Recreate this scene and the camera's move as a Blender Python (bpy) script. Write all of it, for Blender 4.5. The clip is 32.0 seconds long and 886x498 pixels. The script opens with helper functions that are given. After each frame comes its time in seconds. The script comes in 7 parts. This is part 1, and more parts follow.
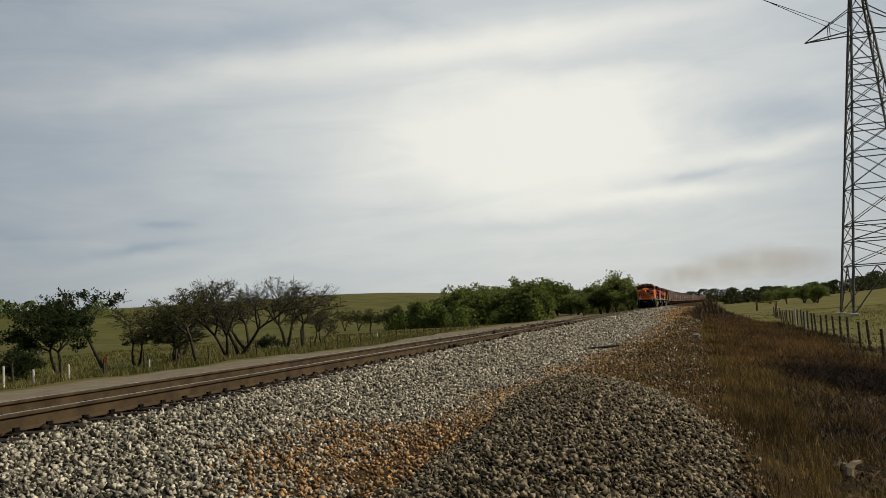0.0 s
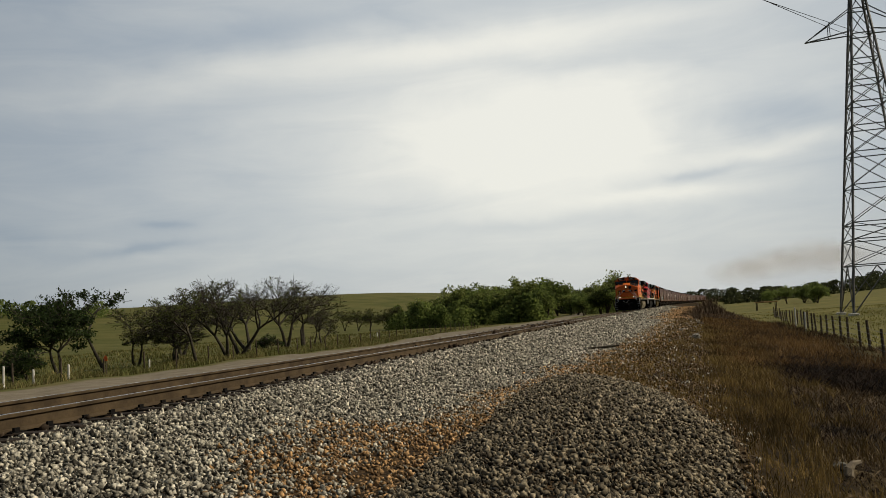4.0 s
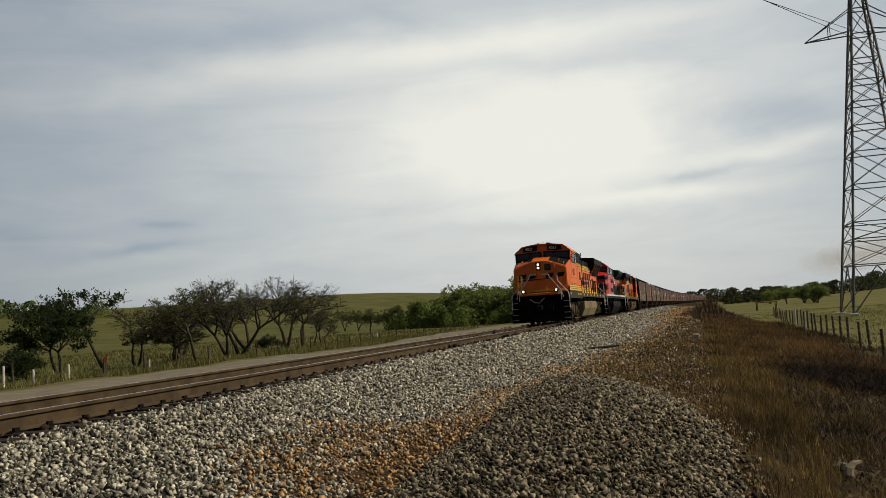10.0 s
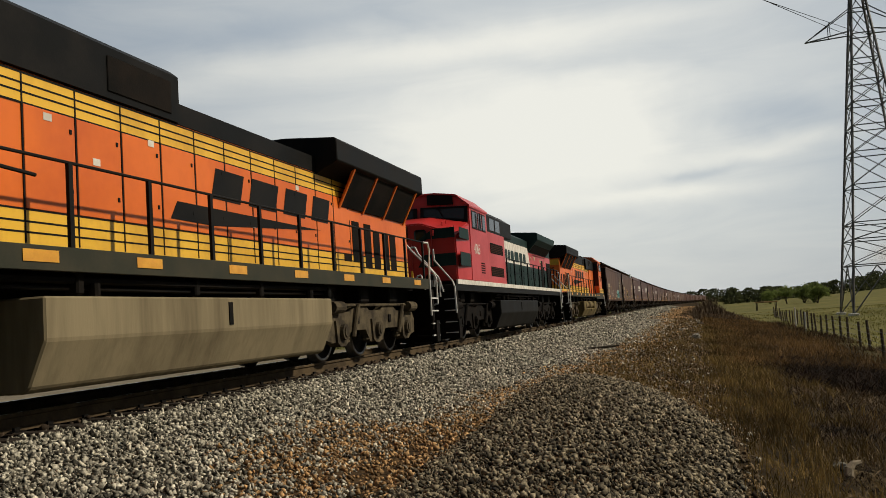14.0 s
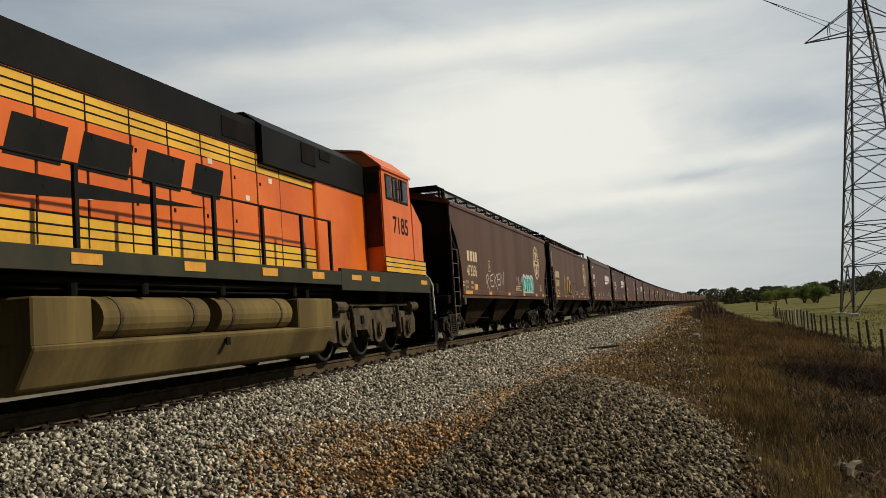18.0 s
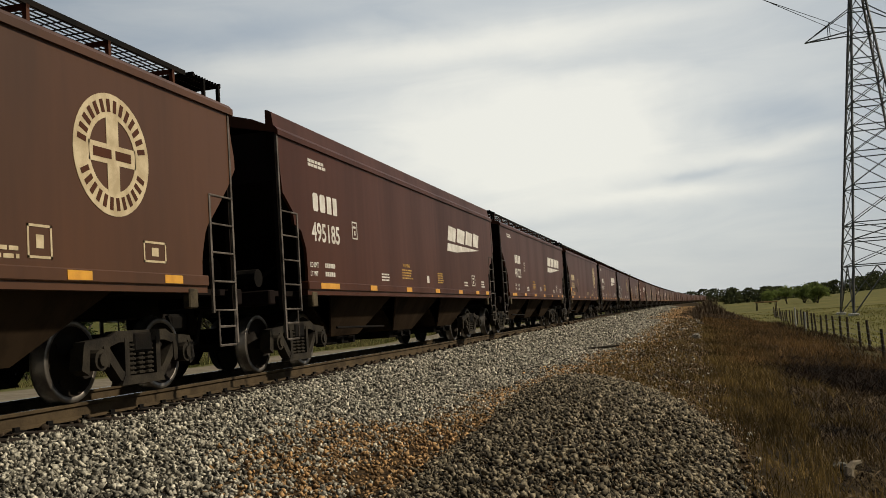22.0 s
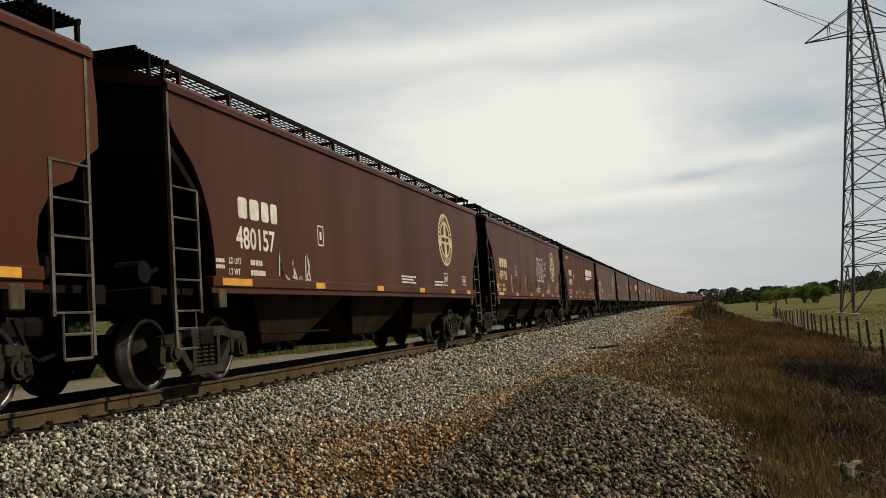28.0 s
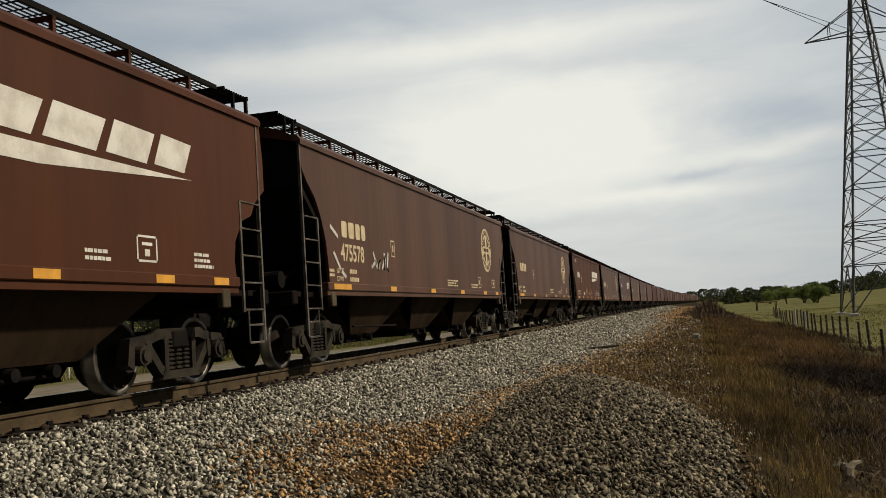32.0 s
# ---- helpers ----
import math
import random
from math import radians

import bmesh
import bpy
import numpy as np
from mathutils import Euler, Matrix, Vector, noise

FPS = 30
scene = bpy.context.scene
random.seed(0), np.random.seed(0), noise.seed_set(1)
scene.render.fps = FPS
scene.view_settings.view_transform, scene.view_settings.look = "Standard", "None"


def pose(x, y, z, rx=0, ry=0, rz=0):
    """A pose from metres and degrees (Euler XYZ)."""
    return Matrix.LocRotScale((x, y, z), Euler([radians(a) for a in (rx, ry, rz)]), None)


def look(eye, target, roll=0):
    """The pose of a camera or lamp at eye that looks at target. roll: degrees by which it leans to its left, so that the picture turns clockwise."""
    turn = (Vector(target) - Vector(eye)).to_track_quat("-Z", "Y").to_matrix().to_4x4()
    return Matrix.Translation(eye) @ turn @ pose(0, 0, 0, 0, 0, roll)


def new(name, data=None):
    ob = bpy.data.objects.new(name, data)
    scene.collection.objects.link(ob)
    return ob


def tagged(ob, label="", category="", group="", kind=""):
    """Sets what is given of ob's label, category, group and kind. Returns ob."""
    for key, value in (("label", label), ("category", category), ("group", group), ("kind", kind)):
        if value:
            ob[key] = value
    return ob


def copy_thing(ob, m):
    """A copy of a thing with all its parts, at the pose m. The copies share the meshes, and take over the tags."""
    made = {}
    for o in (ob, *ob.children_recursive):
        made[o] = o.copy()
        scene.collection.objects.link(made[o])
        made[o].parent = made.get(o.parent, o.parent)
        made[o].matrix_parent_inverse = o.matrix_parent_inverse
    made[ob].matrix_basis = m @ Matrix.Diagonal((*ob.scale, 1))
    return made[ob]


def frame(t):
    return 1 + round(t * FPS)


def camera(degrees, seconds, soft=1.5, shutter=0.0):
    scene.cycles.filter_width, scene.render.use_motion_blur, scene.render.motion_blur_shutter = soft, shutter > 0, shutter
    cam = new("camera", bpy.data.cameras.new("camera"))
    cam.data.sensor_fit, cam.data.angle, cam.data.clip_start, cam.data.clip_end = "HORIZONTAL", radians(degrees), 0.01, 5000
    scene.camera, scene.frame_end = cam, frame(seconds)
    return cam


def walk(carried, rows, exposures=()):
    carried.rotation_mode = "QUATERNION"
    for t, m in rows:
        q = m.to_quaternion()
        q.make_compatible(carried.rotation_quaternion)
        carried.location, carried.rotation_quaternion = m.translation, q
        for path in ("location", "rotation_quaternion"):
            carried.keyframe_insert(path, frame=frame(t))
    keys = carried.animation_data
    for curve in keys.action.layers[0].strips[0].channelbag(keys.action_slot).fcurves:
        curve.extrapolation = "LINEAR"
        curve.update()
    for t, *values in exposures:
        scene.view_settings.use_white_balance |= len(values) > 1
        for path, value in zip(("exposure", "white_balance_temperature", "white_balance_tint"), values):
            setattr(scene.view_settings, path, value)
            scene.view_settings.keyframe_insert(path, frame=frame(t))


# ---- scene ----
cam = camera(51.89, 32.0, soft=0.6)
EYE = Vector((7.345, 0.0, 0.663))
AIM = EYE + 100 * Vector((-0.25378, 0.96432, 0.07544))
walk(cam, [(0.0, look(EYE, AIM, -3.79)), (32.0, look(EYE, AIM, -3.79))])
scene.view_settings.exposure = 0.0

# ---- light: thin cloud over a high sun, ahead of the camera and to its right ----
SUN_TO = Vector((0.72, 0.22, 0.62)).normalized()
sun = new("sun", bpy.data.lights.new("sun", "SUN"))
sun.data.energy, sun.data.angle, sun.data.color = 3.6, radians(2.0), (1.0, 0.88, 0.70)
sun.matrix_world = look(SUN_TO * 50, (0, 0, 0))

world = bpy.data.worlds.new("sky")
scene.world = world
world.use_nodes = True
wn, wl = world.node_tree.nodes, world.node_tree.links
wn.clear()
w_out, w_bg = wn.new("ShaderNodeOutputWorld"), wn.new("ShaderNodeBackground")
w_sky = wn.new("ShaderNodeTexSky")
w_sky.sky_type, w_sky.sun_disc = "NISHITA", False
w_sky.sun_elevation = math.asin(SUN_TO.z)
w_sky.sun_rotation = math.atan2(SUN_TO.x, SUN_TO.y)
w_sky.dust_density = 2.0
w_co = wn.new("ShaderNodeTexCoord")


def wmath(op, a, b=None, c=None, clamp=False):
    n = wn.new("ShaderNodeMath")
    n.operation, n.use_clamp = op, clamp
    for i, v in enumerate((a, b, c)):
        if v is None:
            continue
        if isinstance(v, (int, float)):
            n.inputs[i].default_value = v
        else:
            wl.new(v, n.inputs[i])
    return n.outputs[0]


# thin cloud in long streaks, laid out by bearing and height, rising to the right
w_sep = wn.new("ShaderNodeSeparateXYZ")
wl.new(w_co.outputs["Generated"], w_sep.inputs[0])
w_plane = wn.new("ShaderNodeCombineXYZ")
wl.new(wmath("ARCTAN2", w_sep.outputs[0], w_sep.outputs[1]), w_plane.inputs[0])
wl.new(wmath("ARCSINE", w_sep.outputs[2]), w_plane.inputs[1])


def streaks(turn, scale, at, size, detail, rough, bend):
    m, t = wn.new("ShaderNodeMapping"), wn.new("ShaderNodeTexNoise")
    m.vector_type = "TEXTURE"
    m.inputs["Rotation"].default_value = (0, 0, radians(turn))
    m.inputs["Scale"].default_value = (*scale, 1.0)
    m.inputs["Location"].default_value = (*at, 0.0)
    t.inputs["Scale"].default_value, t.inputs["Detail"].default_value = size, detail
    t.inputs["Roughness"].default_value, t.inputs["Distortion"].default_value = rough, bend
    wl.new(w_plane.outputs[0], m.inputs[0])
    wl.new(m.outputs[0], t.inputs["Vector"])
    return wmath("SUBTRACT", t.outputs[0], 0.5)


w_broad = streaks(-3, (1.0, 0.34), (0.31, 0.12), 2.4, 4.0, 0.5, 0.4)
w_fine = streaks(2, (1.0, 0.20), (0.6, 0.4), 6.0, 7.0, 0.58, 0.7)
# drifting veils of cloud and the bluer gaps between them: bearing, height, half length, half depth, slope, weight
VEILS = [(-0.114, 0.195, 0.155, 0.0745, -3.3, 0.50), (-0.240, 0.180, 0.256, 0.0931, -0.2, 0.30), (0.081, 0.188, 0.068, 0.0223, -5.9, -0.30), (-0.188, 0.296, 0.254, 0.0161, 2.7, 0.36),
         (-0.542, 0.262, 0.214, 0.0186, 7.8, 0.24), (-0.419, 0.319, 0.208, 0.0149, 5.0, -0.18), (-0.109, 0.265, 0.150, 0.0106, -3.1, -0.16), (0.135, 0.234, 0.078, 0.0323, -5.9, 0.20),
         (0.101, 0.156, 0.070, 0.0118, 7.4, 0.34), (0.025, 0.132, 0.051, 0.0062, 6.7, -0.34), (-0.006, 0.113, 0.108, 0.0081, 0.0, 0.28), (-0.165, 0.095, 0.110, 0.0062, -2.1, -0.18),
         (-0.575, 0.093, 0.051, 0.0056, 5.6, -0.28), (-0.554, 0.119, 0.028, 0.0043, -2.0, -0.22), (-0.691, 0.105, 0.037, 0.0149, -1.5, -0.16), (-0.656, 0.210, 0.111, 0.0372, 3.1, -0.14)]
w_wob, w_amt, w_bent = wn.new("ShaderNodeTexNoise"), wn.new("ShaderNodeVectorMath"), wn.new("ShaderNodeVectorMath")
w_wob.inputs["Scale"].default_value, w_wob.inputs["Detail"].default_value = 9.0, 5.0
wl.new(w_plane.outputs[0], w_wob.inputs["Vector"])
w_amt.operation = w_bent.operation = "MULTIPLY_ADD"
w_amt.inputs[1].default_value, w_amt.inputs[2].default_value = (0.16, 0.035, 0), (-0.08, -0.0175, 0)
wl.new(w_wob.outputs["Color"], w_amt.inputs[0])
w_bent.inputs[1].default_value = (1, 1, 0)
wl.new(w_plane.outputs[0], w_bent.inputs[0])
wl.new(w_amt.outputs[0], w_bent.inputs[2])
w_veils = None
for vb, ve, vl, vt, va, vw in VEILS:
    vm, vd = wn.new("ShaderNodeMapping"), wn.new("ShaderNodeVectorMath")
    vm.vector_type = "TEXTURE"
    vm.inputs["Location"].default_value, vm.inputs["Rotation"].default_value = (vb, ve, 0), (0, 0, radians(va))
    vm.inputs["Scale"].default_value = (vl, vt, 1)
    wl.new(w_bent.outputs[0], vm.inputs[0])
    vd.operation = "DOT_PRODUCT"
    wl.new(vm.outputs[0], vd.inputs[0])
    wl.new(vm.outputs[0], vd.inputs[1])
    fall = wmath("EXPONENT", wmath("MULTIPLY", vd.outputs["Value"], -0.9))
    w_veils = wmath("MULTIPLY_ADD", fall, vw, 0.0 if w_veils is None else w_veils)
# the cloud is thinnest and brightest on the hidden sun's side
w_dot = wn.new("ShaderNodeVectorMath")
w_dot.operation = "DOT_PRODUCT"
w_dot.inputs[1].default_value = Vector((-0.135, 0.95, 0.235)).normalized()
wl.new(w_co.outputs["Generated"], w_dot.inputs[0])
w_side = wmath("MAXIMUM", w_dot.outputs["Value"], 0.0)
w_glow = wmath("POWER", w_side, 16.0)
w_thick = wmath("ADD", wmath("MULTIPLY_ADD", w_glow, 0.34, w_veils), wmath("ADD", wmath("MULTIPLY", w_broad, 0.35), wmath("MULTIPLY_ADD", w_fine, 0.42, 0.14)), clamp=True)
# paler towards the horizon on that side
w_low = wmath("MULTIPLY", wmath("MAXIMUM", wmath("MULTIPLY_ADD", w_sep.outputs[2], -6.0, 1.0), 0.0), wmath("POWER", w_side, 6.0))
w_thick = wmath("MULTIPLY_ADD", w_low, 0.22, w_thick, clamp=True)
w_grey = wn.new("ShaderNodeMixRGB")
w_grey.inputs[1].default_value = (0.385, 0.455, 0.53, 1)
w_grey.inputs[2].default_value = (0.97, 0.955, 0.865, 1)
wl.new(w_thick, w_grey.inputs[0])
w_bright = wmath("ADD", 0.18, wmath("MULTIPLY", wmath("POWER", w_side, 1.9), 0.80))
w_cloud = wn.new("ShaderNodeVectorMath")
w_cloud.operation = "SCALE"
wl.new(w_grey.outputs[0], w_cloud.inputs[0])
wl.new(w_bright, w_cloud.inputs["Scale"])
w_blue = wn.new("ShaderNodeVectorMath")
w_blue.operation = "SCALE"
w_blue.inputs["Scale"].default_value = 0.08
wl.new(w_sky.outputs[0], w_blue.inputs[0])
w_mix = wn.new("ShaderNodeMixRGB")
w_mix.inputs[0].default_value = 0.86
wl.new(w_blue.outputs[0], w_mix.inputs[1])
wl.new(w_cloud.outputs[0], w_mix.inputs[2])
wl.new(w_mix.outputs[0], w_bg.inputs[0])
w_bg.inputs[1].default_value = 1.0
wl.new(w_bg.outputs[0], w_out.inputs[0])

# ---- materials ----
def mat(name, c1, c2=None, scale=3.0, rough=0.7, metal=0.0, bump=0.0, bump_scale=40.0, fine=0.25, vary=0.0, world=False, streak=False):
    """A surface of two tones mixed by coarse and fine noise, with relief; vary: difference from piece to piece."""
    m = bpy.data.materials.new(name)
    m.use_nodes = True
    n, l = m.node_tree.nodes, m.node_tree.links
    b = n["Principled BSDF"]
    c2 = c2 or tuple(0.6 * v for v in c1)
    co = n.new("ShaderNodeTexCoord")
    src = co.outputs["Object"]
    if world:
        src = n.new("ShaderNodeNewGeometry").outputs["Position"]
    if streak:
        mp = n.new("ShaderNodeMapping")
        mp.inputs["Scale"].default_value = (1.0, 1.0, 0.12)
        l.new(src, mp.inputs[0])
        src = mp.outputs[0]
    big, small = n.new("ShaderNodeTexNoise"), n.new("ShaderNodeTexNoise")
    big.inputs["Scale"].default_value, big.inputs["Detail"].default_value = scale, 5.0
    small.inputs["Scale"].default_value, small.inputs["Detail"].default_value = scale * 11, 3.0
    l.new(src, big.inputs["Vector"])
    l.new(src, small.inputs["Vector"])
    mix = n.new("ShaderNodeMath")
    mix.operation = "MULTIPLY_ADD"
    l.new(small.outputs[0], mix.inputs[0])
    mix.inputs[1].default_value = fine
    l.new(big.outputs[0], mix.inputs[2])
    ramp = n.new("ShaderNodeMapRange")
    ramp.inputs[1].default_value, ramp.inputs[2].default_value = 0.38 + fine / 2, 0.64 + fine / 2
    l.new(mix.outputs[0], ramp.inputs[0])
    col = n.new("ShaderNodeMixRGB")
    col.inputs[1].default_value, col.inputs[2].default_value = (*c1, 1), (*c2, 1)
    l.new(ramp.outputs[0], col.inputs[0])
    out = col.outputs[0]
    if vary:
        geo, info, hsv = n.new("ShaderNodeNewGeometry"), n.new("ShaderNodeObjectInfo"), n.new("ShaderNodeHueSaturation")
        add, mr = n.new("ShaderNodeMath"), n.new("ShaderNodeMapRange")
        l.new(geo.outputs["Random Per Island"], add.inputs[0])
        l.new(info.outputs["Random"], add.inputs[1])
        fr = n.new("ShaderNodeMath")
        fr.operation = "FRACT"
        l.new(add.outputs[0], fr.inputs[0])
        mr.inputs[3].default_value, mr.inputs[4].default_value = 1 - vary, 1 + vary
        l.new(fr.outputs[0], mr.inputs[0])
        l.new(mr.outputs[0], hsv.inputs["Value"])
        l.new(out, hsv.inputs["Color"])
        out = hsv.outputs[0]
    l.new(out, b.inputs["Base Color"])
    rr = n.new("ShaderNodeMapRange")
    rr.inputs[3].default_value, rr.inputs[4].default_value = max(0.03, rough - 0.1), min(1.0, rough + 0.12)
    l.new(mix.outputs[0], rr.inputs[0])
    l.new(rr.outputs[0], b.inputs["Roughness"])
    b.inputs["Metallic"].default_value = metal
    b.inputs["Specular IOR Level"].default_value = 0.5 if rough < 0.5 else 0.16
    if bump:
        bn, bp = n.new("ShaderNodeTexNoise"), n.new("ShaderNodeBump")
        bn.inputs["Scale"].default_value, bn.inputs["Detail"].default_value = bump_scale, 4.0
        l.new(src, bn.inputs["Vector"])
        l.new(bn.outputs[0], bp.inputs["Height"])
        bp.inputs["Strength"].default_value, bp.inputs["Distance"].default_value = min(1.0, bump), 0.02
        l.new(bp.outputs[0], b.inputs["Normal"])
    return m


def glow(name, c, power):
    m = bpy.data.materials.new(name)
    m.use_nodes = True
    b = m.node_tree.nodes["Principled BSDF"]
    b.inputs["Base Color"].default_value = (*c, 1)
    b.inputs["Emission Color"].default_value, b.inputs["Emission Strength"].default_value = (*c, 1), power
    return m


M = dict(
    orange=mat("orange_paint", (0.75, 0.160, 0.012), (0.60, 0.112, 0.009), 0.7, 0.42, bump=0.06, bump_scale=3, fine=0.15),
    yellow=mat("yellow_paint", (0.80, 0.47, 0.035), (0.62, 0.34, 0.025), 1.2, 0.45),
    black=mat("black_paint", (0.009, 0.0095, 0.0095), (0.016, 0.015, 0.014), 1.5, 0.5, bump=0.05),
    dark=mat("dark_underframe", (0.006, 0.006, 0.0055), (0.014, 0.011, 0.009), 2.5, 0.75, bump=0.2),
    truck=mat("dusty_truck_steel", (0.100, 0.080, 0.048), (0.034, 0.027, 0.018), 3.5, 0.8, bump=0.3),
    tank=mat("dusty_fuel_tank", (0.235, 0.195, 0.118), (0.135, 0.110, 0.066), 1.2, 0.8, bump=0.1, streak=True),
    silver=mat("silver_handrail", (0.62, 0.62, 0.60), (0.45, 0.45, 0.43), 3, 0.45),
    glass=mat("cab_glass", (0.012, 0.016, 0.018), (0.02, 0.025, 0.026), 1, 0.08),
    white=mat("white_lettering", (0.72, 0.70, 0.64), (0.55, 0.52, 0.46), 4, 0.6),
    cream=mat("cream_lettering", (0.62, 0.52, 0.34), (0.46, 0.37, 0.23), 5, 0.65),
    red=mat("red_paint", (0.50, 0.024, 0.022), (0.40, 0.02, 0.018), 0.8, 0.35),
    green=mat("dark_green_paint", (0.007, 0.024, 0.022), (0.011, 0.031, 0.028), 0.9, 0.55),
    brown=mat("oxide_brown_paint", (0.076, 0.0222, 0.0064), (0.047, 0.0138, 0.0048), 0.55, 0.42, bump=0.05, bump_scale=4, streak=True),
    brown2=mat("faded_brown_paint", (0.090, 0.0355, 0.0132), (0.056, 0.0225, 0.0088), 0.55, 0.48, bump=0.05, bump_scale=4, streak=True),
    brown3=mat("dark_brown_paint", (0.080, 0.0262, 0.0092), (0.052, 0.0172, 0.0066), 0.55, 0.55, bump=0.05, bump_scale=4, streak=True),
    # car ends face away from the sun; that shade is painted into this brown
    brownend=mat("shaded_brown_end", (0.012, 0.008, 0.007), (0.008, 0.006, 0.005), 1.5, 0.8),
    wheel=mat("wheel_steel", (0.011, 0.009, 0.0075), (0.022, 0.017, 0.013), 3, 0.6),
    tread=mat("wheel_tread", (0.22, 0.20, 0.175), (0.13, 0.115, 0.10), 6, 0.42, metal=0.8),
    rail=mat("rusty_rail_side", (0.085, 0.060, 0.032), (0.048, 0.034, 0.019), 3, 0.85, bump=0.2, world=True),
    railtop=mat("polished_rail_head", (0.72, 0.70, 0.66), (0.58, 0.55, 0.50), 3, 0.22, metal=1.0, world=True),
    tie=mat("weathered_tie", (0.030, 0.022, 0.016), (0.018, 0.014, 0.011), 6, 0.9, bump=0.4, vary=0.25),
    stone=mat("pale_ballast_stone", (0.47, 0.440, 0.350), (0.026, 0.023, 0.017), 22, 0.85, bump=0.4, vary=0.80, world=True),
    stone_tan=mat("tan_ballast_stone", (0.46, 0.285, 0.130), (0.115, 0.070, 0.034), 12, 0.9, bump=0.3, vary=0.55, world=True),
    stone_dark=mat("dark_chip_stone", (0.255, 0.215, 0.145), (0.018, 0.015, 0.011), 14, 0.9, bump=0.4, vary=0.7, world=True),
    steel=mat("galvanised_steel", (0.16, 0.16, 0.155), (0.10, 0.10, 0.10), 1.0, 0.55, metal=0.5),
    wood=mat("fence_wood", (0.085, 0.068, 0.050), (0.05, 0.04, 0.03), 8, 0.9, bump=0.3, vary=0.3),
    whitepost=mat("white_post", (0.70, 0.69, 0.64), (0.5, 0.48, 0.43), 5, 0.7),
    bark=mat("grey_bark", (0.064, 0.056, 0.042), (0.034, 0.030, 0.023), 6, 0.95, bump=0.5),
    leaf=mat("dull_green_leaves", (0.044, 0.066, 0.020), (0.022, 0.036, 0.012), 2, 0.7, vary=0.45),
    leaf2=mat("olive_leaves", (0.115, 0.128, 0.042), (0.064, 0.072, 0.026), 2, 0.7, vary=0.4),
    wood_far=mat("far_wood_leaves", (0.185, 0.230, 0.062), (0.100, 0.135, 0.038), 0.3, 0.8, vary=0.4, world=True),
    dry=mat("dry_grass", (0.235, 0.160, 0.055), (0.066, 0.046, 0.018), 0.8, 0.85, vary=0.45, world=True),
    brush=mat("red_brown_brush", (0.110, 0.072, 0.035), (0.026, 0.019, 0.012), 0.5, 0.9, vary=0.45, world=True),
    grassg=mat("green_verge_grass", (0.105, 0.118, 0.034), (0.180, 0.150, 0.060), 0.6, 0.85, vary=0.4, world=True),
    amber=mat("amber_reflector", (0.72, 0.36, 0.04), (0.6, 0.28, 0.03), 6, 0.4),
    teal=mat("teal_spray_paint", (0.12, 0.42, 0.42), (0.20, 0.55, 0.52), 3, 0.6),
    spray=mat("white_spray_paint", (0.60, 0.58, 0.54), (0.45, 0.42, 0.38), 4, 0.7),
    lamp=glow("headlight_glow", (1.0, 0.84, 0.58), 1.6),
)
M["stone_brown"] = mat("brown_dirt_stone", (0.185, 0.128, 0.070), (0.040, 0.028, 0.017), 10, 0.9, bump=0.3, vary=0.6, world=True)
M["car_truck"] = mat("oily_dusty_truck_steel", (0.036, 0.030, 0.021), (0.012, 0.010, 0.008), 3.5, 0.75, bump=0.3)
M["stone_bed"] = mat("stained_bed_stone", (0.066, 0.046, 0.029), (0.026, 0.019, 0.013), 9, 0.9, bump=0.3, vary=0.5, world=True)
M["pasture"] = mat("pasture_grass", (0.245, 0.225, 0.074), (0.165, 0.160, 0.052), 0.6, 0.85, vary=0.4, world=True)
M["reflector"] = mat("orange_reflector", (0.80, 0.16, 0.03), (0.7, 0.12, 0.02), 5, 0.4)
M["dead"] = mat("grey_dead_weeds", (0.170, 0.125, 0.078), (0.062, 0.044, 0.029), 1.5, 0.9, vary=0.5, world=True)
M["tank_dark"] = mat("oily_olive_tank", (0.165, 0.124, 0.047), (0.092, 0.068, 0.028), 1.2, 0.75, bump=0.1, streak=True)
M["leaf3"] = mat("bright_spring_leaves", (0.240, 0.275, 0.080), (0.140, 0.168, 0.050), 2, 0.7, vary=0.45)
M["wood_dark"] = mat("dark_hilltop_leaves", (0.066, 0.074, 0.032), (0.034, 0.042, 0.020), 0.3, 0.8, vary=0.4, world=True)
M["dark_brush"] = mat("dark_dead_brush", (0.040, 0.026, 0.017), (0.014, 0.010, 0.008), 1.2, 0.9, vary=0.5, world=True)
M["bleached"] = mat("bleached_wood", (0.27, 0.225, 0.16), (0.12, 0.10, 0.07), 14, 0.85, bump=0.3, bump_scale=20)
M["rusty"] = mat("rust_brown_weeds", (0.225, 0.134, 0.052), (0.090, 0.060, 0.026), 0.45, 0.88, vary=0.5, world=True)
M["straw"] = mat("pale_flattened_straw", (0.27, 0.205, 0.115), (0.10, 0.074, 0.042), 2.0, 0.85, vary=0.4, world=True)


def let_through(m, share):
    """Thin leaves and blades pass part of the light on."""
    n, l = m.node_tree.nodes, m.node_tree.links
    b = n["Principled BSDF"]
    t, mix = n.new("ShaderNodeBsdfTranslucent"), n.new("ShaderNodeMixShader")
    l.new(b.inputs["Base Color"].links[0].from_socket, t.inputs["Color"])
    mix.inputs[0].default_value = share
    l.new(b.outputs[0], mix.inputs[1])
    l.new(t.outputs[0], mix.inputs[2])
    l.new(mix.outputs[0], n["Material Output"].inputs["Surface"])


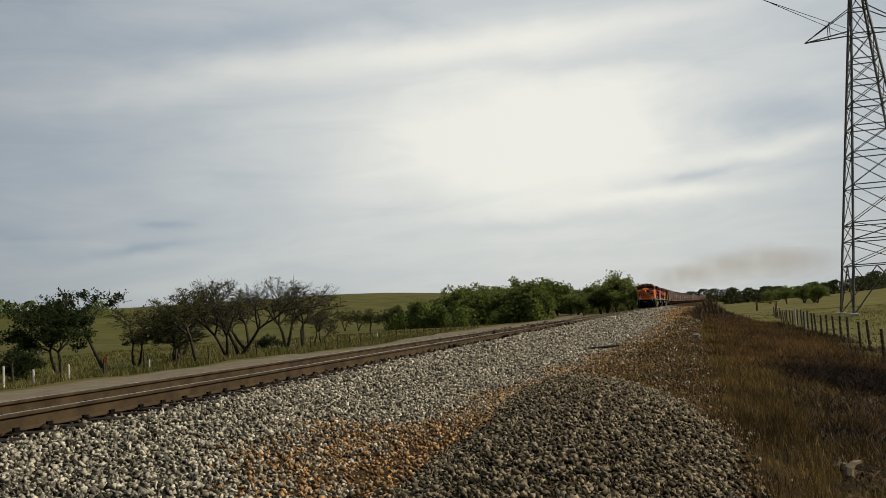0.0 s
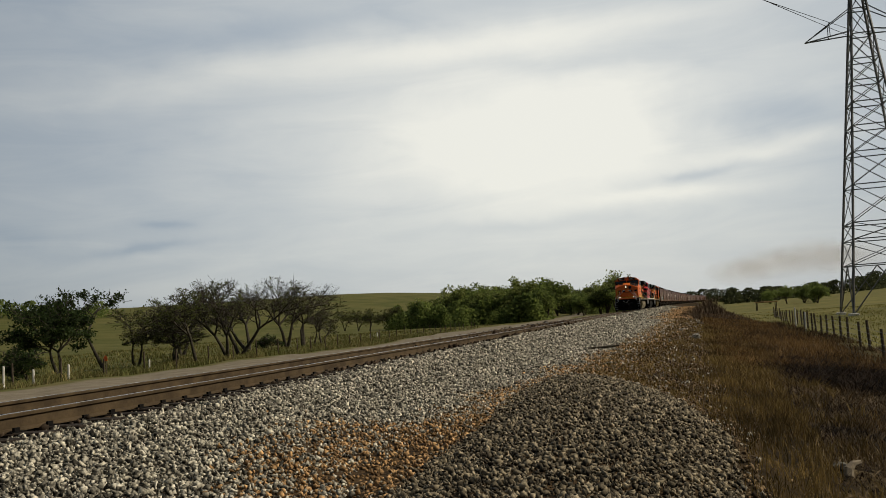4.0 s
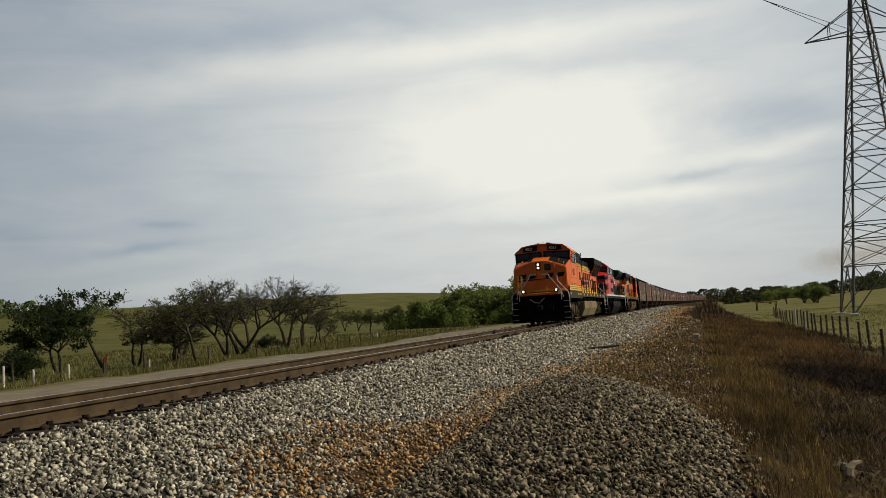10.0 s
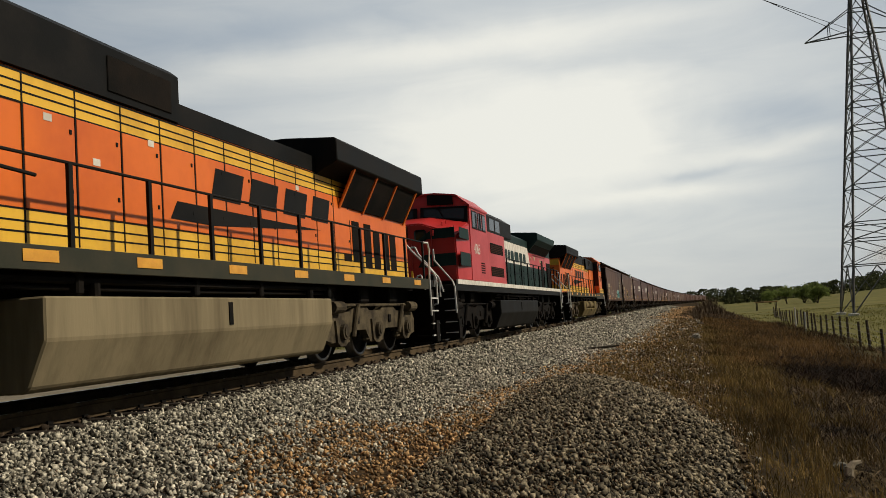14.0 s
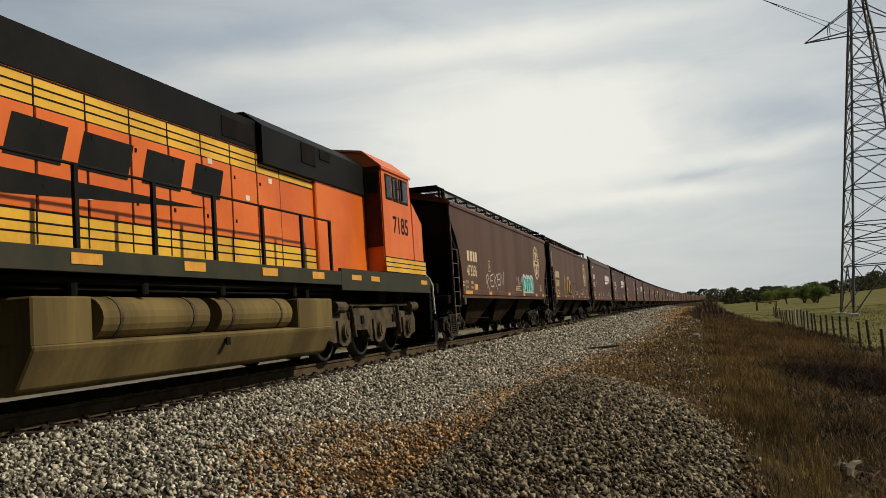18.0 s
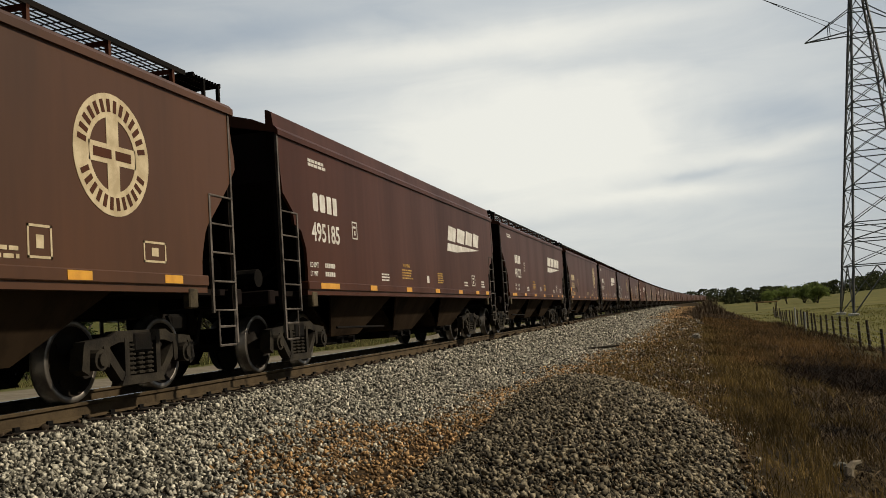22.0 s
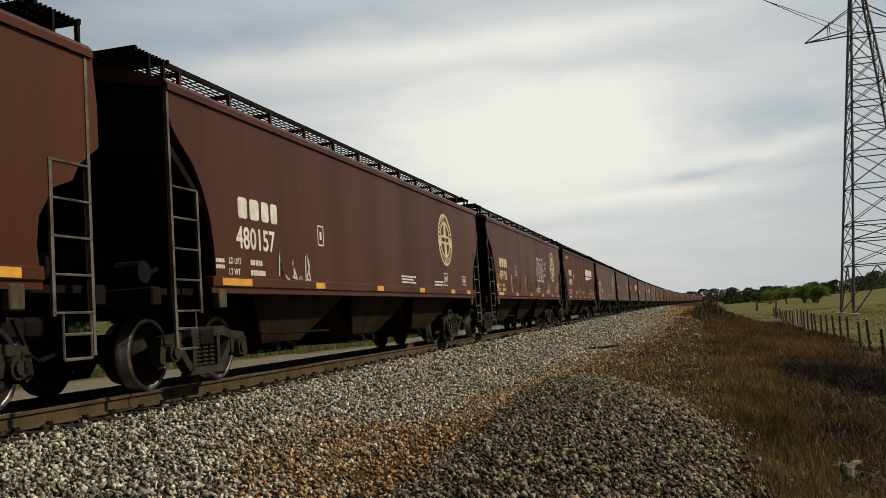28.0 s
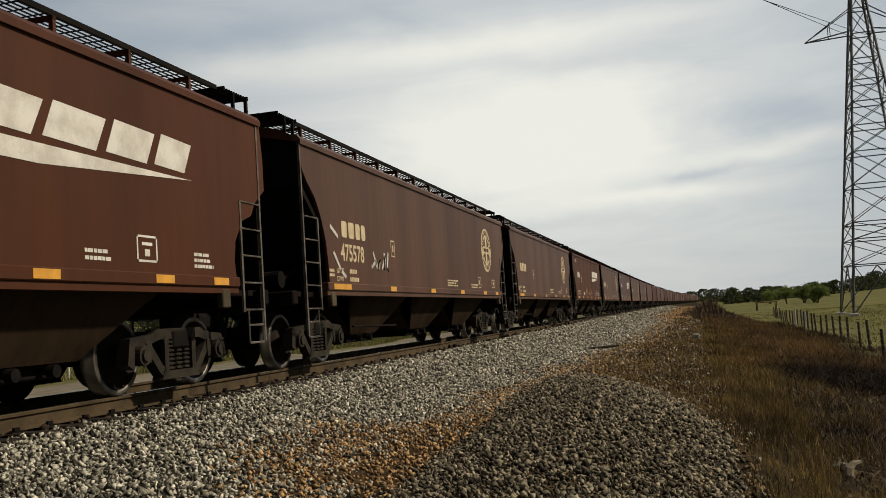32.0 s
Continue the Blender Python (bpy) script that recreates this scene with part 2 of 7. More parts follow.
for key in ("leaf", "leaf2", "leaf3", "wood_far", "wood_dark"):
    let_through(M[key], 0.55)
for key in ("dry", "brush", "grassg", "pasture", "straw", "rusty"):
    let_through(M[key], 0.20)
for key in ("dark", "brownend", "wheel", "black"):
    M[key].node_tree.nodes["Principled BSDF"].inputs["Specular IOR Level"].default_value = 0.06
for key, gloss in (("brown", 0.20), ("brown2", 0.36), ("brown3", 0.17)):
    M[key].node_tree.nodes["Principled BSDF"].inputs["Specular IOR Level"].default_value = gloss


# ---- mesh helpers ----
def mesh_of(name, bm, material):
    me = bpy.data.meshes.new(name)
    bm.to_mesh(me)
    bm.free()
    for m in material if isinstance(material, (list, tuple)) else [material]:
        me.materials.append(m)
    return me


def part(name, bm, material, parent=None, label=""):
    """Links a bmesh as one mesh object under a thing or a part."""
    ob = new(name, mesh_of(name, bm, material))
    ob.parent = parent
    return tagged(ob, label)


def child(name, me, parent, at=(0, 0, 0), label=""):
    ob = new(name, me)
    ob.parent = parent
    ob.location = at
    return tagged(ob, label)


def from_arrays(name, co, faces, material, parent=None, smooth=False):
    """A mesh from numpy arrays: co (n, 3), faces (m, 3 or 4)."""
    me = bpy.data.meshes.new(name)
    k = faces.shape[1]
    me.vertices.add(len(co))
    me.vertices.foreach_set("co", np.asarray(co, np.float32).ravel())
    me.loops.add(faces.size)
    me.loops.foreach_set("vertex_index", np.asarray(faces, np.int32).ravel())
    me.polygons.add(len(faces))
    me.polygons.foreach_set("loop_start", np.arange(0, faces.size, k, dtype=np.int32))
    if smooth:
        me.polygons.foreach_set("use_smooth", np.ones(len(faces), bool))
    me.materials.append(material)
    me.update(calc_edges=True)
    ob = new(name, me)
    ob.parent = parent
    return ob


def box(bm, x0, x1, y0, y1, z0, z1, bevel=0.0, mi=0):
    r = bmesh.ops.create_cube(bm, size=1.0, matrix=Matrix.LocRotScale(((x0 + x1) / 2, (y0 + y1) / 2, (z0 + z1) / 2), None, (abs(x1 - x0), abs(y1 - y0), abs(z1 - z0))))
    fs = set(f for v in r["verts"] for f in v.link_faces)
    for f in fs:
        f.material_index = mi
    if bevel:
        es = list({e for f in fs for e in f.edges})
        rb = bmesh.ops.bevel(bm, geom=es, offset=bevel, segments=1, affect="EDGES", profile=0.5)
        for f in rb["faces"]:
            f.material_index = mi
    return bm


def rod(bm, a, b, r, seg=6, r2=None):
    a, b = Vector(a), Vector(b)
    d = b - a
    m = Matrix.Translation((a + b) / 2) @ d.to_track_quat("Z", "Y").to_matrix().to_4x4()
    bmesh.ops.create_cone(bm, cap_ends=True, segments=seg, radius1=r, radius2=r if r2 is None else r2, depth=d.length, matrix=m)
    return bm


def pipe(bm, pts, r, seg=6):
    for a, b in zip(pts, pts[1:]):
        rod(bm, a, b, r, seg)
    return bm


def prism(bm, outline, a, b, axis="x", mi=0):
    """Extrudes a closed outline. axis x: outline in (y, z); y: in (x, z); z: in (x, y)."""
    def at(p, k):
        return {"x": (k, p[0], p[1]), "y": (p[0], k, p[1]), "z": (p[0], p[1], k)}[axis]
    va, vb = [bm.verts.new(at(p, a)) for p in outline], [bm.verts.new(at(p, b)) for p in outline]
    n = len(outline)
    fs = [bm.faces.new(va), bm.faces.new(vb[::-1])]
    for i in range(n):
        fs.append(bm.faces.new((va[i], vb[i], vb[(i + 1) % n], va[(i + 1) % n])))
    for f in fs:
        f.material_index = mi
    bmesh.ops.recalc_face_normals(bm, faces=fs)
    return bm


def B():
    return bmesh.new()


def smooth(a, b, x):
    t = np.clip((np.asarray(x, float) - a) / (b - a), 0, 1)
    return t * t * (3 - 2 * t)


# ---- ground ----
PROFILE_X = (-5000, -60, -24, -15.5, -14.5, -5.5, -4.0, -3.0, -1.75, 1.75, 3.7, 4.6, 7.2, 9.0, 11.5, 14.5, 20, 60, 5000)
PROFILE_Z = (-1.2, -1.2, -1.20, -1.00, -0.78, -0.72, -0.80, -0.62, -0.235, -0.235, -0.66, -0.72, -0.80, -1.10, -1.40, -1.60, -1.45, -1.2, -1.2)


def wave(x, y, s, k):
    return np.sin(x / s + 1.3 * k) * np.cos(y / s * 0.8 + 2.1 * k) + 0.5 * np.sin(x / s * 2.3 + y / s * 1.9 + k)


def track_x(y):
    """The track runs straight past the camera and bends gently to the right far off."""
    d = np.clip(np.asarray(y, float) - 80.0, 0.0, None)
    return 6.0e-5 * d * d


def heap_r(x, y):
    """Distance from the middle of the chippings heap: 1 at its foot."""
    return np.hypot((x - np.interp(y, (4, 10, 13, 17), (6.4, 6.35, 5.9, 5.25))) / np.interp(y, (4, 10, 13, 17), (1.25, 1.35, 1.30, 1.15)), (y - 9.0) / 8.2)


def ground_z(x, y):
    x, y = np.asarray(x, float), np.asarray(y, float)
    x = x - track_x(y) * np.clip(1 - np.abs(x) / 400, 0, 1) * (y < 900)
    z = np.interp(x, PROFILE_X, PROFILE_Z)
    off = np.clip((np.abs(x - 1.0) - 3.0) / 8.0, 0, 1)
    z = z + off * 0.05 * wave(x, y, 1.7, 1) + off * 0.10 * wave(x, y, 9.0, 2)
    # heap of dark chippings beside the track
    z = z + 0.42 * np.exp(-(1.02 * heap_r(x, y)) ** 3.2)
    # low hill beyond the road
    r = np.hypot(x, y)
    z = z + 20.0 * smooth(20, 230, -x + 0.06 * y) * smooth(140, 520, r) * (1 + 0.10 * wave(x, y, 130, 3))
    z = z + 3.6 * smooth(30, 130, x) * smooth(90, 330, y) * (1 + 0.3 * wave(x, y, 90, 4))
    return z


def lines(lo, hi, near, step, grow):
    out, s = [0.0], step
    while out[-1] < hi:
        out.append(out[-1] + s)
        if out[-1] > near:
            s *= grow
    neg, s = [0.0], step
    while neg[-1] > lo:
        neg.append(neg[-1] - s)
        if -neg[-1] > near:
            s *= grow
    return np.array(neg[:0:-1] + out)


gx = np.unique(np.concatenate([lines(-4500, 4500, 26, 0.28, 1.09), np.array([-15.5, -14.5, -5.5, -4.0, -3.0, -1.75, 1.75, 3.7])]))
gy = lines(-300, 4600, 45, 0.5, 1.06)
gxx, gyy = np.meshgrid(gx, gy)
gzz = ground_z(gxx, gyy)
gi = np.arange(gxx.size).reshape(gxx.shape)
gf = np.stack([gi[:-1, :-1], gi[:-1, 1:], gi[1:, 1:], gi[1:, :-1]], -1).reshape(-1, 4)


def ground_material():
    m = bpy.data.materials.new("open_ground")
    m.use_nodes = True
    n, l = m.node_tree.nodes, m.node_tree.links
    b = n["Principled BSDF"]
    geo, sep = n.new("ShaderNodeNewGeometry"), n.new("ShaderNodeSeparateXYZ")
    l.new(geo.outputs["Position"], sep.inputs[0])

    def noise(scale, detail=4.0):
        t = n.new("ShaderNodeTexNoise")
        t.inputs["Scale"].default_value, t.inputs["Detail"].default_value = scale, detail
        l.new(geo.outputs["Position"], t.inputs["Vector"])
        return t.outputs[0]

    def sum_of(a, k, c):
        m = n.new("ShaderNodeMath")
        m.operation = "MULTIPLY_ADD"
        l.new(a, m.inputs[0])
        m.inputs[1].default_value = k
        l.new(c, m.inputs[2])
        return m.outputs[0]
    far = n.new("ShaderNodeMath")
    far.operation = "SUBTRACT"
    l.new(sep.outputs[1], far.inputs[0])
    far.inputs[1].default_value = 55.0
    drift = n.new("ShaderNodeMath")
    drift.operation = "MAXIMUM"
    l.new(far.outputs[0], drift.inputs[0])
    drift.inputs[1].default_value = 0.0
    road_x = sum_of(drift.outputs[0], 0.06, sep.outputs[0])            # the road leaves the track far off

    def edge(x, width, wob, scale, along=None):
        """0 before x, 1 after it, across the track, with a wandering edge."""
        a = sum_of(noise(scale), wob, along or sep.outputs[0])
        r = n.new("ShaderNodeMapRange")
        r.inputs[1].default_value, r.inputs[2].default_value = x - width + wob / 2, x + width + wob / 2
        l.new(a, r.inputs[0])
        return r.outputs[0]

    def two(c1, c2, scale):
        x = n.new("ShaderNodeMixRGB")
        x.inputs[1].default_value, x.inputs[2].default_value = (*c1, 1), (*c2, 1)
        r = n.new("ShaderNodeMapRange")
        r.inputs[1].default_value, r.inputs[2].default_value = 0.36, 0.64
        l.new(noise(scale, 7.0), r.inputs[0])
        l.new(r.outputs[0], x.inputs[0])
        return x.outputs[0]

    def over(a, c, f):
        x = n.new("ShaderNodeMixRGB")
        l.new(f, x.inputs[0])
        l.new(a, x.inputs[1])
        l.new(c, x.inputs[2])
        return x.outputs[0]
    field_l = two((0.070, 0.078, 0.021), (0.112, 0.104, 0.036), 0.09)
    verge = two((0.080, 0.086, 0.024), (0.135, 0.115, 0.045), 0.8)
    road = two((0.215, 0.185, 0.135), (0.150, 0.128, 0.092), 1.4)
    bed = two((0.045, 0.038, 0.030), (0.018, 0.015, 0.012), 14.0)
    tan = two((0.085, 0.054, 0.027), (0.020, 0.014, 0.009), 9.0)
    dry = two((0.052, 0.035, 0.017), (0.016, 0.012, 0.007), 2.0)
    field_r = two((0.160, 0.146, 0.050), (0.105, 0.102, 0.036), 0.12)
    c = over(field_l, verge, edge(-24, 3, 6, 0.1, road_x))
    c = over(c, road, edge(-13.4, 0.3, 1.4, 0.5, road_x))
    c = over(c, verge, edge(-5.6, 0.3, 0.9, 0.5, road_x))
    c = over(c, bed, edge(-4.6, 0.2, 0.5, 1.0))
    c = over(c, tan, edge(3.6, 0.3, 1.8, 0.35))
    c = over(c, dry, edge(7.3, 0.5, 1.2, 0.4))
    c = over(c, field_r, edge(13.6, 1.0, 1.5, 0.3))
    l.new(c, b.inputs["Base Color"])
    b.inputs["Roughness"].default_value = 0.95
    b.inputs["Specular IOR Level"].default_value = 0.04
    bp = n.new("ShaderNodeBump")
    bp.inputs["Strength"].default_value, bp.inputs["Distance"].default_value = 0.7, 0.06
    l.new(noise(7.0, 6.0), bp.inputs["Height"])
    l.new(bp.outputs[0], b.inputs["Normal"])
    return m


ground = from_arrays("ground", np.stack([gxx.ravel(), gyy.ravel(), gzz.ravel()], -1), gf, ground_material(), smooth=True)
tagged(ground, "open grassland with a gravel road and a raised railway bed", "ground", kind="structure")

# ---- track ----
track = tagged(new("railway_track"), "single railway track of rusty steel rails on wooden ties", "railway track", kind="structure")
RAIL = [(-0.075, -0.18), (0.075, -0.18), (0.075, -0.167), (0.014, -0.145), (0.011, -0.050), (0.036, -0.036), (0.037, -0.008), (0.028, 0.0),
        (-0.028, 0.0), (-0.037, -0.008), (-0.036, -0.036), (-0.011, -0.050), (-0.014, -0.145), (-0.075, -0.167)]
for sx in (-0.755, 0.755):
    bm = B()
    stations = [-60.0, 40.0, 80.0] + [80.0 + 20 * k for k in range(1, 28)]
    loops = [[bm.verts.new((sx + a + float(track_x(y)), y, b)) for a, b in RAIL] for y in stations]
    for la, lb in zip(loops, loops[1:]):
        for i in range(len(RAIL)):
            bm.faces.new((la[i], la[(i + 1) % len(RAIL)], lb[(i + 1) % len(RAIL)], lb[i]))
    bmesh.ops.recalc_face_normals(bm, faces=bm.faces)
    for f in bm.faces:
        if f.calc_center_median().z > -0.002:
            f.material_index = 1
    part("rail", bm, [M["rail"], M["railtop"]], track, "rusty steel rail with a polished head")

# ties, tie plates
bm = B()
box(bm, -1.30, 1.30, -0.115, 0.115, -0.37, -0.182, 0.012)
TIE = mesh_of("tie", bm, M["tie"])
bm = B()
for sx in (-0.755, 0.755):
    box(bm, sx - 0.15, sx + 0.15, -0.085, 0.085, -0.183, -0.170)
    for k in (-0.10, 0.10):
        box(bm, sx + k - 0.014, sx + k + 0.014, -0.04, 0.04, -0.168, -0.135)
PLATE = mesh_of("tie_plate", bm, M["dark"])
rnd = random.Random(5)
for i in range(120):
    tie = child("tie", TIE, track, (rnd.uniform(-0.03, 0.03), -3.0 + 0.533 * i, 0))
    child("tie_plate", PLATE, tie)
bm = B()
for i in range(120, 420):
    y = -3.0 + 0.533 * i
    x = float(track_x(y))
    box(bm, x - 1.30, x + 1.30, y - 0.115, y + 0.115, -0.37, -0.182)
tagged(part("distant_ties", bm, M["tie"], track), kind="stuff")

# ---- loose stone ----
rng = np.random.default_rng(7)
ICO = np.array([(-1, -1, -1), (1, -1, -1), (1, 1, -1), (-1, 1, -1), (-1, -1, 1), (1, -1, 1), (1, 1, 1), (-1, 1, 1)]) * 0.62
ICO_F = np.array([(0, 2, 1), (0, 3, 2), (4, 5, 6), (4, 6, 7), (0, 1, 5), (0, 5, 4), (1, 2, 6), (1, 6, 5), (2, 3, 7), (2, 7, 6), (3, 0, 4), (3, 4, 7)])


def turns(n):
    q = rng.normal(size=(n, 4))
    q /= np.linalg.norm(q, axis=1)[:, None]
    w, x, y, z = q.T
    return np.stack([1 - 2 * (y * y + z * z), 2 * (x * y - z * w), 2 * (x * z + y * w), 2 * (x * y + z * w), 1 - 2 * (x * x + z * z), 2 * (y * z - x * w),
                     2 * (x * z - y * w), 2 * (y * z + x * w), 1 - 2 * (x * x + y * y)], -1).reshape(n, 3, 3)


def stones(name, x, y, size, material, label):
    n = len(x)
    shape = ICO[None] * (1 + rng.uniform(-0.62, 0.55, (n, 8, 3))) * rng.uniform(0.30, 1.75, (n, 1, 3)) * size[:, None, None]
    co = np.einsum("nij,nkj->nki", turns(n), shape)
    co[:, :, 0] += x[:, None]
    co[:, :, 1] += y[:, None]
    co[:, :, 2] += (ground_z(x, y) + size * rng.uniform(-0.5, 1.4, n))[:, None]
    f = (ICO_F[None] + 8 * np.arange(n)[:, None, None]).reshape(-1, 3)
    ob = from_arrays(name, co.reshape(-1, 3), f, material)
    return tagged(ob, label, "gravel", kind="stuff")


def scatter(x0, x1, y0, y1, gap):
    """Jittered points, wider apart with distance."""
    xs, ys, y = [], [], y0
    while y < y1:
        g = gap * max(1.0, (max(y, 0.1) / 13.0) ** 0.75)
        row = np.arange(x0, x1, g)
        xs.append(row + rng.uniform(-0.5, 0.5, len(row)) * g)
        ys.append(y + rng.uniform(-0.5, 0.5, len(row)) * g)
        y += g
    return np.concatenate(xs), np.concatenate(ys)


def size_at(y, r):
    return r * np.maximum(1.0, (np.maximum(y, 0.1) / 13.0) ** 0.62) * rng.uniform(0.65, 1.35, len(y))


def wander(y, k):
    return 0.22 * np.sin(y * 1.1 + k) + 0.13 * np.sin(y * 2.7 + 2 * k) + 0.08 * np.sin(y * 6.1 + k)


px_, py_ = scatter(1.02, 8.9, 4.6, 80.0, 0.0365)
edge_pale = np.interp(py_, (5, 6.4, 8.5, 10.5, 12.7, 17.5, 22.6, 35, 75), (3.6, 3.5, 3.2, 3.15, 3.9, 4.1, 4.3, 5.1, 5.3)) + wander(py_, 1)
u = rng.uniform(size=len(px_))
soft = rng.normal(0, 0.22, len(px_))
pale = px_ + soft < edge_pale
heap_at = heap_r(px_, py_) + 0.10 * wander(py_, 3) + 0.3 * np.where(px_ < 5.4, soft, 0.25 * soft)
heap = ~pale & (heap_at < 0.97)
verge_at = np.interp(py_, (5, 7, 9, 12, 15, 18, 30, 60), (8.3, 8.0, 7.85, 7.75, 7.7, 7.7, 7.8, 8.0))
loose = ~pale & ~heap & (px_ < verge_at + 0.6 * wander(py_, 8) + 0.4 * soft) & (u < np.where(px_ < edge_pale + 0.9, 0.78, 0.42))
mixed = loose & (rng.uniform(size=len(px_)) < np.where(px_ < edge_pale + 1.2, 0.36, 0.12))
brown = loose & ~mixed & (px_ + 2 * soft > np.maximum(edge_pale + 1.1, 5.4))
loose = loose & ~brown
stones("ballast", px_[pale], py_[pale], size_at(py_[pale], 0.0205), M["stone"], "pale grey crushed stone ballast on the railway shoulder")
stones("chippings", px_[heap], py_[heap], size_at(py_[heap], 0.0172), M["stone_dark"], "heap of dark grey stone chippings beside the track")
stones("loose_gravel", px_[loose & ~mixed], py_[loose & ~mixed], size_at(py_[loose & ~mixed], 0.0178), M["stone_tan"], "tan gravel and dirt between ballast and grass")
stones("brown_gravel", px_[brown], py_[brown], size_at(py_[brown], 0.0172), M["stone_brown"], "brown gravel and dirt beside the dry grass")
stones("spilled_ballast", px_[mixed], py_[mixed], size_at(py_[mixed], 0.0185), M["stone"], "pale stones spilled over tan dirt")
bx, by = scatter(1.02, 3.7, -7.0, 4.6, 0.075)
stones("ballast", bx, by, size_at(by, 0.036), M["stone"], "pale grey crushed stone ballast on the railway shoulder")
ix, iy = scatter(-2.4, 1.0, 5.0, 60.0, 0.085)
keep = np.abs(np.abs(ix) - 0.755) > 0.12
stones("track_ballast", ix[keep], iy[keep], size_at(iy[keep], 0.036), M["stone_bed"], "brown-stained ballast between the rails")
kept = rng.bit_generator.state
gx, gy = scatter(1.1, 7.6, 80.0, 230.0, 0.05)
pale = gx + rng.normal(0, 0.7, len(gx)) < 4.6
gx = gx + track_x(gy)
for some, key, label in ((pale, "stone", "pale ballast far along the track"), (~pale, "stone_tan", "tan gravel far along the track")):
    stones("far_gravel", gx[some], gy[some], size_at(gy[some], 0.022), M[key], label)
rng.bit_generator.state = kept


# ---- grass and brush: single blades ----
def blades(name, x, y, h, w, lean, material, label, category="grass"):
    n = len(x)
    a = rng.uniform(0, 2 * math.pi, n)
    z = ground_z(x, y)
    b = rng.uniform(0, 2 * math.pi, n)
    dx, dy = np.cos(a) * w, np.sin(a) * w
    lx, ly = np.cos(b) * lean * h, np.sin(b) * lean * h
    co = np.empty((n, 5, 3))
    co[:, 0] = np.stack([x - dx, y - dy, z - 0.02], -1)
    co[:, 1] = np.stack([x + dx, y + dy, z - 0.02], -1)
    co[:, 2] = np.stack([x + dx * 0.7 + lx * 0.35, y + dy * 0.7 + ly * 0.35, z + h * 0.6], -1)
    co[:, 3] = np.stack([x - dx * 0.7 + lx * 0.35, y - dy * 0.7 + ly * 0.35, z + h * 0.6], -1)
    co[:, 4] = np.stack([x + lx, y + ly, z + h], -1)
    base = 5 * np.arange(n)[:, None]
    f = np.concatenate([base + np.array([[0, 1, 2]]), base + np.array([[0, 2, 3]]), base + np.array([[3, 2, 4]])])
    return tagged(from_arrays(name, co.reshape(-1, 3), f, material), label, category, kind="stuff")


def tufts(n, x0, x1, y0, y1, spread, each, near=0.0):
    """Blade roots in clumps."""
    cy = y0 + (y1 - y0) * rng.uniform(size=n) ** (1.0 + near)
    cx = rng.uniform(x0, x1, n)
    x = np.repeat(cx, each) + rng.normal(0, spread, n * each)
    y = np.repeat(cy, each) + rng.normal(0, spread, n * each)
    return x, y


def bank(y):
    """Where the grass of the bank begins, beyond the dirt."""
    return np.interp(y, (5, 7, 12, 18, 30, 60, 160), (7.80, 7.60, 7.45, 7.35, 7.4, 7.6, 7.9)) + 0.6 * wander(y, 4)


x, y = tufts(6200, 6.2, 9.7, 4.6, 60, 0.12, 12, 0.9)
ok = x > bank(y) + rng.exponential(0.55, len(x))
ok &= (x < 8.5 + 0.05 * (y - 9) + 0.15 * wave(x, y, 0.7, 5)) | (y > 18) | (wave(x, y, 0.35, 8) > 0.55)   # trodden dark ground with little grass
x, y = x[ok], y[ok]
blades("dry_grass", x, y, rng.uniform(0.04, 0.26, len(x)) * np.clip(0.35 + 0.8 * (x - bank(y)), 0.35, 1.0), 0.0026 + 0.00026 * y, rng.uniform(0.2, 0.9, len(x)), M["dry"], "straw-coloured dry grass on the bank")
x, y = tufts(3200, 7.4, 14.2, 5.0, 75, 0.15, 12, 0.8)
ok = (x > bank(y) + 1.1 + rng.exponential(0.8, len(x))) & (wave(x, y, 1.9, 6) > -0.35)
x, y = x[ok], y[ok]
blades("brown_brush", x, y, rng.uniform(0.05, 0.30, len(x)) * np.clip(0.2 + (x - bank(y)) / 2.6, 0.3, 1.0), 0.0035 + 0.00028 * y, rng.uniform(0.4, 1.3, len(x)), M["brush"], "red-brown dead weeds on the bank", "brush")
x, y = tufts(1500, 8.0, 12.5, -7.0, 5.0, 0.2, 10)
blades("dry_grass", x, y, rng.uniform(0.05, 0.25, len(x)), 0.005, rng.uniform(0.2, 0.9, len(x)), M["dry"], "straw-coloured dry grass on the bank")
x, y = tufts(1500, 8.5, 12.5, 5.0, 24, 0.22, 10, 0.6)
ok = wave(x, y, 1.1, 9) > 0.1
x, y = x[ok], y[ok]
blades("flattened_straw", x, y, rng.uniform(0.02, 0.10, len(x)), 0.003 + 0.0003 * y, rng.uniform(2.5, 6.5, len(x)), M["straw"], "pale flattened straw over dark weeds", "straw")
x, y = tufts(1500, 8.6, 14.0, 6.0, 45, 0.35, 10, 0.6)
ok = wave(x, y, 2.4, 3) > 0.0
x, y = x[ok], y[ok]
blades("matted_weeds", x, y, rng.uniform(0.05, 0.20, len(x)), 0.004 + 0.0003 * y, rng.uniform(1.0, 3.0, len(x)), M["dead"], "matted grey dead weeds on the bank", "brush")
x, y = tufts(1400, 9.2, 13.0, 17, 30, 0.28, 14)
ok = np.hypot((x - 11.0) / 2.0, (y - 23.0) / 5.0) + 0.25 * wave(x, y, 0.9, 2) < 1.0
x, y = x[ok], y[ok]
blades("dark_brush", x, y, rng.uniform(0.08, 0.34, len(x)), 0.010, rng.uniform(0.5, 1.6, len(x)), M["dark_brush"], "dark tangled patch of dead brush", "brush")
x, y = tufts(2600, 7.6, 12.6, 24, 110, 0.4, 14, 0.6)
ok = x > bank(y) + 0.8
x, y = x[ok], y[ok]
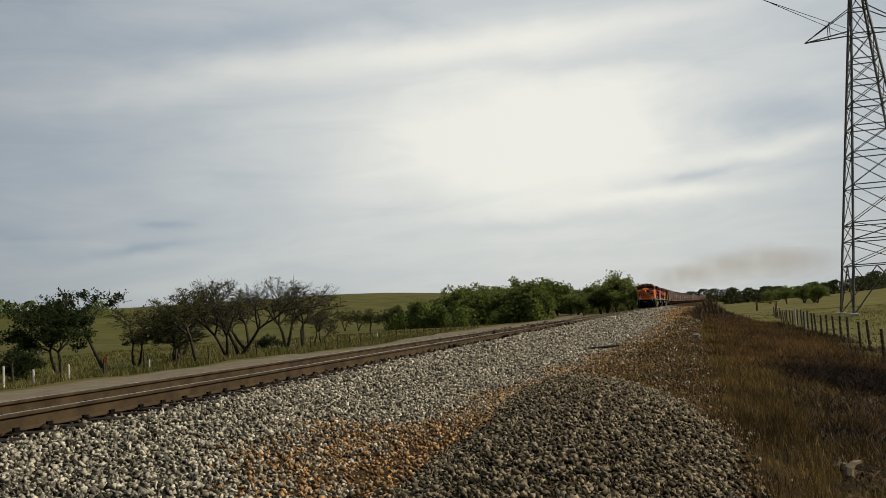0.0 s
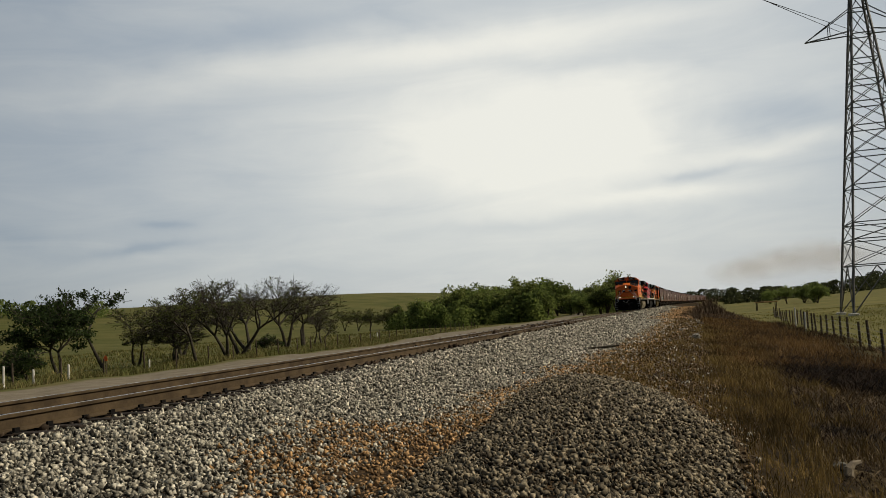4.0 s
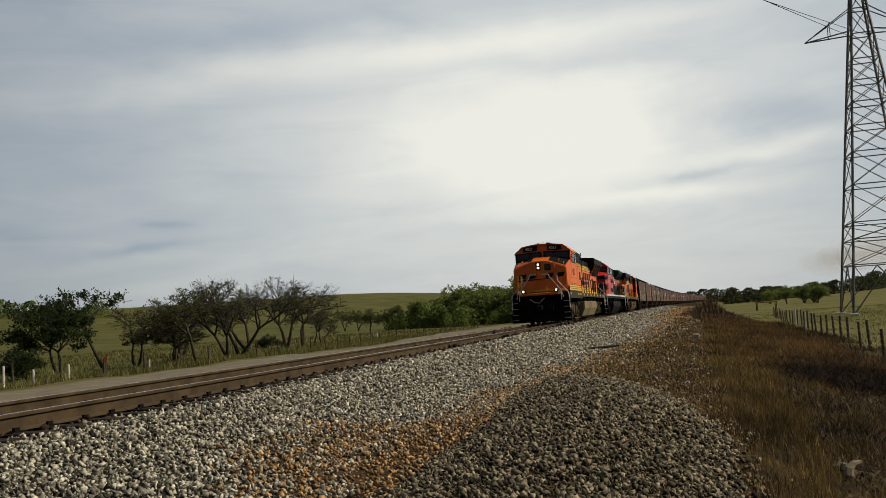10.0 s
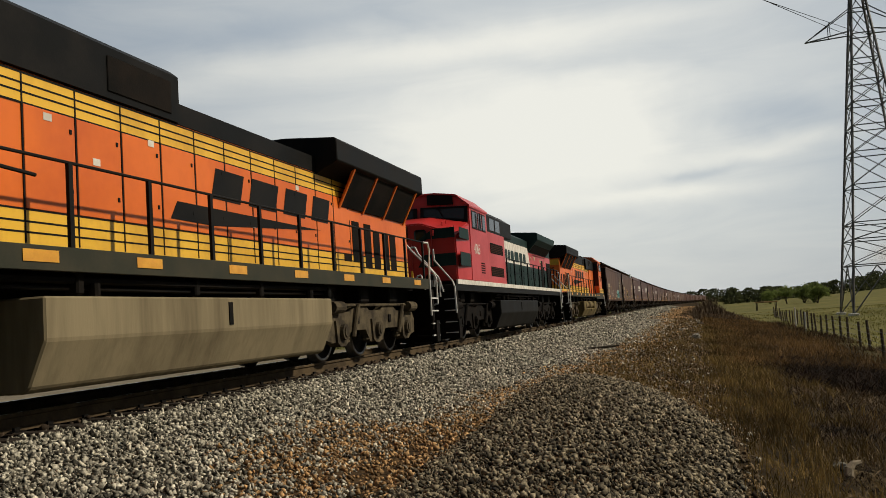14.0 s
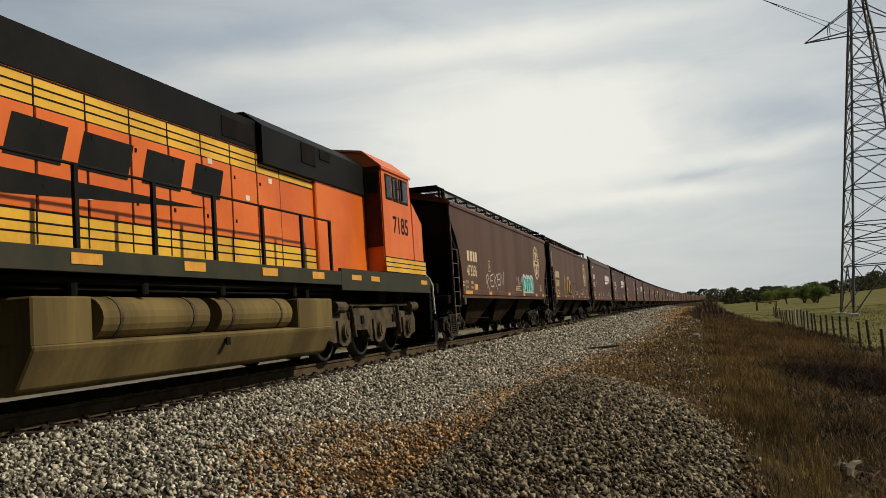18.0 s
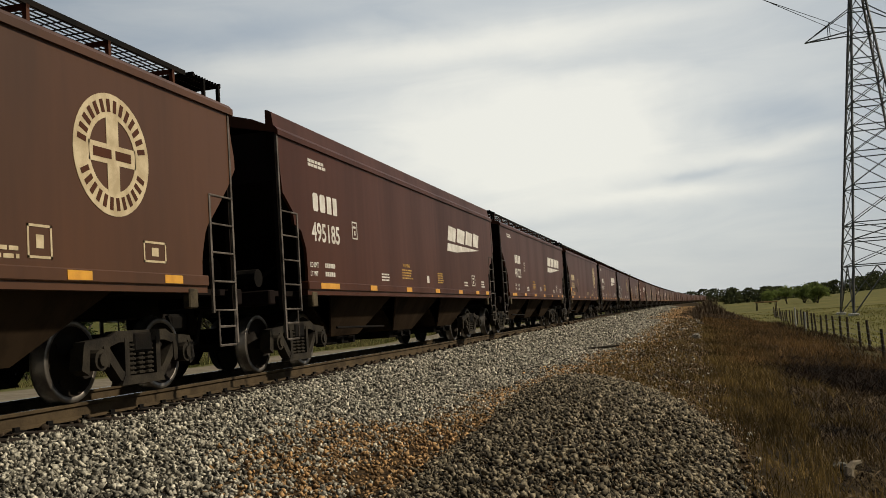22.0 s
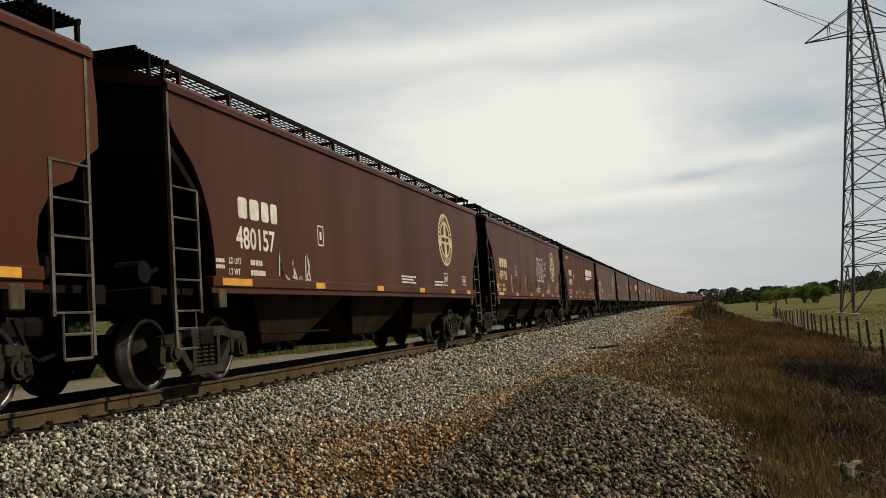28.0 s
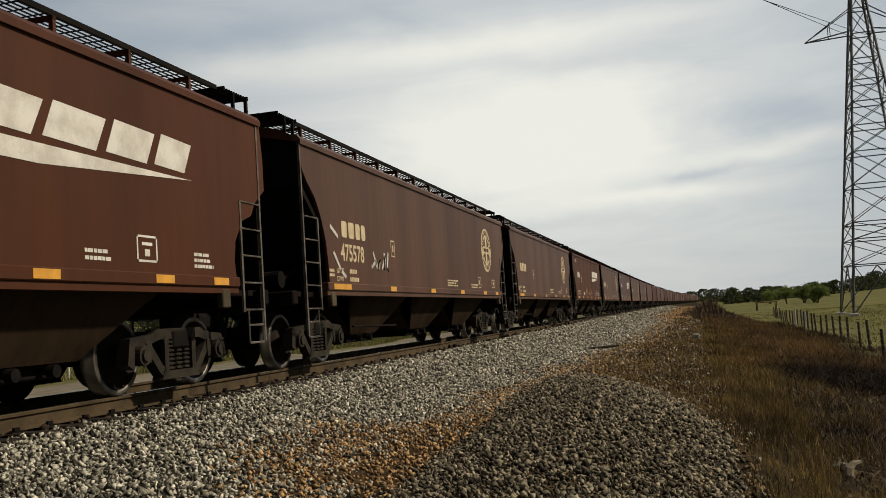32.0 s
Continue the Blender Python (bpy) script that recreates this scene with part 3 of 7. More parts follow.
blades("rusty_weeds", x, y, rng.uniform(0.06, 0.34, len(x)) * np.clip((x - 6.4) / 2.5, 0.3, 1.0), 0.006 + 0.0002 * y, rng.uniform(0.2, 0.8, len(x)), M["rusty"], "rust-brown dry weeds along the bank", "brush")
x, y = tufts(1100, 7.0, 12.5, 90, 220, 0.5, 14, 0.5)
x = x + track_x(y)
blades("far_weeds", x, y, rng.uniform(0.08, 0.45, len(x)), 0.006 + 0.00018 * y, rng.uniform(0.1, 0.5, len(x)), M["dead"], "tall grey-brown dead weeds along the bank", "brush")
x, y = tufts(170, 6.0, 14.0, 108, 140, 0.55, 26)
ok = np.hypot((x - 10.2) / 1.9, (y - 124) / 11.0) < 1.0
x, y = x[ok], y[ok]
blades("dead_bush", x, y, rng.uniform(0.8, 2.6, len(x)) * np.clip(1.25 - np.abs(x - 10.0) / 2.2, 0.3, 1.0), 0.03, rng.uniform(0.05, 0.5, len(x)), M["dead"], "grey-brown leafless thicket beside the track", "brush")
x, y = tufts(2600, 5.0, 8.4, 9, 80, 0.15, 9, 0.5)
ok = (x < bank(y) + 0.3) & (heap_r(x, y) > 1.05)
x, y = x[ok], y[ok]
blades("sparse_grass", x, y, rng.uniform(0.04, 0.15, len(x)), 0.003 + 0.00022 * y, rng.uniform(0.3, 1.2, len(x)), M["dry"], "sparse dry grass on tan dirt")
x, y = tufts(2200, -26, -14.6, 22, 95, 0.35, 14, 0.4)
x = x - 0.06 * np.maximum(0, y - 55)
blades("verge_grass", x, y, rng.uniform(0.10, 0.42, len(x)), 0.010 + 0.0002 * y, rng.uniform(0.2, 0.7, len(x)), M["grassg"], "green and straw verge grass beside the road")
x, y = tufts(1500, 14.2, 40, 30, 130, 0.5, 12, 0.4)
kept = rng.bit_generator.state
wx, wy = tufts(520, 8.5, 10.8, 7.5, 17.5, 0.16, 12)
ok = wx > 8.45 + 0.05 * (wy - 9) + 0.15 * wave(wx, wy, 0.7, 5)
wx, wy = wx[ok], wy[ok]
blades("dark_brush", wx, wy, rng.uniform(0.02, 0.10, len(wx)), 0.006, rng.uniform(0.8, 2.5, len(wx)), M["dark_brush"], "dark matted dead weeds on trodden ground", "brush")
wx, wy = tufts(120, 8.6, 10.4, 8.6, 16.0, 0.12, 7)
blades("flattened_straw", wx, wy, rng.uniform(0.03, 0.09, len(wx)), 0.0040, rng.uniform(2.5, 6.0, len(wx)), M["straw"], "pale flattened straw over dark weeds", "straw")
rng.bit_generator.state = kept
bm = B()                                                             # bleached lump of broken wood in the straw
for k, (ux, uy, uz, r) in enumerate(((0.0, 0.0, 0.02, 0.040), (0.008, 0.02, 0.065, 0.034), (0.045, 0.05, 0.10, 0.024), (0.10, 0.08, 0.105, 0.016))):
    if k:
        side = Vector((ux - was[0], uy - was[1], uz - was[2]))
        got = bmesh.ops.create_cone(bm, cap_ends=True, segments=7, radius1=was[3], radius2=r, depth=side.length * 1.15)["verts"]
        bmesh.ops.transform(bm, matrix=Matrix.Translation((Vector(was[:3]) + Vector((ux, uy, uz))) / 2) @ side.to_track_quat("Z", "Y").to_matrix().to_4x4(), verts=got)
    was = (ux, uy, uz, r)
bmesh.ops.scale(bm, vec=(1.25, 1.25, 1.3), verts=bm.verts)
lump = new("wood_scrap", mesh_of("wood_scrap", bm, M["bleached"]))
lump.location = (8.640, 9.150, float(ground_z(np.array([8.640]), np.array([9.150]))[0]))
tagged(lump, "bleached broken piece of wood in dry straw", "wood")
fx, fy = tufts(3200, -75, -19, 30, 150, 0.7, 9, 0.5)
fx = fx - 0.06 * np.maximum(0, fy - 55)
blades("field_grass", fx, fy, rng.uniform(0.10, 0.38, len(fx)), 0.014 + 0.0002 * fy, rng.uniform(0.2, 0.9, len(fx)), M["grassg"], "rough green and straw grass of the field")
blades("pasture_grass", x, y, rng.uniform(0.04, 0.15, len(x)), 0.012 + 0.0002 * y, rng.uniform(0.2, 0.7, len(x)), M["pasture"], "yellow-green pasture grass")


# ---- trees ----
def tree(seed, height, spread, leaves, material, droop=0.0, trunks=1, leaf=0.09, twigs=3):
    """A tapered trunk with limbs forking into twigs, and a crown of many small leaf cards."""
    r = random.Random(seed)
    segs, tips = [], []

    def grow(p, d, length, rad, level):
        steps = 3 if level < 2 else 2
        for k in range(steps):
            d2 = (d + Vector((r.gauss(0, 0.16), r.gauss(0, 0.16), r.gauss(0, 0.10) - droop * level * 0.05))).normalized()
            q = p + d2 * length / steps
            ra, rb = rad * (1 - 0.45 * k / steps), rad * (1 - 0.45 * (k + 1) / steps)
            segs.append((p, q, ra, rb))
            if level >= 1 and k < steps - 1 and level < 4:
                side = (d2 + Vector((r.gauss(0, 0.7), r.gauss(0, 0.7), r.gauss(0.1, 0.4)))).normalized()
                grow(q, side, length * r.uniform(0.45, 0.7), rb * 0.6, level + 1)
            p, d = q, d2
            if level >= 3:
                tips.append(q)
        if level < 4:
            for _ in range(twigs if level else r.randint(3, 4)):
                side = (d + Vector((r.gauss(0, 0.55 + spread), r.gauss(0, 0.55 + spread), r.gauss(0.10, 0.30)))).normalized()
                grow(p, side, length * r.uniform(0.55, 0.8), rad * 0.52, level + 1)
        else:
            tips.append(p)
    for k in range(trunks):
        lean = Vector((r.gauss(0, 0.2), r.gauss(0, 0.2), 1)).normalized()
        grow(Vector((r.uniform(-0.15, 0.15) * k, r.uniform(-0.15, 0.15) * k, -0.15)), lean, height * 0.30, height * 0.028, 0)
    top = max(s[1].z for s in segs)
    f = height / top
    co, faces = [], []
    for a, b, ra, rb in segs:
        a, b = a * f, b * f
        sides = 6 if ra > 0.03 else 3
        ax = (b - a).normalized()
        u_ = ax.orthogonal().normalized()
        v_ = ax.cross(u_)
        base = len(co)
        for p, rr in ((a, max(ra, 0.013)), (b, max(rb, 0.010))):
            for i in range(sides):
                t = 2 * math.pi * i / sides
                co.append(p + (u_ * math.cos(t) + v_ * math.sin(t)) * rr)
        for i in range(sides):
            faces.append((base + i, base + (i + 1) % sides, base + sides + (i + 1) % sides, base + sides + i))
    wood = from_arrays("trunk", np.array([tuple(c) for c in co]), np.array(faces), M["bark"])
    crown = None
    if leaves:
        pts = np.array([tuple(p * f) for p in tips])
        g = np.random.default_rng(seed)
        hubs = pts[g.integers(0, len(pts), max(12, leaves // 14))]
        pts = hubs[g.integers(0, len(hubs), leaves)] + g.normal(0, leaf * 1.7, (leaves, 3)) * (1, 1, 0.7)
        a, b = g.normal(size=(leaves, 3)), g.normal(size=(leaves, 3))
        a /= np.linalg.norm(a, axis=1)[:, None]
        b -= a * (a * b).sum(1)[:, None]
        b /= np.linalg.norm(b, axis=1)[:, None]
        s = leaf * g.uniform(0.6, 1.4, (leaves, 1))
        quad = np.stack([pts - a * s, pts - b * s * 0.5, pts + a * s, pts + b * s * 0.5], 1)
        crown = from_arrays("crown", quad.reshape(-1, 3), np.arange(4 * leaves).reshape(-1, 4), material)
    e = new("tree")
    wood.parent = e
    if crown:
        crown.parent = e
    return e


def planted(e, x, y, turn, label, size=1.0, group="trees along the road", category="tree"):
    e.matrix_basis = pose(x, y, float(ground_z(x, y)), 0, 0, turn) @ Matrix.Scale(size, 4)
    return tagged(e, label, category, group)


GREENISH, BARE = "mesquite tree with dull green leaves beside the road", "bare grey-brown tree beside the road"
SHRUB = "small leafy shrub beside the road"
planted(tree(12, 1.9, 0.3, 1500, M["leaf"], 0.5, 2, 0.085), -22.1, 35.6, 70, SHRUB)
planted(tree(11, 4.4, 0.25, 5200, M["leaf"], 0.35, 2, 0.10), -27.3, 44.6, 20, GREENISH)
planted(tree(13, 5.3, 0.15, 2600, M["leaf"], 0.2, 1, 0.10), -29.2, 51.4, 140, GREENISH)
planted(tree(24, 3.6, 0.35, 2200, M["leaf"], 0.3, 2, 0.09), -37.5, 49.0, 190, GREENISH)
planted(tree(25, 3.4, 0.3, 2200, M["leaf"], 0.3, 2, 0.10), -44.0, 56.0, 310, GREENISH)
planted(tree(14, 3.9, 0.40, 3200, M["leaf2"], 0.3, 2, 0.060, 4), -28.4, 53.6, 200, BARE)
planted(tree(15, 3.4, 0.40, 2600, M["leaf2"], 0.3, 3, 0.055, 4), -25.2, 53.2, 10, BARE)
planted(tree(28, 4.4, 0.30, 2600, M["leaf2"], 0.15, 1, 0.055, 4), -20.2, 47.2, 250, BARE)
planted(tree(23, 5.6, 0.35, 1500, M["leaf2"], 0.1, 2, 0.055, 4), -33.0, 67.0, 100, BARE)
planted(tree(16, 5.2, 0.25, 2400, M["leaf2"], 0.1, 2, 0.055, 4), -21.8, 54.2, 90, BARE)
planted(tree(17, 5.9, 0.25, 2000, M["leaf2"], 0.0, 2, 0.055, 4), -24.5, 60.9, 30, BARE)
planted(tree(27, 6.6, 0.3, 1200, M["leaf2"], 0.05, 2, 0.055, 4), -30.5, 74.0, 160, BARE)
planted(tree(20, 1.6, 0.3, 900, M["leaf"], 0.3, 3, 0.07), -26.1, 69.3, 0, SHRUB)
planted(tree(18, 7.4, 0.30, 1800, M["leaf2"], 0.0, 2, 0.06, 4), -31.1, 83.2, 250, BARE)
planted(tree(19, 6.6, 0.38, 1600, M["leaf2"], 0.0, 2, 0.06, 4), -31.2, 87.6, 300, BARE)
planted(tree(21, 2.8, 0.1, 200, M["leaf2"], 0.0, 1, 0.05), -26.3, 80.9, 0, BARE)
planted(tree(22, 3.8, 0.12, 300, M["leaf2"], 0.0, 1, 0.05), -27.4, 83.0, 100, BARE)
planted(tree(26, 3.6, 0.15, 300, M["leaf2"], 0.0, 1, 0.05), -29.0, 85.0, 60, BARE)
# middle distance: copies of a few full-crowned trees
FULL = [tree(31, 8.0, 0.30, 5200, M["wood_far"], 0.25, 3, 0.27), tree(32, 8.6, 0.25, 5200, M["leaf3"], 0.2, 2, 0.27), tree(33, 6.8, 0.35, 4800, M["wood_far"], 0.35, 4, 0.26), tree(34, 7.0, 0.35, 2600, M["leaf2"], 0.15, 2, 0.14, 4)]
SPOTS = [(-71, 202, 3), (-65, 195, 3), (-59, 186, 3), (-56, 190, 3), (-52, 181, 3), (-82, 214, 3), (-95, 226, 3), (-51, 196, 1), (-54, 205, 0), (-47.5, 194, 2), (-45, 199, 0), (-42, 193, 1), (-40, 200, 0), (-38, 190, 2),
         (-36, 196, 0), (-33.5, 190, 1), (-31.5, 196, 0), (-29.5, 186, 2), (-28, 193, 0), (-25.5, 184, 1), (-24, 190, 0), (-22, 181, 2), (-21, 188, 0), (-43, 212, 1), (-36, 210, 0), (-30, 206, 2), (-25, 202, 0),
         (-29, 262, 1), (-26, 270, 0), (-23, 262, 2), (-20, 272, 0), (-17, 268, 2), 
         (28.5, 256, 2), (31, 240, 0), (33.5, 226, 2), (34, 214, 0), (33, 200, 2), (37, 238, 2)]
seen_kind = set()
for i, (x, y, k) in enumerate(SPOTS):
    e = FULL[k] if k not in seen_kind else copy_thing(FULL[k], pose(0, 0, 0))
    seen_kind.add(k)
    low = 0.58 if x > 0 else 0.72 if x < -46 else 0.84 + 0.07 * ((i * 7) % 5)
    planted(e, x, y, 47 * i, "full-crowned green tree across the pasture" if x > 0 else "full-crowned green tree at the foot of the hill", low, "trees across the pasture" if x > 0 else "trees below the hill")
near_track = tree(41, 8.9, 0.2, 7500, M["leaf3"], 0.1, 3, 0.22)
planted(near_track, -7.0, 196, 40, "bright yellow-green tree close to the track", 1.0, "trees near the track")
planted(copy_thing(near_track, pose(0, 0, 0)), -9.8, 203, 160, "bright yellow-green tree close to the track", 0.92, "trees near the track")
near_bush = tree(42, 6.6, 0.35, 7000, M["wood_far"], 0.2, 4, 0.21)
planted(near_bush, -3.8, 190, 100, "dense green bush close to the track", 1.0, "trees near the track")
planted(copy_thing(near_bush, pose(0, 0, 0)), -11.5, 205, 220, "dense green bush close to the track", 0.85, "trees near the track")
planted(copy_thing(near_bush, pose(0, 0, 0)), -17.0, 222, 320, "dense green bush close to the track", 0.8, "trees near the track")


# ---- far woods ----
def far_wood(name, rows, material, label, leaf=1.0):
    """A belt of woodland: many leaf cards over uneven crowns. rows: (x, y, radius, height)."""
    pts, sc = [], []
    for x, y, rad, h in rows:
        n = 420
        a, t = rng.uniform(0, 2 * math.pi, n), rng.uniform(size=n) ** 0.5
        zz = rng.uniform(0.0, 1.0, n)
        rr = rad * t * np.sqrt(np.clip(1.05 - zz ** 2, 0.05, 1))
        px, py = x + rr * np.cos(a), y + rr * np.sin(a)
        pts.append(np.stack([px, py, float(ground_z(x, y)) + zz * h], -1))
        sc.append(np.full(n, 0.085 * h * leaf))
    pts, sc = np.concatenate(pts), np.concatenate(sc)[:, None]
    n = len(pts)
    a, b = rng.normal(size=(n, 3)), rng.normal(size=(n, 3))
    a /= np.linalg.norm(a, axis=1)[:, None]
    b -= a * (a * b).sum(1)[:, None]
    b /= np.linalg.norm(b, axis=1)[:, None]
    s = sc * rng.uniform(0.6, 1.4, (n, 1))
    quad = np.stack([pts - a * s, pts - b * s * 0.7, pts + a * s, pts + b * s * 0.7], 1)
    return tagged(from_arrays(name, quad.reshape(-1, 3), np.arange(4 * n).reshape(-1, 4), material), label, "woodland", kind="stuff")


g = np.random.default_rng(3)
rows = [(x, 430 + g.uniform(-30, 60), g.uniform(4, 8), g.uniform(3.5, 7.5)) for x in np.arange(26, 190, 4.5)]
rows += [(x, 620 + g.uniform(-40, 60), g.uniform(6, 11), g.uniform(6, 10)) for x in np.arange(10, 330, 8)]
far_wood("far_wood", rows, M["wood_dark"], "dark belt of woodland on the horizon")
rows = []
for k in range(42):
    x = -94 + 2.0 * k + g.uniform(-3, 3)
    rows.append((x, 300 + 0.4 * abs(x) + g.uniform(-12, 40), g.uniform(2.5, 4.5), g.uniform(3.0, 6.0)))
for k in range(14):
    x = -86 + 4.0 * k + g.uniform(-3, 3)
    rows.append((x, 460 + g.uniform(-10, 20), g.uniform(2.5, 5), g.uniform(5.0, 8.5)))
far_wood("hill_wood", rows, M["wood_dark"], "scrub woodland on the low hill")
rows = [(-300 + 9 * k + g.uniform(-4, 4), 260 + g.uniform(-20, 30), g.uniform(4, 7), g.uniform(4, 7)) for k in range(14)]
far_wood("field_wood", rows, M["wood_far"], "dark scrub woodland across the field")

rows = [(-54 + 0.72 * k + g.uniform(-1, 1), 184 + g.uniform(-6, 10) - 0.1 * k, g.uniform(1.6, 2.6), g.uniform(2.4, 5.6)) for k in range(48)]
far_wood("hedge_scrub", rows, M["wood_far"], "green scrub under the trees below the hill", 0.8)
rows = [(-20 + 0.75 * k + g.uniform(-1, 1), 262 - 2.6 * k + g.uniform(-5, 5), g.uniform(1.6, 2.8), g.uniform(2.0, 4.6)) for k in range(22)]
far_wood("trackside_scrub", rows, M["leaf3"], "bright green scrub between road and track", 0.8)

# ---- fences and posts ----
fence = tagged(new("fence"), "wire fence on dark wooden posts along the pasture", "fence", "fences")
bm = B()
rod(bm, (0, 0, -0.3), (0, 0, 1.22), 0.055, 7, 0.048)
POST = mesh_of("post", bm, M["wood"])
ends = []
for i in range(28):
    y = 27.0 + 2.9 * i
    x = 13.4 + 0.040 * (y - 32) + rnd.uniform(-0.05, 0.05)
    p = child("post", POST, fence, (x, y, float(ground_z(x, y))))
    p.rotation_euler = (rnd.uniform(-0.05, 0.05), rnd.uniform(-0.07, 0.05), 0)
    p.scale = (1, 1, rnd.uniform(0.74, 0.92))
    ends.append((x, y, float(ground_z(x, y))))
for h in (0.25, 0.45, 0.65, 0.85):
    bm = B()
    for a, b in zip(ends, ends[1:]):
        rod(bm, (a[0] - 0.05, a[1], a[2] + h), (b[0] - 0.05, b[1], b[2] + h), 0.006, 3)
    part("wire", bm, M["steel"], fence)
bm = B()
rod(bm, (0, 0, -0.3), (0, 0, 1.15), 0.05, 8)
bmesh.ops.create_uvsphere(bm, u_segments=8, v_segments=4, radius=0.05, matrix=Matrix.Translation((0, 0, 1.15)))
WHITE_POST = mesh_of("marker_post", bm, M["whitepost"])
for x, y, h in ((-17.6, 28.9, 0.80), (-16.5, 29.2, 0.62), (-17.2, 32.1, 0.68), (-20.9, 43.6, 0.55), (-24.6, 89.5, 0.62), (-25.1, 93.2, 0.66), (-26.5, 110, 0.7), (14.0, 63.0, 1.1), (14.1, 59.0, 0.95)):
    ob = new("marker_post", WHITE_POST)
    ob.matrix_basis = pose(x, y, float(ground_z(x, y)), 0, rnd.uniform(-3, 3), 0)
    ob.scale = (0.9, 0.9, h)
    tagged(ob, "short white marker post in the grass", "post", "white marker posts")
marker = tagged(new("road_marker"), "thin post with an orange reflector beside the road", "road marker")
bm = B()
rod(bm, (0, 0, -0.2), (0, 0, 1.0), 0.025, 7)
part("stake", bm, M["wood"], marker)
bm = B()
prism(bm, [(-0.10, 0.82), (0.10, 0.82), (0.10, 1.0), (0, 1.1), (-0.10, 1.0)], -0.035, -0.026, "y")
part("reflector", bm, M["reflector"], marker, "orange reflector plate")
marker.location = (-19.6, 38.0, float(ground_z(-19.6, 38.0)))
field_fence = tagged(new("fence"), "old wooden post fence across the field", "fence", "fences")
for i in range(34):
    y = 30 + 3.0 * i
    x = -18.2 - 0.06 * max(0, y - 55) + rnd.uniform(-0.1, 0.1)
    p = child("post", POST, field_fence, (x, y, float(ground_z(x, y))))
    p.scale = (0.8, 0.8, rnd.uniform(0.75, 0.95))

# ---- lattice tower ----
tower = tagged(new("transmission_tower"), "tall grey steel lattice transmission tower in the pasture", "tower")
TX, TY = 24.8, 90.0
TZ = float(ground_z(TX, TY))
tower.location = (TX, TY, TZ)


def half(h):
    return max(0.32, 3.5 - 0.1007 * h)


def bar(name, a, b, w):
    bm = B()
    a, b = Vector(a), Vector(b)
    m = Matrix.Translation((a + b) / 2) @ (b - a).to_track_quat("Z", "Y").to_matrix().to_4x4()
    bmesh.ops.create_cube(bm, size=1.0, matrix=m @ Matrix.Diagonal((w, w, (b - a).length, 1)))
    return part(name, bm, M["steel"], tower)


for sx in (-1, 1):
    for sy in (-1, 1):
        bar("leg", (sx * half(-0.3), sy * half(-0.3), -0.3), (sx * half(31.5), sy * half(31.5), 31.5), 0.16)
for sx in (-1, 1):
    for sy in (-1, 1):
        bm = B()
        box(bm, sx * 3.5 - 0.4, sx * 3.5 + 0.4, sy * 3.5 - 0.4, sy * 3.5 + 0.4, -0.6, 0.16, 0.03)
        part("footing", bm, M["whitepost"], tower, "pale concrete footing")
LEVELS = (0.0, 4.4, 6.7, 8.2, 11.6, 14.6, 17.0, 19.2, 21.2, 23.2, 25.6, 28.0, 29.8, 31.4)
for k, (h0, h1) in enumerate(zip(LEVELS, LEVELS[1:])):
    a, b = half(h0), half(h1)
    for face in range(4):
        def at(u, h):
            w = half(h)
            return ((u * w, -w, h), (w, u * w, h), (-u * w, w, h), (-w, -u * w, h))[face]
        bar("girt", at(-1, h1), at(1, h1), 0.09)
        if k == 0:
            bar("brace", at(-1, h0), at(0, h1), 0.10), bar("brace", at(1, h0), at(0, h1), 0.10)
            bar("brace", at(-0.55, (h0 + h1) / 2), at(-1, h1), 0.07), bar("brace", at(0.55, (h0 + h1) / 2), at(1, h1), 0.07)
        else:
            bar("brace", at(-1, h0), at(1, h1), 0.065), bar("brace", at(1, h0), at(-1, h1), 0.065)
for s in (-1, 1):
    for z, out in ((25.9, 3.95), (30.6, 2.6)):
        w = half(z)
        tip = (s * (w + out), 0, z - 0.4)
        for sy in (-1, 1):
            bar("crossarm", (s * w, sy * w, z), tip, 0.10)
            bar("crossarm", (s * half(z + 2.3), sy * half(z + 2.3), z + 2.3), tip, 0.08)
        bar("crossarm", (s * (w + out * 0.45), -0.6, z - 0.2), (s * (w + out * 0.45), -0.45, z + 1.2), 0.06)
        bar("crossarm", (s * (w + out * 0.45), 0.6, z - 0.2), (s * (w + out * 0.45), 0.45, z + 1.2), 0.06)
for a, b in (((24.4, 95.0, 26.4), (8.3, 50.0, 18.5)), ((24.3, 95.0, 25.8), (8.9, 51.0, 18.9))):
    bm = B()
    a, b = Vector(a), Vector(b)
    pipe(bm, [a + (b - a) * 2.2 * k / 16 + Vector((0, 0, 0.35 * (k / 16) ** 2)) for k in range(-5, 17)], 0.028, 4)
    tagged(part("power_line", bm, M["dark"]), "thin dark overhead power line", "power line", "overhead lines")

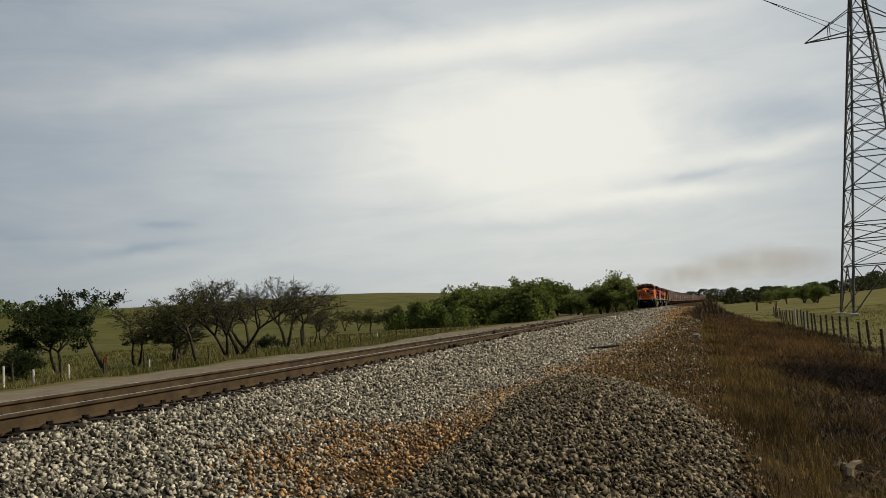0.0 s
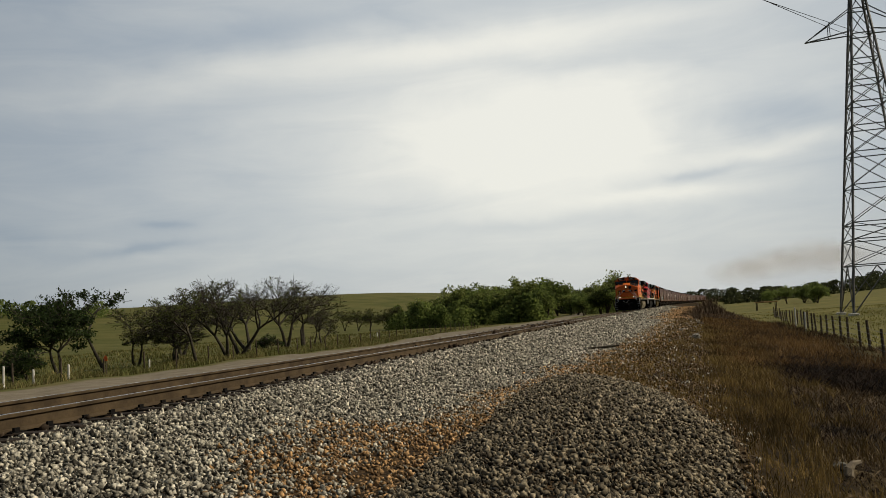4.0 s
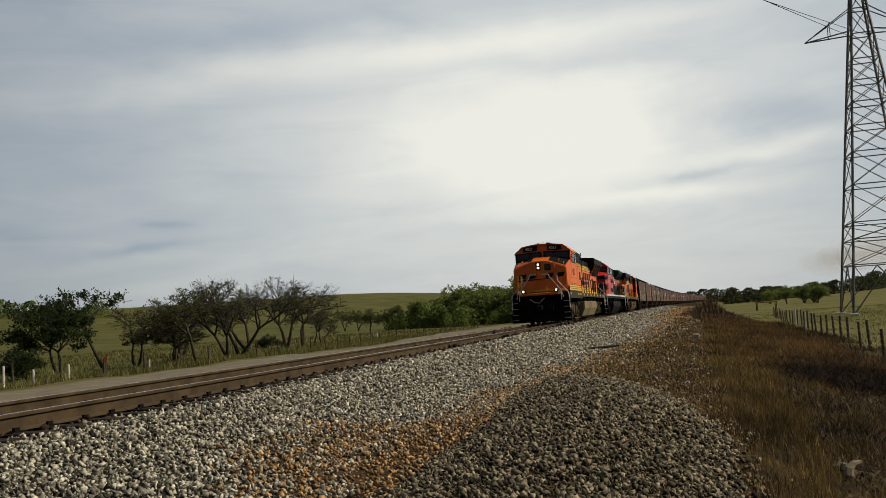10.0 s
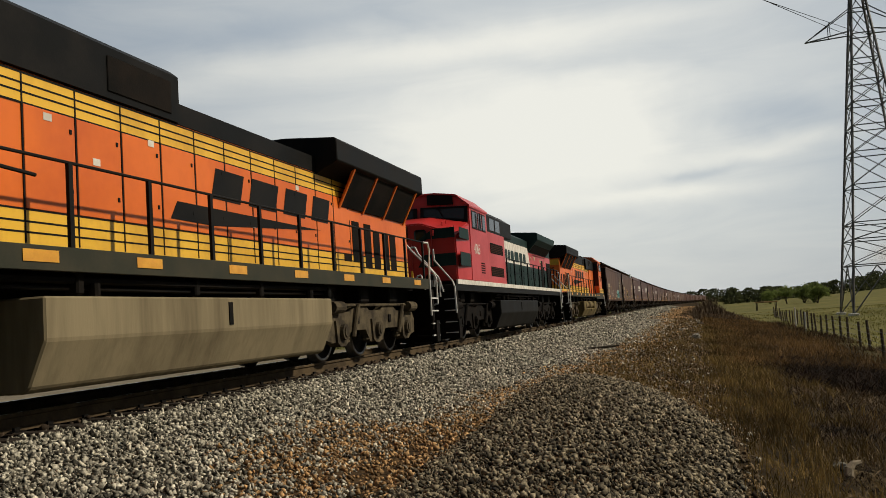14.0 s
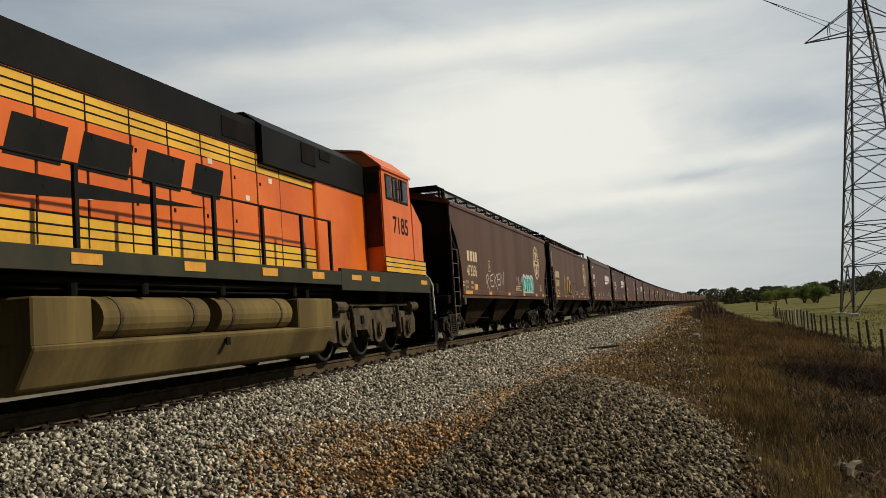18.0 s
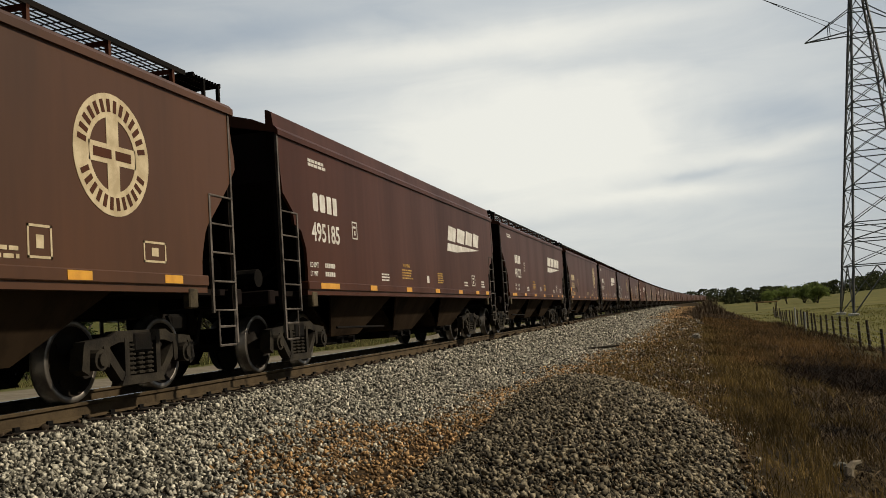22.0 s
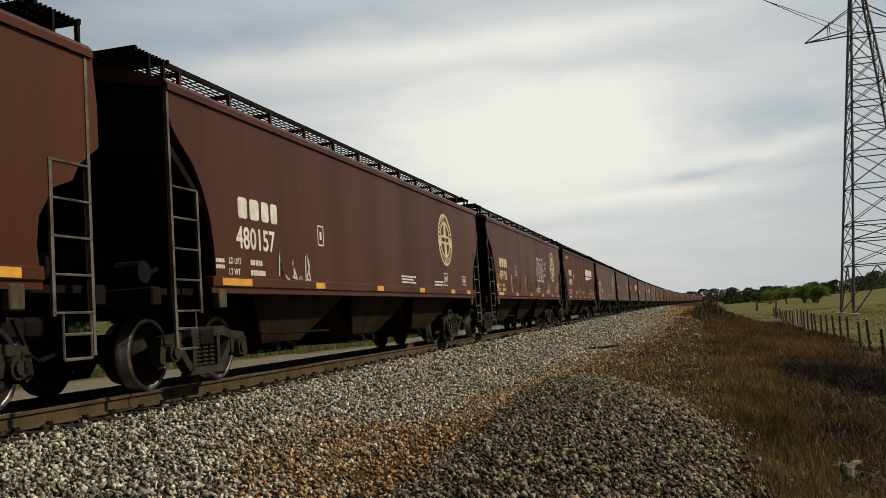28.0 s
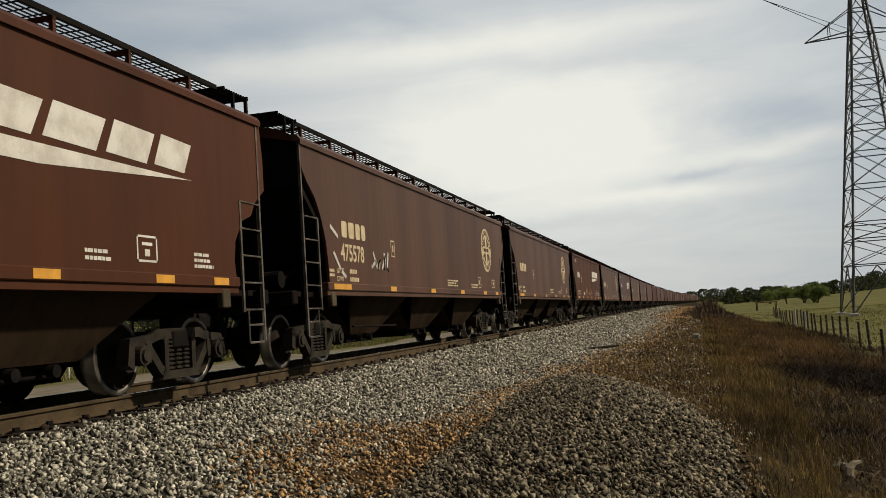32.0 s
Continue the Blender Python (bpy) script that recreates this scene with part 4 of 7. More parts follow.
# ---- exhaust haze hanging behind the train ----
def haze_material():
    m = bpy.data.materials.new("brown_exhaust_haze")
    m.use_nodes = True
    n, l = m.node_tree.nodes, m.node_tree.links
    co, sep, tx = n.new("ShaderNodeTexCoord"), n.new("ShaderNodeSeparateXYZ"), n.new("ShaderNodeTexNoise")
    l.new(co.outputs["Object"], sep.inputs[0])
    l.new(co.outputs["Object"], tx.inputs["Vector"])
    tx.inputs["Scale"].default_value, tx.inputs["Detail"].default_value = 0.22, 5.0

    def op(kind, a, b, c=0.0):
        k = n.new("ShaderNodeMath")
        k.operation, k.use_clamp = kind, kind == "SUBTRACT"
        for i, v in enumerate((a, b, c)):
            if isinstance(v, (int, float)):
                k.inputs[i].default_value = v
            else:
                l.new(v, k.inputs[i])
        return k.outputs[0]
    r2 = op("ADD", op("POWER", op("DIVIDE", sep.outputs[0], 11.0), 2.0), op("POWER", op("DIVIDE", sep.outputs[2], 4.5), 2.0))
    thin = op("POWER", op("SUBTRACT", 1.0, r2), 1.5)
    share = op("MULTIPLY", thin, op("MULTIPLY", tx.outputs[0], 0.28))
    clear, dust, mix = n.new("ShaderNodeBsdfTransparent"), n.new("ShaderNodeBsdfTranslucent"), n.new("ShaderNodeMixShader")
    dust.inputs["Color"].default_value = (0.60, 0.46, 0.30, 1)
    l.new(share, mix.inputs[0])
    l.new(clear.outputs[0], mix.inputs[1])
    l.new(dust.outputs[0], mix.inputs[2])
    l.new(mix.outputs[0], n["Material Output"].inputs["Surface"])
    return m


M["haze"] = haze_material()
HAZE = []
for k, (hx, hy, hz, size) in enumerate(((6.0, 200, 6.0, 0.75), (15.0, 225, 8.0, 1.0), (26.0, 240, 9.5, 1.15), (36.0, 255, 9.0, 1.1))):
    bm = B()
    bmesh.ops.create_icosphere(bm, subdivisions=4, radius=1.0)
    for v in bm.verts:
        v.co = Vector((11.0 * v.co.x, 4.0 * v.co.y, 4.5 * v.co.z)) * (1 + 0.06 * noise.noise(v.co * 2.0 + Vector((k, 0, 0))))
    for f in bm.faces:
        f.smooth = True
    puff = part("exhaust_haze", bm, M["haze"])
    tagged(puff, "thin brown exhaust smoke drifting over the track", "smoke", "drifting exhaust smoke")
    HAZE.append((puff, Vector((hx, hy, hz)), size))

# ---- small things on the ground ----
bm = B()
rod(bm, (0, 0, 0), (0.95, 0.35, 0.04), 0.05, 7, 0.03)
rod(bm, (0.4, 0.15, 0.02), (0.7, 0.5, 0.05), 0.025, 6)
log = part("fallen_branch", bm, M["bark"])
log.location = (4.15, 29.6, float(ground_z(4.3, 29.8)) + 0.07)
tagged(log, "dark fallen branch lying on the ballast", "branch")
for x, y, s_, seed in ((8.62, 9.5, 0.085, 1), (7.57, 38.9, 0.20, 2), (7.0, 47.0, 0.16, 3)):
    bm = B()
    bmesh.ops.create_icosphere(bm, subdivisions=2, radius=s_)
    for v in bm.verts:
        v.co *= 1 + 0.35 * noise.noise(v.co * 9 + Vector((seed * 3.1, 0, 0)))
        v.co.z *= 0.7
    ob = part("pale_rock", bm, M["stone"])
    ob.location = (x, y, float(ground_z(x, y)) + s_ * 0.5)
    tagged(ob, "pale broken rock in the dry grass", "rock", "pale rocks")

shelter = tagged(new("field_shelter"), "low open shelter with a flat tan roof", "shelter")
bm = B()
box(bm, -1.7, 1.7, -1.4, 1.4, 1.25, 1.45, 0.03)
part("roof", bm, M["stone_tan"], shelter, "flat tan roof")
for k in (-1.55, 1.45):
    for j in (-1.2, 1.1):
        bm = B()
        box(bm, k, k + 0.12, j, j + 0.12, -0.3, 1.27)
        part("post", bm, M["wood"], shelter)
shelter.location = (19.9, 160.0, float(ground_z(19.9, 160.0)))


# ---- rolling stock: shared pieces ----
SIDE_AXES = Matrix(((0, 0, 1, 0), (1, 0, 0, 0), (0, 1, 0, 0), (0, 0, 0, 1)))     # writing on a side that faces +x
FRONT_AXES = Matrix(((1, 0, 0, 0), (0, 0, -1, 0), (0, 1, 0, 0), (0, 0, 0, 1)))   # writing on an end that faces -y
LEFT_AXES = Matrix(((0, 0, -1, 0), (-1, 0, 0, 0), (0, 1, 0, 0), (0, 0, 0, 1)))
BACK_AXES = Matrix(((-1, 0, 0, 0), (0, 0, 1, 0), (0, 1, 0, 0), (0, 0, 0, 1)))
FACE_AXES = {"side": SIDE_AXES, "front": FRONT_AXES, "left": LEFT_AXES, "back": BACK_AXES}


def lettering(name, words, size, at, material, parent, face="side", width=1.0, label=""):
    cu = bpy.data.curves.new(name, "FONT")
    cu.body, cu.size, cu.extrude, cu.align_x = words, size, 0.002, "LEFT"
    cu.offset, cu.resolution_u = size * 0.018, 3
    tmp = new(name, cu)
    bpy.context.view_layer.update()
    me = bpy.data.meshes.new_from_object(tmp.evaluated_get(bpy.context.evaluated_depsgraph_get()))
    bpy.data.objects.remove(tmp)
    me.transform(Matrix.Translation(at) @ FACE_AXES[face] @ Matrix.Diagonal((width, 1, 1, 1)))
    me.materials.clear()
    me.materials.append(material)
    ob = new(name, me)
    ob.parent = parent
    return tagged(ob, label)


def slab(bm, pts, x, d=0.004, slant=0.0):
    """A thin raised shape on a side that faces +x; pts in (y, z)."""
    return prism(bm, [(y + slant * z, z) for y, z in pts], x, x + d, "x")


def bars(bm, x, y, z, w, h, rows, gap=0.5):
    """Lines of writing too small to read, as bars."""
    rnd = random.Random(int(1000 * (y + z)))
    for i in range(rows):
        zz = z - i * h * (1 + gap)
        ww, yy = w * rnd.uniform(0.7, 1.0), y
        while yy < y + ww - 0.02:
            step = rnd.uniform(0.10, 0.22) * max(0.5, w)
            box(bm, x, x + 0.003, yy, min(yy + step * 0.82, y + ww), zz - h, zz)
            yy += step
    return bm


def stroke(bm, x, pts, w):
    """A flat painted stroke on a side that faces +x."""
    for (y0, z0), (y1, z1) in zip(pts, pts[1:]):
        d = Vector((y1 - y0, z1 - z0))
        if d.length < 1e-4:
            continue
        n = Vector((-d.y, d.x)).normalized() * w / 2
        e = d.normalized() * w * 0.3
        prism(bm, [(y0 - e.x - n.x, z0 - e.y - n.y), (y1 + e.x - n.x, z1 + e.y - n.y), (y1 + e.x + n.x, z1 + e.y + n.y), (y0 - e.x + n.x, z0 - e.y + n.y)], x, x + 0.003, "x")
    return bm


def ring(bm, x, cy, cz, r0, r1, seg=40, d=0.004, sy=1.0):
    """A flat raised ring on a side that faces +x."""
    loops = []
    for i in range(seg):
        c, n = math.cos(2 * math.pi * i / seg), math.sin(2 * math.pi * i / seg)
        loops.append([bm.verts.new((xx, cy + sy * r * c, cz + r * n)) for xx, r in ((x, r0), (x, r1), (x + d, r1), (x + d, r0))])
    for i in range(seg):
        a, b = loops[i], loops[(i + 1) % seg]
        for k in range(4):
            bm.faces.new((a[k], a[(k + 1) % 4], b[(k + 1) % 4], b[k]))
    bmesh.ops.recalc_face_normals(bm, faces=bm.faces)
    return bm


def lathe_x(bm, profile, seg=28, mi=None):
    """Turns a profile of (x, r) round the x axis."""
    rows = []
    for x, r in profile:
        rows.append([bm.verts.new((x, r * math.cos(2 * math.pi * i / seg), r * math.sin(2 * math.pi * i / seg))) for i in range(seg)])
    for k, (a, b) in enumerate(zip(rows, rows[1:])):
        for i in range(seg):
            f = bm.faces.new((a[i], a[(i + 1) % seg], b[(i + 1) % seg], b[i]))
            f.smooth = True
            f.material_index = mi[k] if mi else 0
    for r in (rows[0], rows[-1]):
        bm.faces.new(r if r is rows[-1] else r[::-1])
    bmesh.ops.recalc_face_normals(bm, faces=bm.faces)
    return bm


def wheelset_mesh(r, name="wheelset"):
    bm = B()
    prof = [(0.67, 0.10), (0.67, r - 0.10), (0.66, r - 0.07), (0.655, r + 0.028), (0.685, r + 0.030), (0.70, r), (0.805, r - 0.006), (0.812, r - 0.015),
            (0.812, r - 0.072), (0.755, r - 0.095), (0.735, r * 0.52), (0.775, 0.14), (0.79, 0.085), (0.98, 0.075), (0.98, 0.02)]
    mi = [0, 0, 0, 1, 1, 1, 1, 1, 0, 0, 0, 0, 0, 0]
    for s in (1, -1):
        lathe_x(bm, [(s * x, q) for x, q in prof], 30, mi)
    rod(bm, (-0.68, 0, 0), (0.68, 0, 0), 0.085, 12)
    # balance marks on the plate, so that it is seen to turn
    for s in (1, -1):
        for k in range(3):
            a = 2.1 * k
            box(bm, s * 0.742 - 0.006, s * 0.742 + 0.006, 0.24 * math.cos(a) - 0.03, 0.24 * math.cos(a) + 0.03, 0.24 * math.sin(a) - 0.03, 0.24 * math.sin(a) + 0.03)
    return mesh_of(name, bm, [M["wheel"], M["tread"]])


CAR_WHEEL = wheelset_mesh(0.457)
CAR_R = 0.457


def truck_frame_mesh(s):
    """Cast side frame of a two-axle truck: arched top chord, tension bars, bearing pockets."""
    bm = B()
    x0, x1 = s * 0.98, s * 1.12
    prism(bm, [(-1.10, 0.56), (-1.06, 0.66), (-0.62, 0.70), (-0.50, 0.76), (0.50, 0.76), (0.62, 0.70), (1.06, 0.66), (1.10, 0.56), (0.66, 0.58), (0.46, 0.63), (-0.46, 0.63), (-0.66, 0.58)], x0, x1)
    for k in (-1, 1):
        prism(bm, [(k * 1.10, 0.60), (k * 1.14, 0.36), (k * 1.02, 0.30), (k * 0.99, 0.60)], x0 - s * 0.01, x1 + s * 0.012)
        prism(bm, [(k * 0.76, 0.60), (k * 0.73, 0.38), (k * 0.66, 0.36), (k * 0.64, 0.60)], x0 - s * 0.01, x1 + s * 0.012)
        prism(bm, [(k * 0.72, 0.50), (k * 0.44, 0.20), (k * 0.30, 0.16), (k * 0.30, 0.27), (k * 0.40, 0.31), (k * 0.64, 0.58)], x0, x1)
        prism(bm, [(k * 0.36, 0.68), (k * 0.36, 0.20), (k * 0.27, 0.20), (k * 0.27, 0.68)], x0 - s * 0.005, x1 + s * 0.005)
        rod(bm, (x0, k * 0.875, 0.457), (x1 + s * 0.07, k * 0.875, 0.457), 0.12, 14)
        rod(bm, (x1 + s * 0.06, k * 0.875, 0.457), (x1 + s * 0.10, k * 0.875, 0.457), 0.075, 10)
    prism(bm, [(-0.44, 0.14), (0.44, 0.14), (0.38, 0.24), (-0.38, 0.24)], x0, x1 + s * 0.01)
    return mesh_of("side_frame", bm, M["car_truck"])


def truck_spring_mesh(s):
    """One coil spring, turned as a ribbed column."""
    bm = B()
    prof = []
    for i in range(7):
        z = 0.245 + i * 0.054
        prof += [(z, 0.055), (z + 0.012, 0.080), (z + 0.030, 0.080), (z + 0.042, 0.055)]
    rows = [[bm.verts.new((s * 1.05 + r * math.cos(math.pi * k / 4), r * math.sin(math.pi * k / 4), z)) for k in range(8)] for z, r in prof]
    for a, b in zip(rows, rows[1:]):
        for k in range(8):
            bm.faces.new((a[k], a[(k + 1) % 8], b[(k + 1) % 8], b[k]))
    bmesh.ops.recalc_face_normals(bm, faces=bm.faces)
    return mesh_of("coil_spring", bm, M["car_truck"])


def bolster_mesh():
    bm = B()
    box(bm, -1.14, 1.14, -0.20, 0.20, 0.50, 0.74, 0.03)
    box(bm, -0.7, 0.7, -0.62, -0.52, 0.42, 0.52, 0.01)
    box(bm, -0.7, 0.7, 0.52, 0.62, 0.42, 0.52, 0.01)
    rod(bm, (0, 0, 0.7), (0, 0, 0.92), 0.2, 16)
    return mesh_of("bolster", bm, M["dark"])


FRAME_MESH = {s: truck_frame_mesh(s) for s in (-1, 1)}
SPRING_MESH = {s: truck_spring_mesh(s) for s in (-1, 1)}
BOLSTER_MESH = bolster_mesh()
SPIN = []


def car_truck(parent, y):
    """thing > truck > frames, springs, wheelsets."""
    tr = child("truck", BOLSTER_MESH, parent, (0, y, 0), "dusty two-axle freight truck")
    for s in (-1, 1):
        child("side_frame", FRAME_MESH[s], tr)
        for k in (-0.18, 0.0, 0.18):
            child("coil_spring", SPRING_MESH[s], tr, (0, k, 0))
    for k in (-0.875, 0.875):
        child("wheelset", CAR_WHEEL, tr, (0, k, CAR_R), "steel wheels with bright treads")
    return tr


# ---- covered hopper car ----
CAR_LEN = {"curved": 17.8, "notched": 16.9}
SX = 1.58


def side_outline(kind):
    if kind == "curved":
        front = [(0.80, 3.60), (0.80, 3.22), (0.98, 3.02), (1.30, 2.78), (1.52, 2.46), (1.68, 2.08), (1.74, 1.70), (1.76, 1.30)]
        rear = [(0.72, 3.60), (0.70, 3.30), (0.62, 3.00), (0.62, 2.85), (0.80, 2.62), (1.14, 2.28), (1.46, 1.98), (1.58, 1.62), (1.60, 1.30)]
    else:
        front = [(0.80, 3.60), (0.82, 3.10), (0.88, 2.72), (1.22, 2.46), (1.26, 2.26), (1.50, 2.18), (1.66, 1.90), (1.68, 1.55), (1.66, 1.30)]
        rear = [(0.64, 3.60), (0.58, 3.10), (0.58, 2.66), (0.90, 2.44), (1.02, 2.26), (1.30, 2.16), (1.52, 1.86), (1.56, 1.58), (1.52, 1.30)]
    return [(CAR_LEN[kind] - y, z) for y, z in rear] + front[::-1]


def rounded(pts, d=0.06):
    out, n = [], len(pts)
    for i in range(n):
        p, a, b = Vector(pts[i]), Vector(pts[i - 1]), Vector(pts[(i + 1) % n])
        la, lb = (a - p).length, (b - p).length
        if min(la, lb) < 0.2:
            out.append(tuple(p))
        else:
            out += [tuple(p + (a - p) * d / la), tuple(p + (b - p) * d / lb)]
    return out


def hopper_car(kind, boards):
    """One car, its front coupler face at y = 0, rail tops at z = 0."""
    car = tagged(new("hopper_car"), "brown covered hopper car on the railway track", "hopper car")
    L, paint = CAR_LEN[kind], M["brown"]
    o = rounded(side_outline(kind)) if kind == "curved" else side_outline(kind)
    for s in (1, -1):
        bm = B()
        prism(bm, o, s * (SX - 0.05), s * SX)
        part("side_sheet", bm, paint, car)
        bm = B()
        box(bm, s * (SX - 0.10), s * (SX + 0.035), 1.62, L - 1.50, 1.25, 1.385, 0.012)
        box(bm, s * (SX - 0.12), s * (SX + 0.004), 1.62, L - 1.50, 1.17, 1.25)
        part("side_sill", bm, paint, car)
        bm = B()
        prism(bm, [(s * (SX - 0.06), 3.58), (s * (SX + 0.035), 3.58), (s * (SX + 0.035), 3.66), (s * (SX - 0.02), 3.72), (s * (SX - 0.14), 3.74)], 0.74, L - 0.66, "y")
        part("eave_plate", bm, paint, car)
    bm = B()
    arc = [(SX - 0.02, 3.70), (1.2, 3.86), (0.8, 3.97), (0.4, 4.03), (0, 4.05), (-0.4, 4.03), (-0.8, 3.97), (-1.2, 3.86), (-SX + 0.02, 3.70), (-SX + 0.02, 3.62), (0, 3.97), (SX - 0.02, 3.62)]
    prism(bm, arc, 0.76, L - 0.68, "y")
    for k in range(4):
        box(bm, -0.3, 0.3, 1.2 + 3.7 * k, 4.2 + 3.7 * k, 4.02, 4.14, 0.03)
    part("roof", bm, M["brown3"], car, "dark roof with a row of loading hatches")
    if not boards:                                                   # a plain car with deeper roof edges
        for s in (1, -1):
            bm = B()
            prism(bm, [(s * 1.40, 3.70), (s * 1.53, 3.72), (s * 1.50, 3.94), (s * 1.44, 3.98), (s * 1.40, 3.98)], 0.78, L - 0.70, "y")
            part("roof_edge", bm, paint, car)
    # end walls: upright above, sloping in below, in a brown with shade mixed in
    for flip in (0, 1):
        def Y(y):
            return L - y if flip else y
        bm = B()
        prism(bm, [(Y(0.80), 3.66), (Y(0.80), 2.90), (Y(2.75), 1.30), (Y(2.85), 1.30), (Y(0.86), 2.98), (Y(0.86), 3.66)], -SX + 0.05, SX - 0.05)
        part("end_sheet", bm, M["brownend"], car, "brown end sheet with shade in its colour")
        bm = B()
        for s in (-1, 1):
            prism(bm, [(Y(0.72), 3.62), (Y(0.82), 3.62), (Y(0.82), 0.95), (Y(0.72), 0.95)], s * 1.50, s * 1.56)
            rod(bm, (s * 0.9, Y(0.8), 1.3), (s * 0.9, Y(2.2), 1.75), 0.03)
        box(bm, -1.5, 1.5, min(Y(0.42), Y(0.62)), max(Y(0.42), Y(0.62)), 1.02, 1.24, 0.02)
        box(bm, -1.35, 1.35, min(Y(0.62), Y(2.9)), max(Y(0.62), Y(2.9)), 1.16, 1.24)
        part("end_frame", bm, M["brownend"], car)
        bm = B()
        box(bm, -0.14, 0.14, min(Y(-0.02), Y(0.5)), max(Y(-0.02), Y(0.5)), 0.72, 0.98, 0.05)
        box(bm, -0.22, 0.22, min(Y(0.4), Y(0.6)), max(Y(0.4), Y(0.6)), 0.66, 1.06, 0.03)
        pipe(bm, [(0.35, Y(0.45), 0.95), (0.38, Y(0.25), 0.55), (0.30, Y(0.02), 0.48)], 0.03)
        part("coupler", bm, M["dark"], car)
        bm = B()                                                       # brake gear on the end
        rod(bm, (-0.55, Y(0.95), 1.62), (0.35, Y(0.95), 1.62), 0.20, 14)
        rod(bm, (0.75, Y(0.9), 1.45), (1.1, Y(0.9), 1.45), 0.14, 12)
        rod(bm, (-0.9, Y(0.70), 2.35), (-0.9, Y(0.74), 2.35), 0.25, 16)
        part("brake_gear", bm, M["dark"], car)
        for s in (-1, 1):
            bm = B()
            for yy, z0, z1 in ((0.74, 0.52, 3.60), (1.33, 0.92, 2.44)):
                prism(bm, [(Y(yy), z0), (Y(yy + 0.045), z0), (Y(yy + 0.045), z1), (Y(yy), z1)], s * 1.56, s * 1.59)
            for z in (0.95, 1.32, 1.69, 2.06, 2.43):
                rod(bm, (s * 1.585, Y(0.76), z), (s * 1.585, Y(1.35), z), 0.013, 5)
            for yy in (0.80, 1.22):
                rod(bm, (s * 1.575, Y(yy), 0.50), (s * 1.575, Y(yy), 0.96), 0.013, 5)
            for z in (0.50, 0.74):
                rod(bm, (s * 1.575, Y(0.80), z), (s * 1.575, Y(1.22), z), 0.016, 5)
            part("ladder", bm, M["ladder"], car, "worn grey-brown grab ladder")
    # running boards on the roof, open grating on brackets
    if boards:
        for s in (-1, 1):
            bm = B()
            for x in np.arange(0.72, 1.26, 0.075):
                box(bm, s * x - 0.005, s * x + 0.005, 1.25, L - 1.25, 4.072, 4.088)
            for y in np.arange(1.25, L - 1.25, 0.20):
                box(bm, min(s * 0.72, s * 1.26), max(s * 0.72, s * 1.26), y, y + 0.010, 4.074, 4.086)
            box(bm, s * 1.25, s * 1.27, 1.25, L - 1.25, 4.04, 4.105)
            part("running_board", bm, M["dark"], car, "open steel grating walkway")
            bm = B()
            box(bm, s * 1.22, s * 1.27, 0, 0.05, 3.72, 4.05)
            box(bm, min(s * 0.7, s * 1.27), max(s * 0.7, s * 1.27), 0, 0.05, 4.00, 4.05)
            bracket = mesh_of("board_bracket", bm, M["brown3"])
            for y in np.arange(1.6, L - 1.3, 1.33):
                child("board_bracket", bracket, car, (0, y, 0))
    for y in (0.50, L - 1.22) if boards else ():
        bm = B()
        for k in range(11):
            box(bm, -1.34, 1.34, y + 0.07 * k, y + 0.07 * k + 0.014, 4.045, 4.085)
        for x in np.arange(-1.34, 1.35, 0.16):
            box(bm, x - 0.006, x + 0.006, y, y + 0.72, 4.05, 4.08)
        for yy in (y, y + 0.70):
            box(bm, -1.36, 1.36, yy, yy + 0.03, 4.03, 4.09)
        board = part("crossover_board", bm, M["dark"], car, "open steel grating crossover")
        for s in (-1, 1):
            for yy in (y + 0.30, y + 0.70 if y > 2 else y + 0.62):
                bm = B()
                box(bm, s * 1.33 - 0.022, s * 1.33 + 0.022, yy - 0.022, yy + 0.022, 3.66, 4.06)
                part("post", bm, M["dark"], board)
    bm = B()
    box(bm, -0.33, 0.33, 0.5, L - 0.5, 0.92, 1.20, 0.02)
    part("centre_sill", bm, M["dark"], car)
    # three discharge hoppers
    for y in (L / 2 - 3.95, L / 2, L / 2 + 3.95) if kind == "curved" else (L / 2 - 3.7, L / 2, L / 2 + 3.7):
        bm = B()
        top, low, half = 1.28, 0.46, 1.92 if kind == "curved" else 1.80
        for s in (-1, 1):
            # slope sheets, from the sill in to the outlet
            prism(bm, [(y + s * half, top), (y + s * half, top - 0.05), (y + s * 0.72, low), (y + s * 0.66, low), (y + s * 0.70, low + 0.09), (y + s * (half - 0.02), top)], -0.93, 0.93)
        for s in (-1, 1):
            va = [(s * 1.44, y - half, top), (s * 1.44, y + half, top), (s * 0.95, y + 0.72, low), (s * 0.95, y - 0.72, low)]
            vs = [bm.verts.new(v) for v in va] + [bm.verts.new((v[0] - s * 0.03, v[1], v[2])) for v in va]
            for f in ((0, 1, 2, 3), (7, 6, 5, 4), (0, 4, 5, 1), (1, 5, 6, 2), (2, 6, 7, 3), (3, 7, 4, 0)):
                bm.faces.new([vs[i] for i in f])
        bmesh.ops.recalc_face_normals(bm, faces=bm.faces)
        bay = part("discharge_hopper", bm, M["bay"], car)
        bm = B()
        box(bm, -0.82, 0.82, y - 0.62, y + 0.62, 0.30, 0.47, 0.02)
        for k in (-0.3, 0.3):
            rod(bm, (-0.95, y + k, 0.38), (0.95, y + k, 0.38), 0.035, 8)
            rod(bm, (0.92, y + k, 0.38), (1.02, y + k, 0.38), 0.07, 10)
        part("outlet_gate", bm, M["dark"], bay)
    bm = B()
    pipe(bm, [(0.9, 3.2, 1.05), (0.95, 8.9, 0.98), (0.9, L - 3.2, 1.05)], 0.03)
